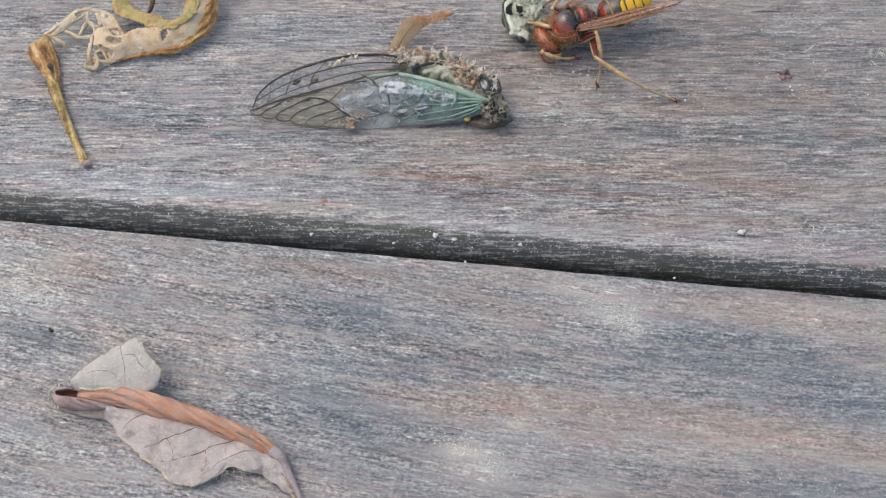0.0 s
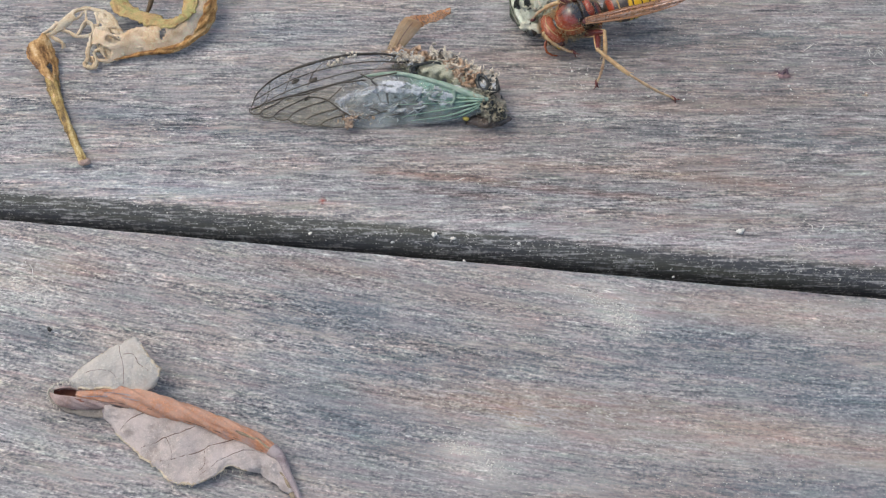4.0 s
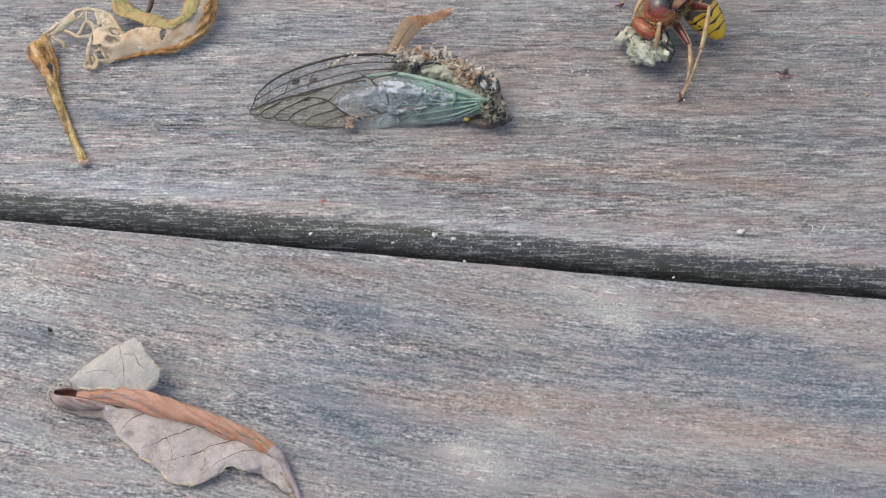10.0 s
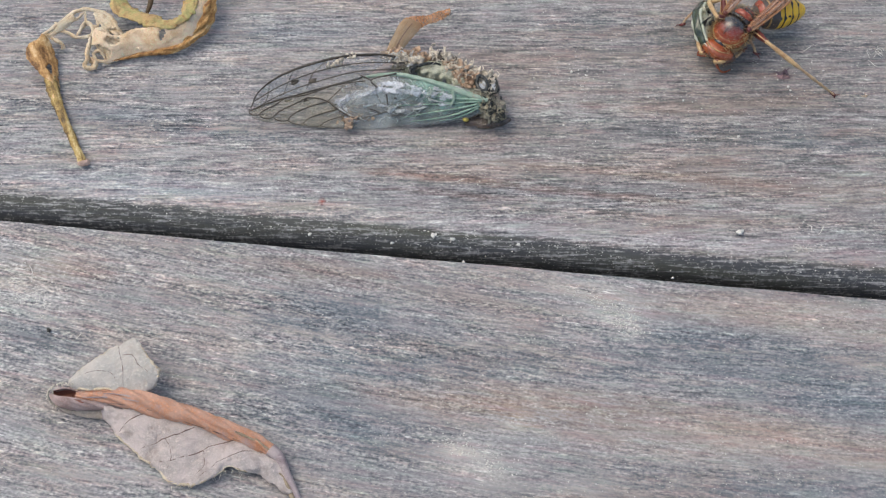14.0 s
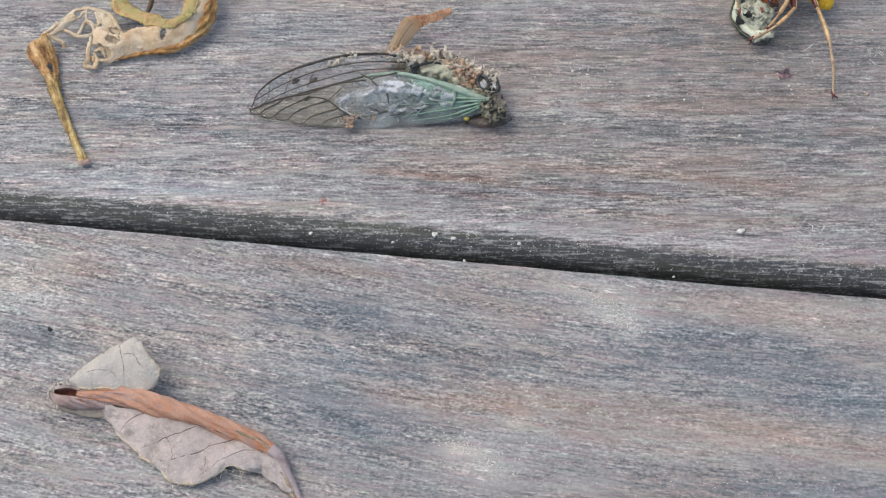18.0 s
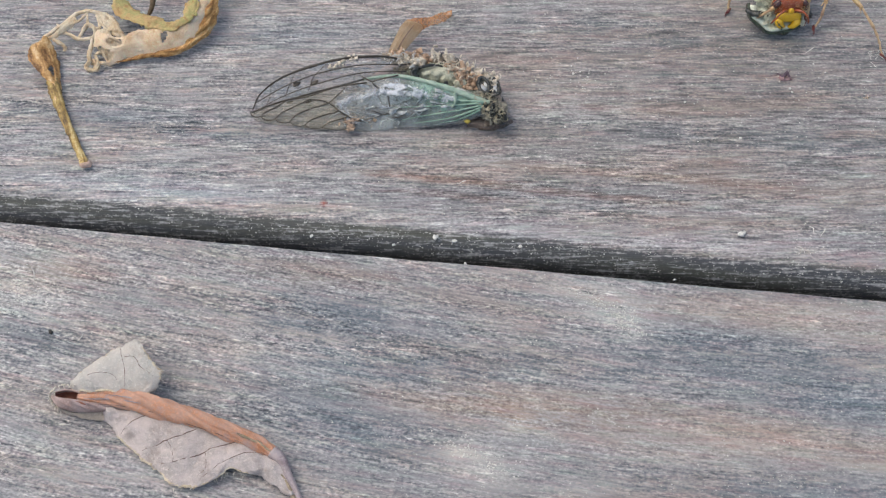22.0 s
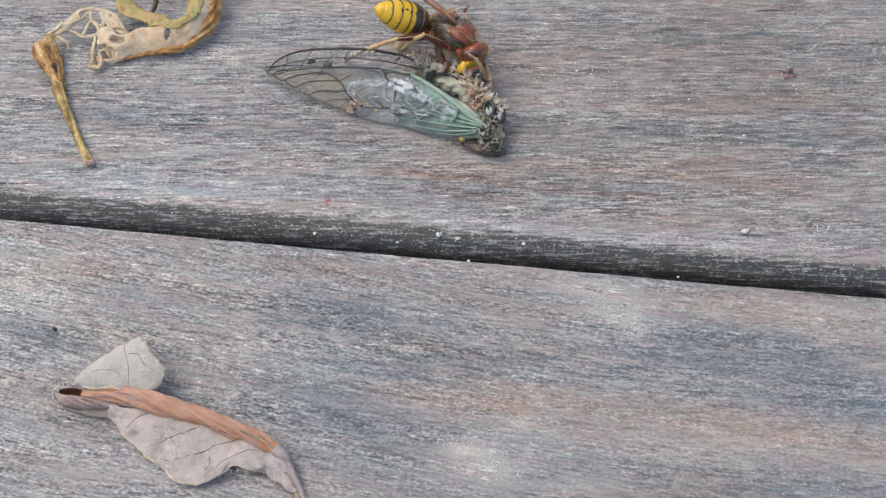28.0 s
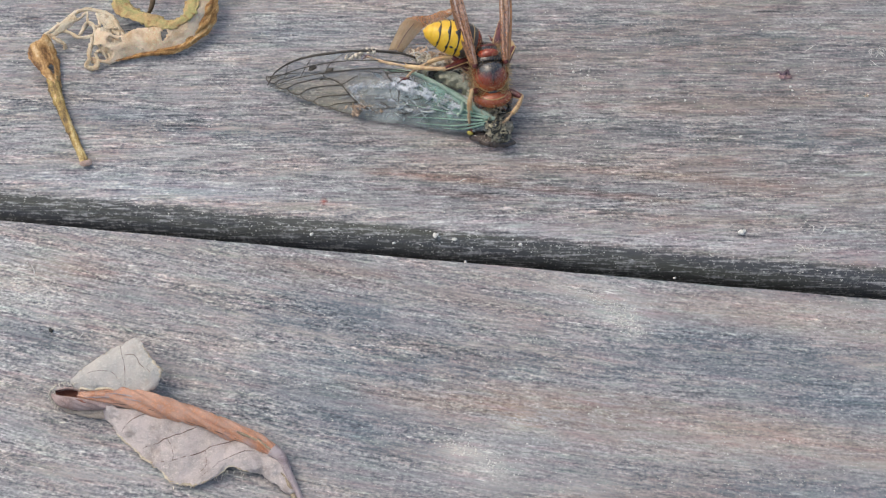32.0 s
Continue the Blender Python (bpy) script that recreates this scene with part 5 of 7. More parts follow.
# glare on the wing, painted as thin whitish sheets
for upper, lower, seed in (([(-12.20, 32.41, 5.90), (-8.81, 32.29, 6.40), (-5.65, 31.42, 6.50), (-3.35, 30.61, 6.20)], [(-11.76, 30.72, 5.20), (-8.80, 30.04, 5.40), (-5.86, 29.70, 5.50), (-3.77, 29.68, 5.70)], 1.0),
                           ([(-3.35, 30.53, 6.30), (-0.42, 29.95, 6.20), (2.30, 29.45, 6.00)], [(-3.55, 29.61, 5.80), (-0.42, 28.98, 5.60), (1.88, 28.68, 5.30)], 4.0),
                           ([(-19.86, 29.74, 3.20), (-17.51, 30.82, 4.20), (-15.17, 31.60, 4.90), (-12.20, 31.85, 5.60)], [(-19.02, 29.06, 2.70), (-16.88, 29.96, 3.60), (-14.31, 30.33, 4.50), (-12.19, 30.48, 5.00)], 7.0),
                           ([(-19.44, 30.00, 3.20), (-18.82, 29.14, 2.60), (-18.18, 28.02, 2.00)], [(-18.59, 30.11, 3.40), (-17.74, 28.99, 2.80), (-17.11, 28.13, 2.20)], 9.0)):
    bm = bmesh.new()
    sheet(bm, upper, lower, 26, 12, bulge=0.25, thick=0.05, wave=0.3, freq=0.9, seed=seed, ragged=0.5, holes=lambda u, v, s=seed: noise.noise((u * 4 + s, v * 3, s)) > 0.3)
    bit("bloom", bm, glare_skin, "whitish painted glare on the wing")
for line in ([(-5.19, 33.91, 5.00), (-5.93, 35.44, 5.60), (-4.47, 36.67, 5.40)], [(-4.47, 36.67, 5.40), (-1.49, 37.50, 5.20), (0.64, 36.85, 5.00)], [(-18.86, 28.01, 1.30), (-16.84, 26.94, 0.80), (-14.72, 27.80, 1.40)],
             [(11.00, 31.01, 3.60), (11.55, 29.44, 2.20), (11.91, 27.88, 0.40)]):
    bm = bmesh.new()
    tube(bm, line, [0.3, 0.25, 0.15], 7, 12, 0.25)
    bit("leg_stump", bm, shell_dark, "broken dark leg")


# ---- the hornet, built facing +x round the middle of its thorax ----
def shell(name, colour, second, rough, size=0.6, coat=0.25, fuzz=0.00012):
    return plain(name, colour, rough, 0.35, size, fuzz, 0.5, coat=coat, second=second)


def back_skin(name):
    """Glossy black chitin that turns red towards the front corners."""
    n = Net(name)
    p = n.local()
    x, y, z = n.split(p)
    fine = n.noise(p, 3.0, 3.0, 0.6)
    broad = n.noise(p, 0.7, 2.0, 0.5)
    k = n.add(n.mul(x, 0.55), n.mul(n.math("ABSOLUTE", y), 0.34), n.mul(n.math("SUBTRACT", broad, 0.5), 1.6))
    c = n.mix(n.grey(k, 0.85, 1.5), (0.034, 0.030, 0.027), (0.30, 0.046, 0.020))
    c = n.mix(n.grey(fine, 0.5, 0.75, 0.0, 0.4), c, (0.12, 0.085, 0.06))
    return n.skin(c, n.grey(fine, 0.3, 0.7, 0.2, 0.36), n.bump(fine, 0.0001, 0.7), 0.6, coat=1.0)


def wing_skin(name):
    """Amber wing skin with streaks along its length, through which one sees; the palest pink streaks are painted sky
    sheen.
    """
    n = Net(name)
    p = n.local()
    x, y, z = n.split(p)
    lines = n.noise(n.xyz(n.mul(x, 0.16), n.mul(y, 3.0), z), 1.0, 3.0, 0.6)
    fine = n.noise(p, 1.8, 3.0, 0.6)
    c = n.ramp(n.add(lines, n.mul(n.math("SUBTRACT", fine, 0.5), 0.4)), [(0.28, (0.29, 0.13, 0.08)), (0.42, (0.45, 0.20, 0.10)), (0.54, (0.66, 0.40, 0.26)), (0.65, (0.88, 0.74, 0.71))])
    return n.skin(c, n.grey(fine, 0.3, 0.7, 0.10, 0.28), n.bump(n.add(lines, n.mul(fine, 0.5)), 0.00025, 0.9), 0.8, see=n.grey(lines, 0.35, 0.65, 0.34, 0.52), coat=1.0)


red_shell = shell("red_brown_shell", (0.34, 0.056, 0.020), (0.17, 0.026, 0.012), 0.22, 0.7, coat=0.5)
russet_shell = shell("russet_shell", (0.36, 0.085, 0.024), (0.17, 0.034, 0.013), 0.24, 0.8, coat=0.5)
maroon_shell = shell("maroon_shell", (0.15, 0.026, 0.020), (0.075, 0.016, 0.014), 0.3)
black_shell = shell("black_brown_shell", (0.030, 0.022, 0.018), (0.014, 0.011, 0.011), 0.25, coat=0.5)
brown_shell = shell("brown_shell", (0.070, 0.052, 0.040), (0.040, 0.028, 0.022), 0.34, coat=0.4)
yellow_shell = shell("yellow_shell", (0.82, 0.50, 0.022), (0.74, 0.38, 0.014), 0.32, 0.5, coat=0.35)
tan_shell = shell("tan_shell", (0.62, 0.44, 0.22), (0.36, 0.20, 0.09), 0.35, 1.0)
foot_shell = shell("foot_shell", (0.56, 0.41, 0.23), (0.30, 0.17, 0.10), 0.45, 1.0)
eye_shell = shell("eye_shell", (0.075, 0.020, 0.014), (0.04, 0.012, 0.010), 0.18, coat=0.8)
hair_gold = plain("golden_hair", (0.60, 0.42, 0.20), 0.5)
wing_amber = wing_skin("amber_wing")
wing_vein = plain("amber_vein", (0.36, 0.17, 0.07), 0.3, coat=0.5)
rim_gold = plain("golden_rim", (0.52, 0.33, 0.13), 0.4, 0.4)

hornet = thing("hornet", "large reddish-brown hornet with a yellow and black abdomen", "insect")
SIZE = 1.22
hornet.scale = (SIZE, SIZE, SIZE)


def cap(bm, centre, radii, el0=0.0, sides=36, rings=14, square=2.0, frill=0.0):
    """A dome: the upper part of an egg from the elevation el0 on, closed below; square above 2 makes its plan boxier."""
    loops = []
    for i in range(rings):
        b = radians(el0 + (89.0 - el0) * i / (rings - 1))
        loop = []
        for j in range(sides):
            a = 2 * math.pi * j / sides
            c, s = math.cos(a), math.sin(a)
            k = (abs(c) ** square + abs(s) ** square) ** (-1 / square)
            q = Vector((c * k * math.cos(b) * radii[0], s * k * math.cos(b) * radii[1], math.sin(b) * radii[2]))
            q *= 1 + frill * noise.noise(q * 0.9 + Vector(centre))
            loop.append(bm.verts.new((Vector(centre) + q) * MM))
        loops.append(loop)
    for a, b in zip(loops, loops[1:]):
        for j in range(sides):
            bm.faces.new((a[j], a[(j + 1) % sides], b[(j + 1) % sides], b[j]))
    bm.faces.new(loops[-1])
    bm.faces.new(list(reversed(loops[0])))
    return bm


bm = bmesh.new()
loft(bm, [(-4.3, 0, -0.3, 0.5, 0.5), (-4.0, 0, -0.3, 1.3, 1.3), (-3.2, 0, -0.2, 1.9, 1.9), (-2.0, 0, 0, 2.4, 2.3), (-0.5, 0, 0.0, 2.65, 2.5), (1.0, 0, -0.1, 2.6, 2.1), (2.3, 0, -0.3, 2.2, 1.5), (3.2, 0, -0.4, 1.5, 1.0), (3.8, 0, -0.2, 1.0, 1.1), (4.0, 0, -0.2, 0.5, 0.6)], 28, 0.12, 0.5)
thorax = part("thorax", bm, black_shell, hornet, "dark brown downy thorax")
bm = bmesh.new()
cap(bm, (0.85, 0, 0.25), (2.35, 2.45, 2.75), 5, 44, 18, 2.3)
part("back_plate", bm, back_skin("back_shell"), thorax, "glossy black back plate with red front corners")
bm = bmesh.new()
tube(bm, [(2.9, 0, 1.95), (1.6, 0, 2.78), (0.2, 0, 3.02)], [0.05, 0.07, 0.05], 6, 14)
part("back_groove", bm, black_shell, thorax, "thin black groove")


def collar_line(reach, r, up, count=25):
    out = []
    for k in range(count):
        a = radians(-reach + 2 * reach * k / (count - 1))
        out.append(Vector((0.75 + (2.35 + r) * math.cos(a), (2.2 + r) * math.sin(a), up + 0.75 * (1 - math.cos(a)) * 0.55)))
    return out


bm = bmesh.new()
cap(bm, (0.75, 0, -0.1), (2.95, 2.8, 2.3), -8, 44, 16, 2.2, 0.05)
part("collar", bm, russet_shell, thorax, "red-brown collar")
for r, up, thick in ((0.02, 1.18, 0.07), (0.52, 0.55, 0.09)):
    bm = bmesh.new()
    tube(bm, collar_line(98, r, up), [thick * 0.4, thick, thick, thick * 0.4], 6, 40, 0.6)
    part("collar_rim", bm, rim_gold, thorax, "golden downy rim")
for side in (1, -1):
    bm = bmesh.new()
    lump(bm, (-0.55, side * 2.35, 1.75), (0.62, 0.45, 0.42), 3, 0.2, 3)
    part("wing_joint", bm, maroon_shell, thorax, "dark red wing joint")
    bm = bmesh.new()
    tube(bm, [(0.1, side * 2.4, 1.65), (-0.6, side * 2.75, 1.75), (-1.2, side * 2.3, 1.7)], [0.1, 0.16, 0.08], 6, 12, 0.4)
    part("joint_rim", bm, rim_gold, thorax, "pale rim of the wing joint")
    bm = bmesh.new()
    plate(bm, (0.2, 0, -0.3), (2.6, 2.7, 2.4), (side * 50, side * 135), (-40, 0), 0.4, 16, 10, 0.08)
    part("flank", bm, brown_shell, thorax, "dark brown downy flank")
    for x, r in ((2.5, 0.85), (0.2, 0.95), (-2.9, 0.95)):
        bm = bmesh.new()
        lump(bm, (x, side * 1.35, -1.85), (r, r * 0.7, r * 0.8), x + 4, 0.2, 3, turn=(side * 0.4, 0.2, 0))
        part("hip_joint", bm, red_shell, thorax, "red-brown hip joint")
bm = bmesh.new()
cap(bm, (-1.85, 0, 0.35), (1.12, 1.95, 2.35), 8, 36, 14, 2.5)
part("scutellum", bm, red_shell, thorax, "shiny red plate")
bm = bmesh.new()
tube(bm, [(-0.75, side_, z_) for side_, z_ in ((-2.05, 1.3), (-1.4, 2.25), (0, 2.68), (1.4, 2.25), (2.05, 1.3))], [0.12, 0.2, 0.22, 0.2, 0.12], 8, 24)
part("seam", bm, black_shell, thorax, "black seam between the plates")
bm = bmesh.new()
cap(bm, (-3.05, 0, 0.0), (0.95, 1.7, 1.75), 8, 30, 10, 2.4)
part("rear_plate", bm, maroon_shell, thorax, "dark red rear plate")
rng = random.Random(21)


def down(count, x0, x1, radius, centre, length, parent, arc=(150, 390), thick=0.026):
    bm = bmesh.new()
    for k in range(count):
        a, x = radians(rng.uniform(*arc)), rng.uniform(x0, x1)
        f = (2 * x - x0 - x1) / (x1 - x0) * 0.92
        r = radius * math.sqrt(1 - f * f)
        d = Vector((f * 0.8 + rng.uniform(-0.5, 0.5), math.cos(a) + rng.uniform(-0.4, 0.4), math.sin(a) + rng.uniform(-0.4, 0.4)))
        p = Vector((x, math.cos(a) * r, math.sin(a) * r)) + Vector(centre)
        q = d * length * rng.uniform(0.4, 1.3)
        tube(bm, [p, p + q * 0.5, p + q + Vector((0, 0, 0.1))], [thick, thick * 0.75, thick * 0.3], 3)
    part("down", bm, hair_gold, parent, "short golden hairs")


down(1500, -4.0, 3.9, 2.7, (0, 0, -0.15), 0.75, thorax)
down(420, -3.8, 3.8, 2.75, (0, 0, 0.1), 0.6, thorax, (0, 180), 0.02)

# head
HEAD = Vector((3.45, 0, -0.2))
bm = bmesh.new()
loft(bm, [(-0.4, 0, 0, 0.8, 0.8), (0.0, 0, 0, 2.0, 1.6), (0.45, 0, -0.1, 2.75, 2.15), (1.0, 0, -0.15, 3.0, 2.4), (1.6, 0, -0.3, 2.8, 2.3), (2.1, 0, -0.55, 2.2, 2.0), (2.5, 0, -0.8, 1.5, 1.5), (2.7, 0, -1.0, 0.7, 0.8)], 30, 0.06)
head = part("head", bm, russet_shell, hornet, "red-brown head")
head.location = HEAD * MM
for side in (1, -1):
    bm = bmesh.new()
    lump(bm, (1.45, side * 2.4, -0.05), (0.75, 0.68, 1.6), 1, 0.12, 3, turn=(side * 0.25, 0.25, 0))
    part("eye", bm, eye_shell, head, "dark red-brown eye")
    bm = bmesh.new()
    tube(bm, [(2.2, side * 1.25, -1.9), (2.8, side * 1.4, -2.6), (3.0, side * 0.95, -3.3), (2.9, side * 0.3, -3.7)], [0.6, 0.7, 0.55, 0.25], 12, 14)
    part("mandible", bm, yellow_shell, head, "yellow jaw")
    bm = bmesh.new()
    tube(bm, [(2.98, side * 0.72, -3.45), (2.86, side * 0.1, -3.85)], [0.42, 0.14], 8, 6)
    part("mandible_tip", bm, black_shell, head, "black jaw tip")
    bm = bmesh.new()
    tube(bm, [(2.5, side * 0.6, 0.1), (3.1, side * 1.3, 0.5), (3.5, side * 1.9, 0.5)], [0.2, 0.26, 0.22], 8, 8)
    part("antenna_base", bm, russet_shell, head, "red-brown feeler base")
    bm = bmesh.new()
    tube(bm, [(3.5, side * 1.9, 0.5), (3.9, side * 2.4, 0.0), (3.95, side * 2.8, -0.8), (3.7, side * 3.0, -1.9)], [0.16, 0.18, 0.17, 0.10], 8, 26, 0.2)
    part("antenna", bm, russet_shell, head, "brown jointed feeler")
bm = bmesh.new()
lump(bm, (2.5, 0, -1.45), (0.66, 2.1, 1.25), 2, 0.08, 3)
part("face_plate", bm, yellow_shell, head, "yellow face plate")
bm = bmesh.new()
lump(bm, (2.45, 0, -0.1), (0.5, 0.6, 0.7), 2, 0.1, 2)
part("forehead", bm, yellow_shell, head, "yellow mark between the feelers")
for y, z in ((0, 2.12), (0.38, 2.05), (-0.38, 2.05)):
    bm = bmesh.new()
    lump(bm, (0.95 + (0.35 if y == 0 else 0), y, z), (0.17, 0.17, 0.16), 1, 0.05, 2)
    part("ocellus", bm, eye_shell, head, "small dark simple eye")
bm = bmesh.new()
tube(bm, [(0.15, -2.2, 0.6), (0.2, -1.4, 1.55), (0.25, 0, 1.95), (0.2, 1.4, 1.55), (0.15, 2.2, 0.6)], [0.06, 0.1, 0.1, 0.06], 6, 26, 0.5)
part("nape_rim", bm, rim_gold, head, "golden rim at the nape")

down(520, -0.2, 2.7, 2.6, (0, 0, -0.2), 0.55, head)
down(220, -0.1, 2.4, 2.45, (0, 0, -0.15), 0.5, head, (0, 180), 0.02)
for child in (head, *head.children):
    child.data.transform(Matrix.Diagonal((0.95, 0.98, 0.95, 1)))

# abdomen, hinged at the waist, built towards -x
WAIST = Vector((-4.2, 0, -0.4))
profile = [(0.0, 0.35), (-0.5, 0.6), (-1.0, 1.6), (-1.8, 2.5), (-3.0, 3.05), (-4.6, 3.3), (-6.2, 3.25), (-7.8, 2.9), (-9.2, 2.3), (-10.3, 1.75), (-11.2, 1.05), (-11.7, 0.3), (-11.9, 0.08)]


def girth(x):
    for (x0, r0), (x1, r1) in zip(profile, profile[1:]):
        if x1 <= x <= x0:
            f = (x0 - x) / (x0 - x1)
            return (r0 + (r1 - r0) * f) * 0.9
    return 0.12


def segment(bm, x0, x1, grow, steps=6, wavy=0.0):
    """A closed ring of the abdomen; wavy draws its rear edge out into teeth, like those of the dark pattern."""
    loops = []
    sides = 72 if wavy else 36
    for k in range(steps + 1):
        loop = []
        for j in range(sides):
            a = 2 * math.pi * j / sides
            f = k / steps
            x = x0 + (x1 - x0) * f
            if wavy:
                tooth = wavy * (0.75 * max(0.0, math.sin(a)) ** 24 + 0.6 * max(0.0, math.cos(6 * (a - math.pi / 2))) ** 3 * (1 if math.sin(a) > -0.4 else 0))
                tooth *= 0.8 + 0.5 * noise.noise((a * 3, x0, 0.3))
                x -= tooth * f
            lip = grow + 0.12 * math.sin(math.pi * min(1.0, f * 1.0)) * 0.6
            r = girth(x) + lip
            loop.append(bm.verts.new(Vector((x, r * math.cos(a), r * 0.93 * math.sin(a) + 0.06 * x * (x + 12) * 0.05)) * MM))
        loops.append(loop)
    for a, b in zip(loops, loops[1:]):
        for j in range(sides):
            bm.faces.new((a[j], b[j], b[(j + 1) % sides], a[(j + 1) % sides]))
    bm.faces.new(loops[0])
    bm.faces.new(list(reversed(loops[-1])))
    return bm


bm = bmesh.new()
segment(bm, 0.0, -2.9, 0.0, 12)
abdomen = part("abdomen", bm, brown_shell, hornet, "brown waist ring of the abdomen")
abdomen.location = WAIST * MM
bm = bmesh.new()
segment(bm, -0.9, -2.0, 0.05, 8)
part("red_ring", bm, red_shell, abdomen, "red-brown ring")
bm = bmesh.new()
segment(bm, -2.72, -3.0, 0.07, 4)
part("yellow_band", bm, rim_gold, abdomen, "narrow pale yellow band")
cuts = (-2.9, -5.5, -7.3, -9.0, -10.5, -11.9)
for k, (x0, x1) in enumerate(zip(cuts, cuts[1:])):
    bm = bmesh.new()
    segment(bm, x0, x1, 0.02, 10)
    ring = part("segment", bm, yellow_shell, abdomen, "yellow segment")
    if k < 4:
        bm = bmesh.new()
        share = (0.68, 0.14, 0.12, 0.12)[k]
        segment(bm, x0 - 0.02, x0 + (x1 - x0) * share, 0.07, 12, wavy=(0.75, 0.8, 0.65, 0.5)[k])
        part("dark_band", bm, black_shell if k else brown_shell, abdomen, "black-brown toothed band")
        if k == 1:
            for a in (35, 145):
                r = girth((x0 + x1) / 2 - 0.2) - 0.04
                bm = bmesh.new()
                lump(bm, ((x0 + x1) / 2 - 0.25, r * math.cos(radians(a)), r * 0.93 * math.sin(radians(a))), (0.42, 0.2, 0.2), k, 0.1, 2)
                part("dark_spot", bm, black_shell, abdomen, "small black spot")
bm = bmesh.new()
for k in range(420):
    x, a = rng.uniform(-11.4, -1.0), rng.uniform(0, 2 * math.pi)
    r = girth(x) + 0.05
    p = Vector((x, r * math.cos(a), r * 0.93 * math.sin(a)))
    d = Vector((-0.5, math.cos(a), math.sin(a))) * rng.uniform(0.2, 0.5)
    tube(bm, [p, p + d], [0.02, 0.006], 3)
part("down", bm, hair_gold, abdomen, "short golden hairs")
for piece in (abdomen, *abdomen.children):
    piece.data.transform(Matrix.Diagonal((0.82, 0.9, 0.9, 1)))


# legs: each bone lies along +x of its own space
def bone(bm, length, radii, sides=9, bow=0.12):
    return tube(bm, [(0, 0, 0), (length * 0.35, 0, bow), (length * 0.7, 0, bow * 0.8), (length, 0, 0)], radii, sides, 14, 0.08)


LEGS = {}
for pair, hip, thigh, shin, foot, rest in (("front", (2.6, 1.3, -1.9), 3.8, 2.9, 3.2, (6.5, 4.0)), ("middle", (0.2, 1.6, -2.2), 5.2, 3.8, 4.6, (1.5, 8.5)), ("hind", (-3.0, 1.5, -2.0), 7.2, 6.2, 8.6, (-8.0, 9.0))):
    for side in (1, -1):
        bm = bmesh.new()
        bone(bm, thigh, [0.42, 0.62, 0.58, 0.46, 0.34], 12)
        femur = part("leg", bm, maroon_shell, hornet, "dark maroon thigh and tan shin")
        for z in (-0.55, 0.66):
            bm = bmesh.new()
            tube(bm, [(0.3, 0, z * 0.8), (thigh * 0.5, 0, z), (thigh, 0, z * 0.6)], [0.06, 0.11, 0.08], 6, 10, 0.5)
            part("thigh_edge", bm, tan_shell, femur, "pale edge")
        bm = bmesh.new()
        tube(bm, [(thigh - 0.25, 0, 0), (thigh + 0.2, 0, 0)], [0.32, 0.36], 9, 6)
        part("knee", bm, tan_shell, femur, "pale knee")
        bm = bmesh.new()
        bone(bm, shin, [0.24, 0.33, 0.38, 0.38, 0.3], 10, 0.16)
        for s in (1, -1):
            tube(bm, [(shin - 0.25, s * 0.2, -0.2), (shin + 0.45, s * 0.3, -0.75)], [0.09, 0.03], 5)
        for k in range(14):
            x = shin * rng.uniform(0.15, 0.95)
            a = rng.uniform(0, 6.28)
            p = Vector((x, 0.3 * math.cos(a), 0.3 * math.sin(a)))
            tube(bm, [p, p + Vector((0.25, 0.35 * math.cos(a), 0.35 * math.sin(a)))], [0.03, 0.008], 3)
        tibia = part("shin", bm, tan_shell, femur, "tan bristly shin")
        joints = [Vector((shin, 0, 0))]
        for k, share in enumerate((0.42, 0.18, 0.14, 0.11, 0.15)):
            bend = radians(-16 - 7 * k + (20 if k == 4 else 0))
            joints.append(joints[-1] + Vector((math.cos(bend), 0, math.sin(bend))) * foot * share)
        LEGS[pair, side] = dict(hip=Vector((hip[0], hip[1] * side, hip[2])), thigh=thigh, reach=joints[-1], joints=joints, rest=(rest[0], rest[1] * side), femur=femur, tibia=tibia, lean=dict(front=1.8, middle=-0.7, hind=0.6)[pair])

# feet: five joints, each flaring towards its end, and two claws
for leg in LEGS.values():
    bm = bmesh.new()
    joints = leg["joints"]
    for k, (a, b) in enumerate(zip(joints, joints[1:])):
        r = 0.26 - 0.02 * k
        tube(bm, [a, a.lerp(b, 0.5), b], [r * 0.72, r * 0.8, r * 1.12], 8, 7)
        for s in (1, -1):
            tube(bm, [b, b + Vector((0.18, s * 0.28, -0.2))], [0.05, 0.015], 4)
    foot_ = part("foot", bm, foot_shell, leg["femur"], "brown jointed foot")
    bm = bmesh.new()
    e = leg["reach"]
    lump(bm, e * 1.0 - Vector((0.3, 0, 0)), (0.6, 0.3, 0.26), 2, 0.2, 2)
    for s in (1, -1):
        tube(bm, [e, e + Vector((0.45, s * 0.4, 0.1)), e + Vector((0.8, s * 0.55, -0.15))], [0.14, 0.09, 0.03], 5, 7)
    leg["foot"], leg["claw"] = foot_, part("claw", bm, maroon_shell, leg["femur"], "dark red claw")

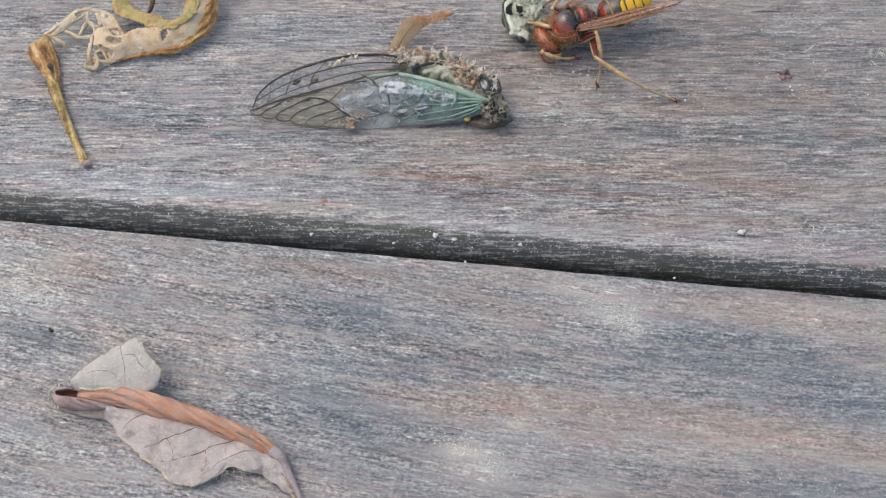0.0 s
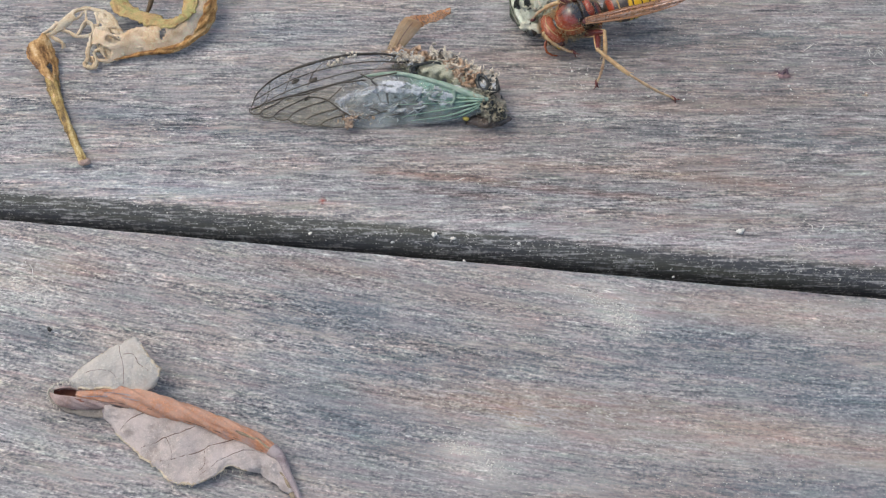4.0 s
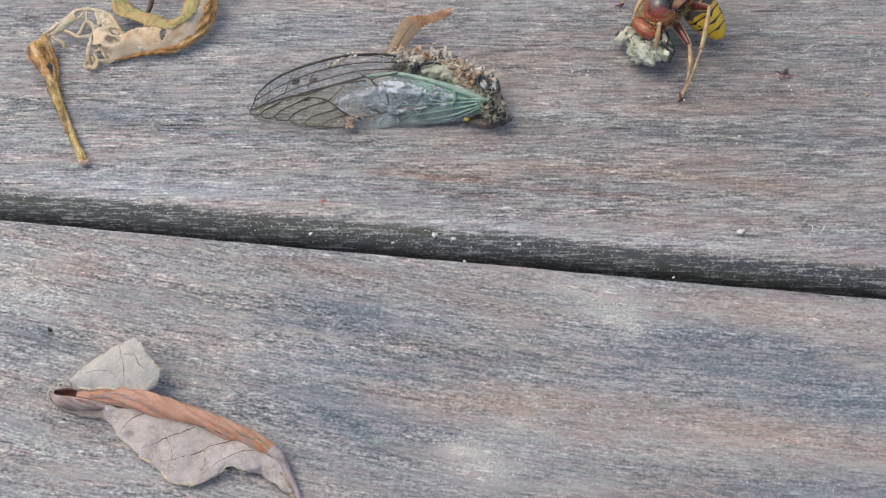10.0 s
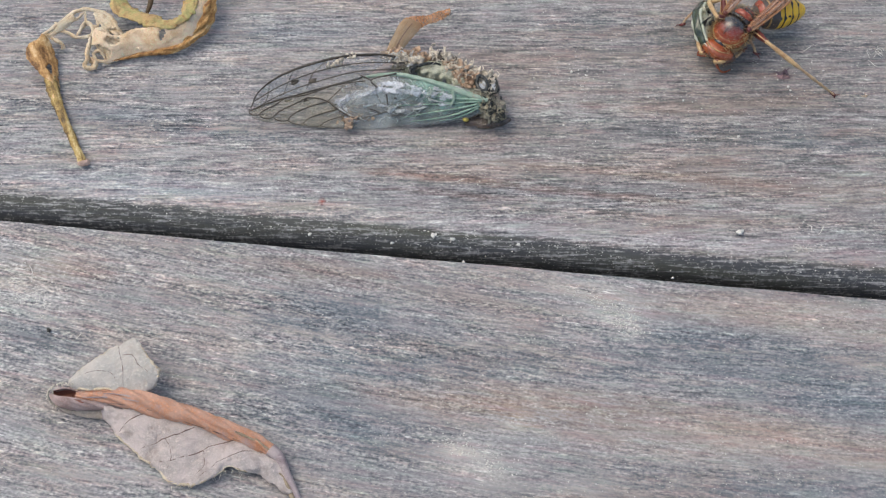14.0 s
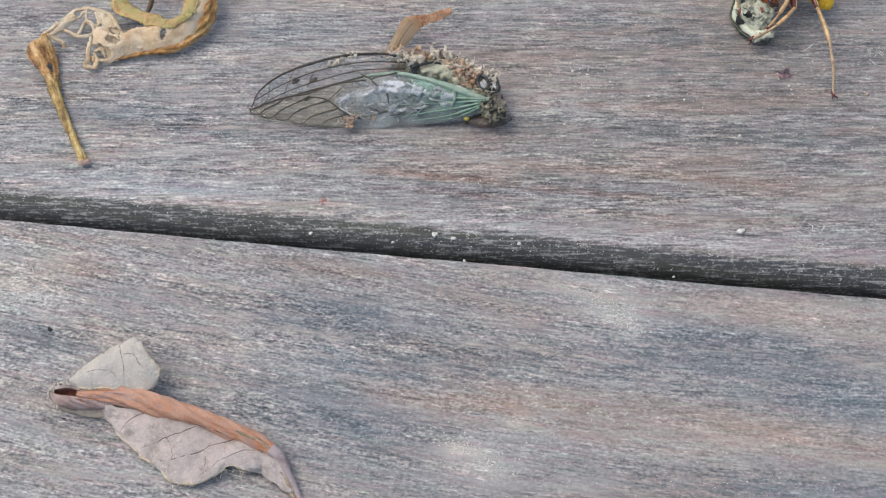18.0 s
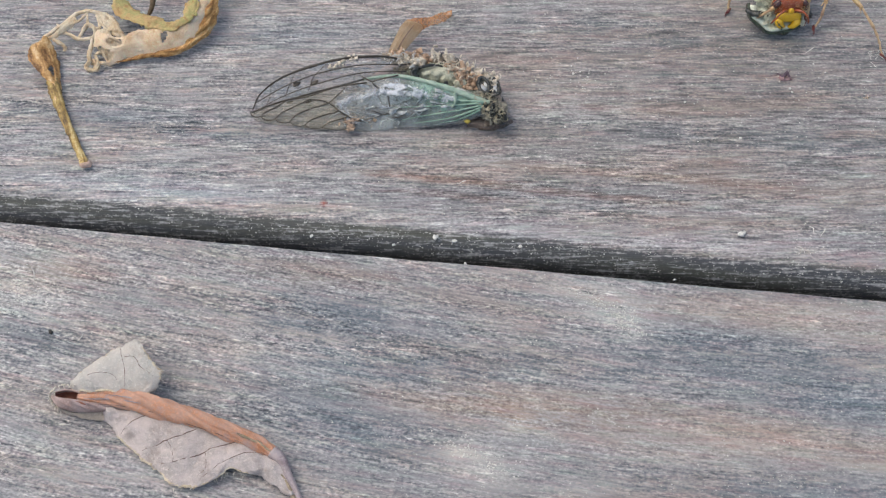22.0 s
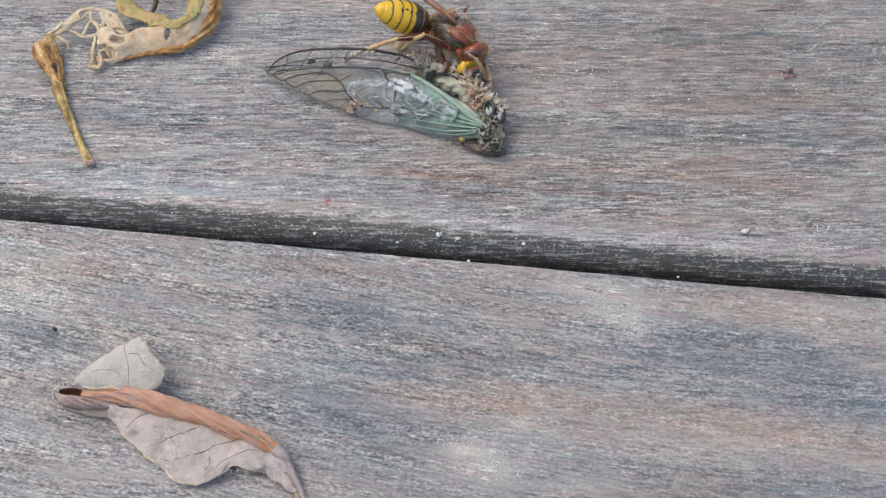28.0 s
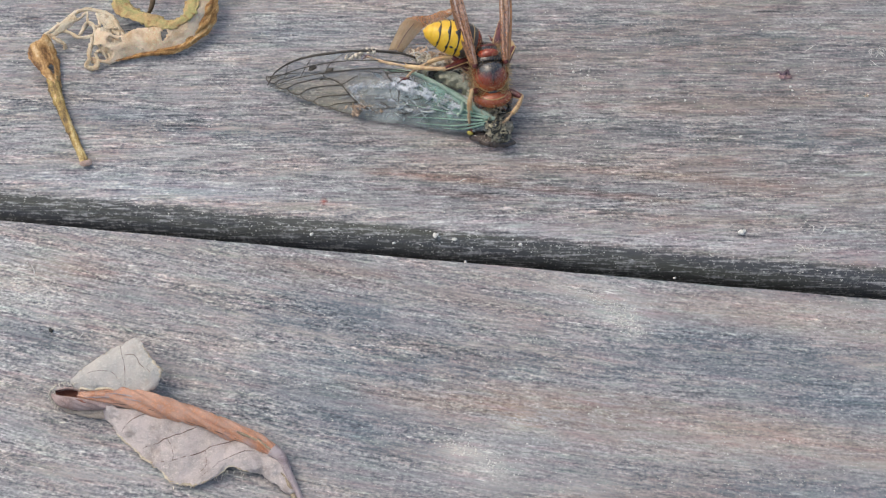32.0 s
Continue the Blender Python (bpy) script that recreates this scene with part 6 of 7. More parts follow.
# wings, folded lengthwise, hinged at the shoulder and built towards -x
WINGS = {}
for side in (1, -1):
    bm = bmesh.new()
    rows = []
    for i in range(48):
        u = i / 47
        wide = 0.55 + 1.45 * math.sin(math.pi * min(1.0, u * 0.80 + 0.10)) ** 0.9
        wide *= min(1.0, (1.015 - u) * 7) ** 0.5
        row = []
        for j in range(31):
            v = j / 30
            y = side * (0.45 - v) * wide + side * 0.30 * math.sin(math.pi * u)
            z = 0.30 * math.sin(math.pi * v) + (0.16 * math.cos(v * math.pi * 5) + 0.05 * math.cos(v * math.pi * 13 + u * 4)) * min(1.0, 0.35 + u * 2) + 0.25 * math.sin(u * 2.6)
            z += 0.12 * noise.noise((u * 6, v * 2.5, side * 3.0))
            row.append(Vector((-17.6 * u - 0.5 * v * u, y, z)))
        rows.append(row)
    top = [[bm.verts.new(p * MM) for p in row] for row in rows]
    low = [[bm.verts.new((p - Vector((0, 0, 0.05))) * MM) for p in row] for row in rows]
    for i in range(47):
        for j in range(30):
            bm.faces.new((top[i][j], top[i + 1][j], top[i + 1][j + 1], top[i][j + 1]))
            bm.faces.new((low[i][j], low[i][j + 1], low[i + 1][j + 1], low[i + 1][j]))
    wing = part("wing", bm, wing_amber, hornet, "amber folded wing")
    for j, last, r in ((0, 44, 0.15), (3, 42, 0.11), (8, 40, 0.05), (14, 36, 0.06), (19, 40, 0.045), (25, 34, 0.05), (30, 40, 0.07)):
        bm = bmesh.new()
        line = [rows[i][j] + Vector((0, 0, 0.03)) for i in range(0, last, 3)]
        tube(bm, line, [r, r * 0.8, r * 0.45], 6, 30, 0.15)
        part("wing_vein", bm, wing_vein, wing, "brown wing vein")
    for piece in (wing, *wing.children):
        piece.data.transform(Matrix.Scale(0.93, 4))
    WINGS[side] = wing

# ---- the piece of prey that the hornet carries ----
prey = thing("prey_morsel", "chewed piece of cicada with white flesh and dark green rind", "food")
bm = bmesh.new()
plate(bm, (0, 0, 0), (5.1, 5.9, 3.6), (84, 276), (-14, 9), 0.35, 40, 10, 0.0, 0.09)
part("rind", bm, shell("green_black_rind", (0.035, 0.055, 0.026), (0.010, 0.014, 0.011), 0.22, coat=0.6), prey, "glossy green-black rind")
bm = bmesh.new()
plate(bm, (0.1, 0, 0.05), (4.7, 5.5, 3.3), (90, 270), (-36, 13), 1.3, 36, 14, 0.0, 0.12)
part("lining", bm, plain("pale_green_lining", (0.61, 0.63, 0.52), 0.3, 0.5, 0.5, 0.0002, second=(0.46, 0.51, 0.37)), prey, "pale green inner lining")
bm = bmesh.new()
lump(bm, (-1.5, 0, -0.5), (2.7, 4.0, 1.5), 5, 0.3, 4, 1.2)
lump(bm, (1.0, 0.3, -0.2), (1.9, 3.3, 1.4), 8, 0.5, 4, 1.6)
part("flesh_pad", bm, leaf_skin("mint_flesh", (0.66, 0.67, 0.55), (0.46, 0.50, 0.37), (0.16, 0.17, 0.12), 0.1, 0.7, 0.95), prey, "pale mint cracked flesh")
rng = random.Random(8)
flesh_white = plain("white_flesh", (0.60, 0.58, 0.46), 0.34, 0.5, 0.9, 0.0004, second=(0.33, 0.34, 0.24))
for skin, count, spread, label in ((flesh_white, 12, 2.0, "white flesh"), (tissue_white, 5, 2.4, "stringy pale flesh"), (shell_dark, 5, 2.8, "dark shell bits")):
    for k in range(count):
        bm = bmesh.new()
        p = Vector((rng.gauss(-1.4 if k % 3 else 0.8, spread * 0.5), rng.gauss(0, spread * 0.8), rng.gauss(-0.2, 0.6)))
        r = rng.uniform(0.6, 1.2)
        turn = (rng.uniform(-1, 1), rng.uniform(-1, 1), rng.random() * 6)
        if k % 2:
            lump(bm, p, (r * rng.uniform(0.8, 1.5), r * rng.uniform(0.4, 0.8), r * rng.uniform(0.4, 0.7)), k * 1.1, 0.5, 3, 1.1, turn)
        else:
            flake(bm, p + Vector((0, 0, 0.5)), (r * 1.3, r * 0.6), k * 2.1, turn, 1.0)
        part("flesh", bm, skin, prey, label)
for skin, label in ((flesh_white, "white shreds of flesh"), (tissue_white, "pale brown shreds"), (shell_dark, "dark specks of shell")):
    bm = bmesh.new()
    for k in range(14 if skin is flesh_white else 6):
        p = Vector((rng.gauss(-0.4, 1.2), rng.gauss(0, 1.7), rng.uniform(0.5, 1.2)))
        r = rng.uniform(0.18, 0.5)
        flake(bm, p, (r * rng.uniform(0.8, 2.4), r * rng.uniform(0.4, 0.8)), k * 1.7, (rng.uniform(-1.2, 1.2), rng.uniform(-1.2, 1.2), rng.random() * 6), rng.uniform(0.3, 1.4))
    part("shreds", bm, skin, prey, label)
bm = bmesh.new()
lump(bm, (-0.6, -6.1, 0.1), (0.95, 0.85, 0.8), 2, 0.3, 3)
part("shell_knob", bm, shell_dark, prey, "black shiny knob")
bm = bmesh.new()
lump(bm, (-0.2, -5.3, 0.2), (1.5, 1.1, 0.9), 6, 0.5, 3, 1.2)
lump(bm, (-1.9, -4.9, 0.5), (1.1, 0.9, 0.7), 9, 0.5, 3, 1.2)
part("flesh", bm, flesh_white, prey, "pale flesh at the torn end")



def legs_for(rows, steps, floor):
    """Poses of each leg's thigh, shin and foot, so that the foot stands where steps say (or at its resting place) while the body moves."""
    made = {key: ([], [], []) for key in LEGS}
    for t, body in rows:
        back = (body @ Matrix.Scale(SIZE, 4)).inverted()
        for (pair, side), leg in LEGS.items():
            plan = steps.get((pair, side), [])
            goal = None
            for (t0, p0), (t1, p1) in zip(plan, plan[1:]):
                if t0 <= t <= t1 and p0 is not None:
                    goal = Vector(p0) if p1 is None or t == t0 else Vector(p0).lerp(Vector(p1), (t - t0) / (t1 - t0))
                    break
            if goal is None:
                spot = body @ (Vector((*leg["rest"], 0)) * MM * SIZE)
                goal = Vector((spot.x, spot.y, 0)) / MM
                goal.z = floor(t)
            aim = (back @ (goal * MM)) / MM - leg["hip"]
            l1, l2 = leg["thigh"], leg["reach"].length
            d = min(max(aim.length, abs(l1 - l2) + 0.3), l1 + l2 - 0.15)
            way = aim.normalized()
            rise = (back.to_3x3() @ Vector((0, 0, 1))).normalized() * 0.40 + Vector((leg["lean"] * 0.6, 0.8 * side, 0))
            rise = rise - way * rise.dot(way)
            if rise.length < 0.15:
                rise = Vector((0, leg["rest"][1], 0)) - way * leg["rest"][1] * way.y
            rise.normalize()
            a = math.acos(max(-1, min(1, (l1 * l1 + d * d - l2 * l2) / (2 * l1 * d))))
            along = way * math.cos(a) + rise * math.sin(a)
            knee = leg["hip"] + along * l1
            cross = rise.cross(way).normalized()
            thigh = Matrix((along, cross, along.cross(cross))).transposed().to_4x4()
            thigh.translation = leg["hip"] * MM
            down = (leg["hip"] + way * d - knee).normalized()
            tilt = math.atan2(leg["reach"].z, leg["reach"].x)
            shin = Matrix((down, cross, down.cross(cross))).transposed() @ Matrix.Rotation(tilt, 3, "Y")
            shin = shin.to_4x4()
            shin.translation = knee * MM
            local = thigh.inverted() @ shin
            made[pair, side][0].append((t, thigh))
            made[pair, side][1].append((t, local))
    for key, (thighs, shins, _) in made.items():
        walk(LEGS[key]["femur"], thighs)
        walk(LEGS[key]["tibia"], shins)
        walk(LEGS[key]["foot"], shins)
        walk(LEGS[key]["claw"], shins)


# seconds, place of the thorax (mm), heading, pitch, roll, then the abdomen's swing and droop, the head's droop, the wings' spread and lift
HORNET = [
    (0.0, (24.55, 46.38, 5.6), -161, 6, 0, 0, -4, 56, 6, 1),
    (1.0, (24.79, 46.93, 5.6), -161, 6, 0, 0, -4, 56, 6, 1),
    (1.5, (25.03, 47.31, 5.6), -161, 6, 0, 0, -4, 56, 6, 1),
    (2.0, (25.56, 47.27, 5.6), -161, 6, 0, 0, -4, 56, 6, 1),
    (2.5, (24.9, 46.97, 5.6), -161, 6, 0, 0, -4, 56, 6, 1),
    (3.0, (24.4, 46.44, 5.6), -161, 6, 0, 0, -4, 56, 6, 1),
    (3.5, (24.84, 46.86, 5.6), -161, 6, 0, 0, -4, 56, 6, 1),
    (4.5, (27.41, 49.08, 5.9), -164, 6, -5, 0, 10, 40, 12, 2),
    (5.5, (30.42, 50.7, 6.0), -166, 6, -10, 36, 26, 36, 36, 28),
    (6.0, (31.56, 51.02, 6.0), -168, 6, -10, 48, 32, 35, 44, 40),
    (6.5, (31.58, 51.3, 6.0), -168, 6, -10, 48, 32, 35, 44, 40),
    (7.0, (31.5, 51.92, 6.0), -166, 6, -10, 50, 32, 35, 44, 36),
    (7.5, (33.77, 51.09, 7.5), -157, 8, -4, 62, 34, 38, 34, 26),
    (8.0, (36.27, 50.88, 8.0), -150, 12, 0, 82, 38, 40, 16, 12),
    (8.5, (38.77, 50.43, 8.5), -145, 18, 4, 92, 44, 45, 8, 12),
    (9.0, (42.48, 51.0, 8.2), -147, 18, 8, 96, 46, 50, 4, 16),
    (9.5, (42.54, 49.95, 8.2), -146, 20, 10, 94, 46, 50, 4, 18),
    (10.0, (42.58, 48.56, 8.2), -143, 20, 10, 90, 46, 50, 4, 18),
    (10.5, (44.21, 48.24, 8.2), -143, 20, 8, 86, 46, 50, 6, 16),
    (11.0, (45.56, 47.4, 8.2), -146, 18, 6, 70, 46, 50, 20, 8),
    (11.5, (48.22, 47.77, 8.2), -146, 18, 4, 70, 46, 50, 20, 8),
    (12.0, (50.67, 48.39, 8.2), -146, 16, 2, 72, 44, 52, 16, 8),
    (12.5, (54.93, 47.27, 8.0), -144, 15, 0, 64, 38, 50, 10, 4),
    (13.0, (57.8, 47.04, 6.0), -131, 8, 0, 40, 22, 45, 4, 0),
    (13.5, (57.47, 46.58, 6.0), -134, 8, 0, 32, 16, 56, 2, 0),
    (14.0, (56.02, 45.06, 6.0), -135, 8, 0, 32, 16, 58, 2, 0),
    (14.5, (56.28, 46.74, 6.0), -137, 8, 0, 32, 16, 56, 2, 0),
    (15.5, (57.89, 48.91, 7.3), -133, 12, 0, 44, 26, 40, 5, 8),
    (16.5, (61.59, 52.1, 8.0), -134, 16, 0, 96, 26, 28, 4, 12),
    (17.0, (64.83, 56.67, 8.0), -139, 18, 0, 108, 26, 15, 4, 14),
    (17.5, (65.53, 57.06, 8.0), -139, 18, 0, 108, 26, 10, 4, 14),
    (18.0, (66.43, 57.31, 8.0), -139, 18, 0, 106, 26, 10, 4, 14),
    (18.5, (66.49, 57.28, 8.0), -139.2, 16, 0, 120, 18, 8, 4, 14),
    (19.0, (67.01, 57.87, 8.0), -129.4, 14, 0, 112, 18, 8, 4, 12),
    (19.5, (66.65, 58.46, 8.0), -114.5, 12, 0, 88, 16, 5, 4, 12),
    (20.0, (65.63, 59.81, 7.5), -96.3, 10, 0, 56, 14, -4, 4, 10),
    (20.5, (65.94, 60.4, 7.5), -92.1, 10, 0, 24, 12, -4, 4, 10),
    (21.0, (65.86, 57.96, 7.5), -89, 10, 0, 16, 12, -4, 4, 10),
    (21.5, (66.41, 57.41, 7.5), -88, 10, 0, 12, 12, -6, 4, 10),
    (22.0, (67.0, 56.75, 7.5), -89, 10, 0, 10, 12, -10, 4, 10),
    (22.5, (65.99, 56.32, 7.5), -90, 10, 0, 10, 12, -14, 4, 10),
    (23.0, (64.94, 56.17, 7.5), -92, 10, 0, 10, 12, -18, 4, 10),
    (23.5, (65.43, 61.59, 7.5), -92.1, 10, 0, 10, 12, -18, 4, 10),
    (24.0, (66.02, 64.29, 7.5), -91.0, 10, 0, 10, 12, -18, 4, 10),
    (24.5, (66.97, 67.13, 8.0), -108.1, 8, 0, 0, 8, 15, 6, 8),
    (24.8, (50.17, 70.93, 16.0), -159.0, 0, 0, 0, 4, 20, 30, 10),
    (25.1, (12.59, 71.27, 20.0), 173.1, 0, 0, 0, 4, 20, 40, 12),
    (25.3, (-15.83, 66.92, 14.0), -135.4, 0, 0, 0, 4, 20, 34, 12),
    (25.5, (-23.67, 59.63, 8.0), -84.5, 0, 0, 0, 4, 20, 20, 8),
    (26.0, (-21.59, 59.13, 6.0), -39.4, 0, 0, 0, 6, 20, 12, 6),
    (26.8, (-14.71, 53.42, 6.5), -19.3, 2, 0, -14, 4, 15, 12, 6),
    (27.5, (-8.11, 49.15, 7.5), -20, 4, -50, -14, 6, 24, 8, 4),
    (27.8, (-3.65, 45.64, 8.0), -25, 5, -54, -32, 8, 32, 8, 4),
    (28.0, (1.48, 41.51, 8.5), -31, 6, -54, -43, 10, 40, 10, 6),
    (28.5, (2.95, 40.03, 8.8), -39, 6, -50, -46, 8, 36, 10, 6),
    (28.8, (5.87, 37.81, 9.2), -56, 10, -44, -60, 6, 20, 8, 8),
    (29.0, (7.89, 33.32, 9.5), -70, 15, -40, -82, 6, 16, 7, 10),
    (29.3, (5.01, 34.7, 9.5), -74, 18, -22, -78, -4, 30, 6, 12),
    (29.6, (6.76, 33.1, 9.5), -84, 22, -8, -76, -14, 42, 6, 12),
    (30.0, (7.57, 28.85, 9.5), -91, 24, 0, -77, -24, 50, 7, 12),
    (30.3, (7.94, 30.49, 9.5), -90, 24, 0, -74, -22, 50, 6, 12),
    (30.6, (8.95, 30.96, 9.5), -88, 24, 0, -73, -20, 50, 5, 12),
    (31.0, (10.57, 30.21, 9.5), -88, 24, 0, -72, -20, 48, 4, 13),
    (31.3, (10.67, 30.03, 9.5), -88, 22, 0, -72, -20, 46, 4, 13),
    (31.6, (9.1, 31.03, 9.5), -84, 22, 0, -75, -18, 48, 5, 13),
    (32.0, (8.47, 32.51, 9.5), -80, 20, 0, -74, -14, 48, 6, 13),
]

# where the feet on the visible flank stand
STEPS = {
    ("middle", 1): [(0.0, (29.56, 36.02, 0.20)), (7.3, (29.56, 36.02, 0.20)), (7.8, (31.36, 35.48, 0.20)), (8.4, (31.36, 35.48, 0.20)), (9.0, (42.08, 36.64, 1.50)), (10.0, (45.38, 32.98, 0.30)), (10.4, (45.38, 32.98, 0.30)),
                    (11.0, (44.25, 37.09, 0.40)), (12.0, (49.00, 37.60, 2.00)), (13.0, (59.99, 41.72, 2.00)), (14.5, (60.72, 43.10, 2.00)), (16.5, (59.98, 45.91, 2.00)), (17.0, (56.60, 42.26, 0.30)), (18.0, (59.94, 45.62, 2.00)), (19.0, (64.89, 46.47, 2.00)),
                    (20.0, (70.28, 48.74, 2.00)), (21.0, (72.49, 48.74, 2.00)), (23.0, (72.49, 48.74, 2.00)), (24.0, (68.69, 53.05, 2.00)), (24.3, None), (27.6, (6.00, 37.35, 4.00)), (29.0, (9.0, 45.0, 2.00)), (32.0, (9.4, 46.0, 2.00))],
    ("hind", 1): [(0.0, (44.28, 32.52, 0.20)), (8.4, (44.28, 32.52, 0.20)), (9.0, (44.46, 33.32, 0.20)), (10.2, (45.81, 32.79, 0.20)), (11.0, (59.40, 31.46, 0.20)), (12.2, (59.43, 31.72, 0.20)), (12.7, (60.80, 30.66, 0.20)), (13.0, (73.59, 38.00, 1.50)),
                  (13.5, (75.01, 33.86, 0.20)), (17.5, (74.76, 33.59, 0.20)), (18.3, (74.54, 33.59, 0.20)), (19.0, (77.93, 37.11, 0.20)), (19.6, (78.14, 37.11, 0.20)), (20.0, (85.61, 46.39, 0.40)), (21.0, (85.80, 43.45, 0.20)), (22.2, (85.80, 43.45, 0.20)), (23.0, (84.93, 46.55, 0.20)),
                  (23.6, (84.93, 46.55, 0.20)), (24.0, (78.84, 56.51, 0.40)), (24.3, None), (27.6, (1.73, 47.85, 3.00)), (29.0, (9.0, 64.0, 3.0)), (32.0, (9.5, 66.0, 3.0))],
    ("front", 1): [(0.0, (25.75, 41.84, 1.50)), (3.5, (25.33, 42.12, 1.50)), (6.0, (28.05, 45.49, 2.50)), (8.0, (29.13, 46.20, 3.00)), (10.0, (40.77, 40.62, 2.50)), (12.0, (47.59, 39.26, 3.00)), (13.0, (56.13, 41.18, 3.00)), (14.5, (57.20, 42.84, 3.00)),
                   (17.0, (59.83, 46.48, 3.00)), (20.0, (69.56, 49.31, 3.00)), (23.0, (71.65, 50.74, 3.00)), (24.0, (68.32, 52.18, 3.00)), (24.3, None), (27.6, (6.97, 32.58, 5.00)), (29.0, (9.8, 23.0, 4.0)), (32.0, (9.8, 23.5, 4.0))],
    ("middle", -1): [(0.0, None), (27.2, (-10.11, 39.41, 4.00)), (28.5, (-8.98, 38.20, 5.00)), (29.5, (-8.27, 31.42, 6.50)), (32.0, (-7.24, 32.74, 6.50))],
    ("hind", -1): [(0.0, None), (27.2, (-20.20, 42.93, 0.50)), (28.5, (-18.81, 41.26, 0.50)), (29.5, (-15.36, 39.02, 6.00)), (32.0, (-14.49, 38.48, 6.00))],
    ("front", -1): [(0.0, (16.10, 49.31, 3.00)), (3.5, (16.10, 49.31, 3.00)), (6.0, (23.92, 51.46, 3.00)), (8.0, (27.28, 52.18, 3.00)), (10.0, (36.82, 46.48, 3.00)), (12.0, (43.39, 46.48, 3.00)), (13.0, (50.00, 48.46, 4.00)), (14.5, (51.22, 47.89, 3.00)),
                    (17.0, (57.23, 52.18, 3.00)), (20.0, (60.37, 50.74, 3.00)), (23.0, (61.48, 50.74, 3.00)), (24.0, (63.15, 55.09, 3.00)), (24.3, None)],
}

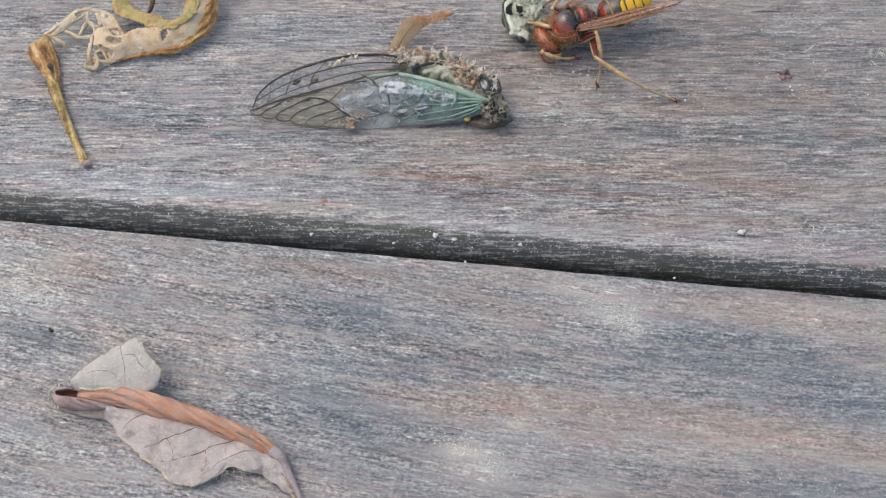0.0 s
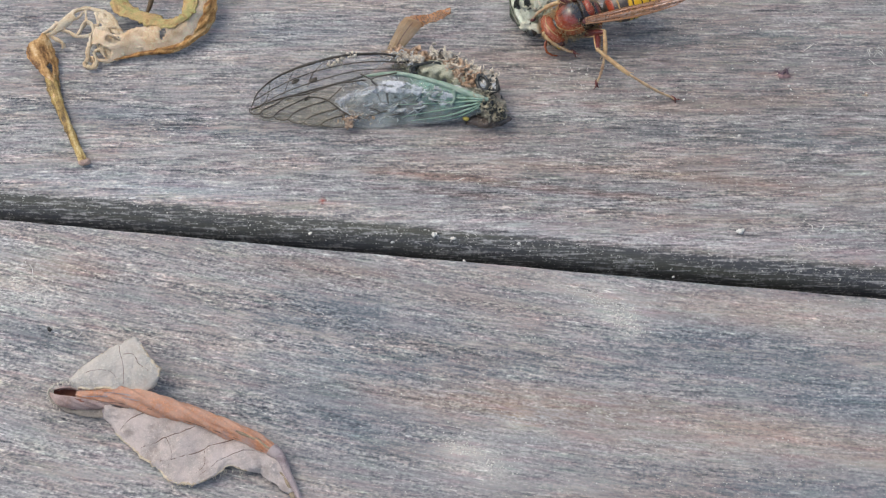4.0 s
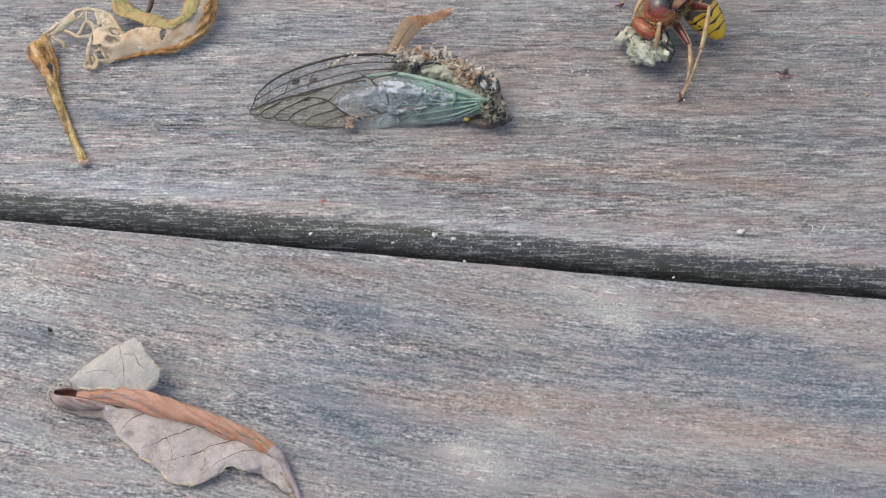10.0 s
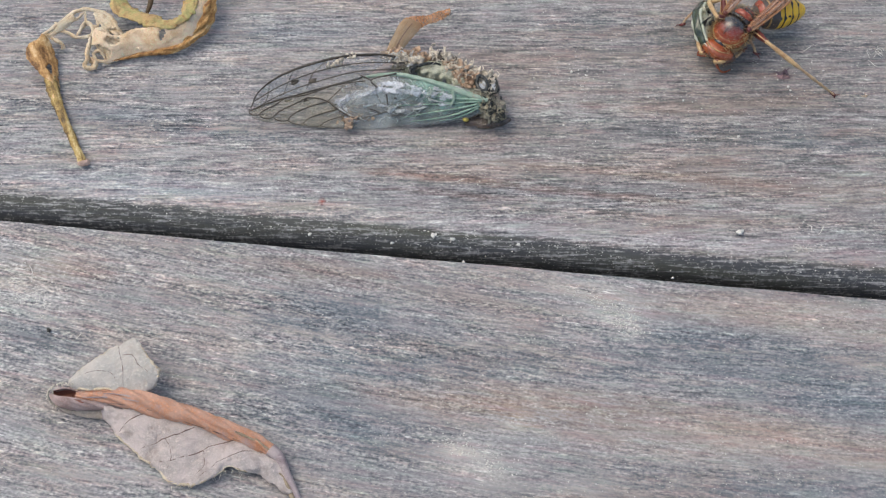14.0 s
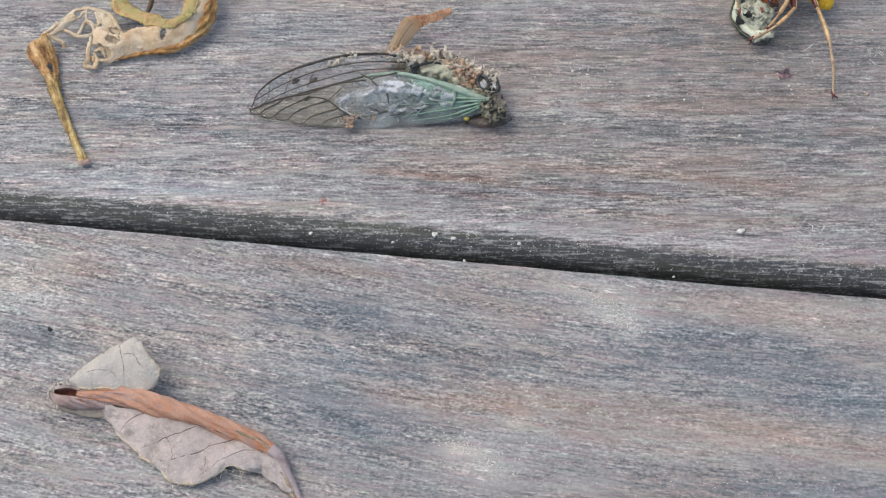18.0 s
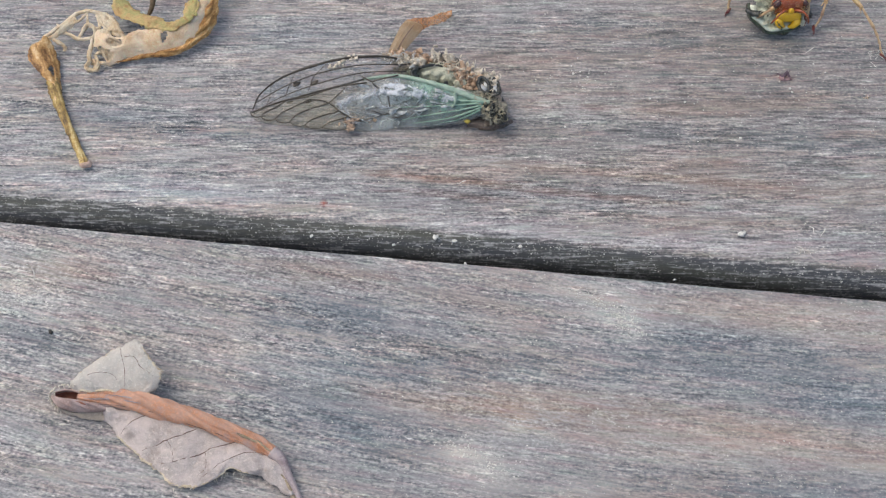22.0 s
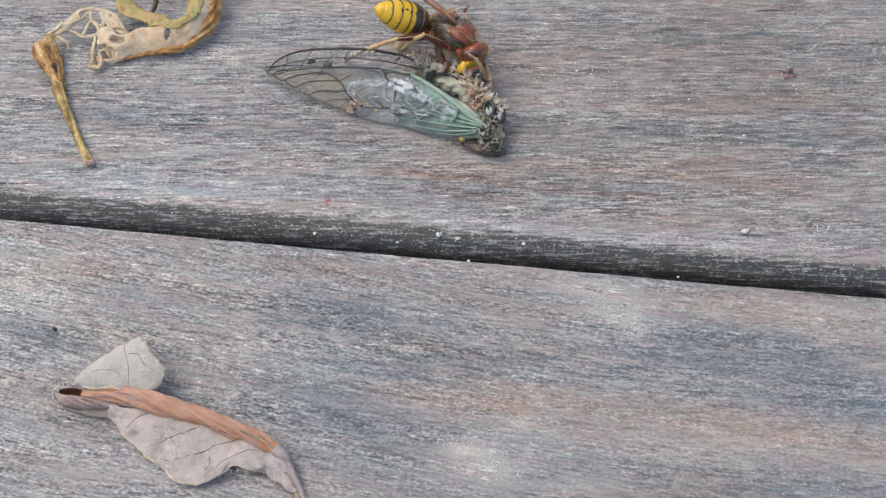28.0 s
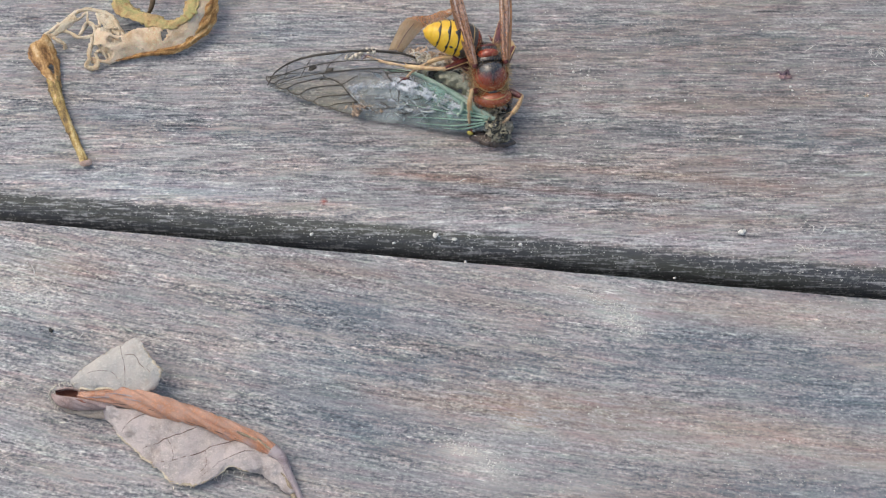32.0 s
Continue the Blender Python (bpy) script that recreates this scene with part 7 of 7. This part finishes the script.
# seconds, place (mm) and turn of the morsel
PREY = [
    (0.0, (16.6, 51.43, 3.2), 8, 0, -8),
    (1.0, (16.76, 51.91, 3.2), 8, 0, -8),
    (2.0, (16.54, 54.14, 3.2), 8, 0, -8),
    (3.0, (16.43, 53.17, 3.2), 8, 0, -6),
    (3.5, (16.74, 53.41, 3.2), 8, 0, -5),
    (6.0, (26.75, 50.2, 3.0), 14, 0, 15),
    (7.0, (26.6, 51.89, 3.0), 14, 0, 15),
    (8.0, (31.56, 53.05, 3.0), 18, 0, 20),
    (8.25, (32.72, 51.06, 3.3), 16, 0, -22),
    (8.5, (33.84, 48.8, 3.6), 14, 0, -66),
    (9.0, (36.15, 44.83, 3.8), 14, 8, -118),
    (10.0, (38.75, 42.05, 3.8), 14, 10, -126),
    (11.0, (41.67, 40.81, 3.8), 14, 10, -126),
    (12.0, (45.85, 41.63, 3.8), 14, 8, -116),
    (12.3, (47.69, 42.94, 3.6), 14, 0, -66),
    (12.6, (50.55, 42.93, 3.0), 12, 0, 32),
    (13.0, (53.85, 45.07, 2.5), 8, 0, 28),
    (13.5, (50.99, 47.96, 2.5), 8, 0, 10),
    (14.0, (52.11, 47.18, 3.4), 8, 48, 5),
    (14.5, (52.77, 47.18, 3.4), 10, 44, 12),
    (16.5, (57.09, 46.93, 3.8), 16, -34, 20),
    (17.0, (57.93, 52.06, 3.8), 16, -34, 15),
    (18.0, (61.58, 51.2, 3.8), 16, -34, 10),
    (19.0, (64.04, 51.49, 3.8), 14, -34, 20),
    (20.0, (61.47, 53.39, 3.6), 10, -30, 40),
    (21.0, (64.4, 52.6, 3.6), 4, -28, 86),
    (22.0, (65.5, 52.7, 3.6), 4, -28, 84),
    (23.0, (63.6, 51.6, 3.6), 4, -28, 84),
    (23.5, (64.2, 53.0, 3.6), 4, -28, 86),
    (24.0, (65.63, 56.31, 3.6), 4, -28, 88),
    (24.5, (67.41, 61.05, 3.6), 4, -28, 92),
    (24.7, (67.68, 61.35, 3.6), 4, -28, 92),
    (24.9, (67.97, 63.46, 3.6), 4, -28, 92),
    (32.0, (67.97, 63.46, 3.6), 4, -28, 92),
]

# seconds, place of the cicada's middle (mm), turn and tilt
CICADA = [(0.0, (-9.06, 33.74, 0.00), 0, 0), (26.8, (-9.06, 33.74, 0.00), 0, 0), (27.5, (-8.95, 33.88, 0.00), -1, 0), (27.8, (-8.41, 33.48, 0.00), -12, 1), (28.0, (-7.54, 33.34, 0.00), -20, 2), (28.5, (-7.11, 33.34, 0.00), -22, 3), (29.0, (-4.75, 34.28, 0.00), -41, 8), (29.5, (-5.60, 33.48, 0.00), -35, 7),
          (30.0, (-5.60, 33.48, 0.00), -34, 7), (30.5, (-6.03, 33.21, 0.00), -34, 7), (31.0, (-5.39, 33.21, 0.00), -31, 7), (31.5, (-6.25, 33.48, 0.00), -22, 4), (32.0, (-6.37, 34.01, 0.00), -15, 1)]


def motions():
    rows = [(t, pose(p[0] * MM, p[1] * MM, p[2] * MM, roll_, pitch, turn)) for t, p, turn, pitch, roll_, *_ in HORNET]
    walk(hornet, rows)
    legs_for(rows, STEPS, lambda t: 3.0 if t > 27 else 0.2)
    walk(abdomen, [(r[0], pose(WAIST.x * MM, WAIST.y * MM, WAIST.z * MM, 0, -r[6], -r[5])) for r in HORNET])
    walk(head, [(r[0], pose(HEAD.x * MM, HEAD.y * MM, HEAD.z * MM, 0, r[7], 0)) for r in HORNET])
    for side, wing in WINGS.items():
        walk(wing, [(r[0], pose(-0.5 * MM, side * 2.4 * MM, 1.85 * MM, -side * 22, r[9], -side * r[8])) for r in HORNET])
    walk(prey, [(t, pose(p[0] * MM, p[1] * MM, p[2] * MM, a, b, c)) for t, p, a, b, c in PREY])
    walk(far, [(t, pose(0, 0, 0.0006 * a / 7, b, 0, a)) for t, a, b in ((0, 0, 0), (27.4, 0, 0), (28, 3, 14), (29, 5, 16), (31, 5.5, 16), (32, 4, 12))])
    walk(cicada, [(t, pose(p[0] * MM, p[1] * MM, 0.22 * tilt * MM, 0, tilt, turn)) for t, p, turn, tilt in CICADA])


motions()
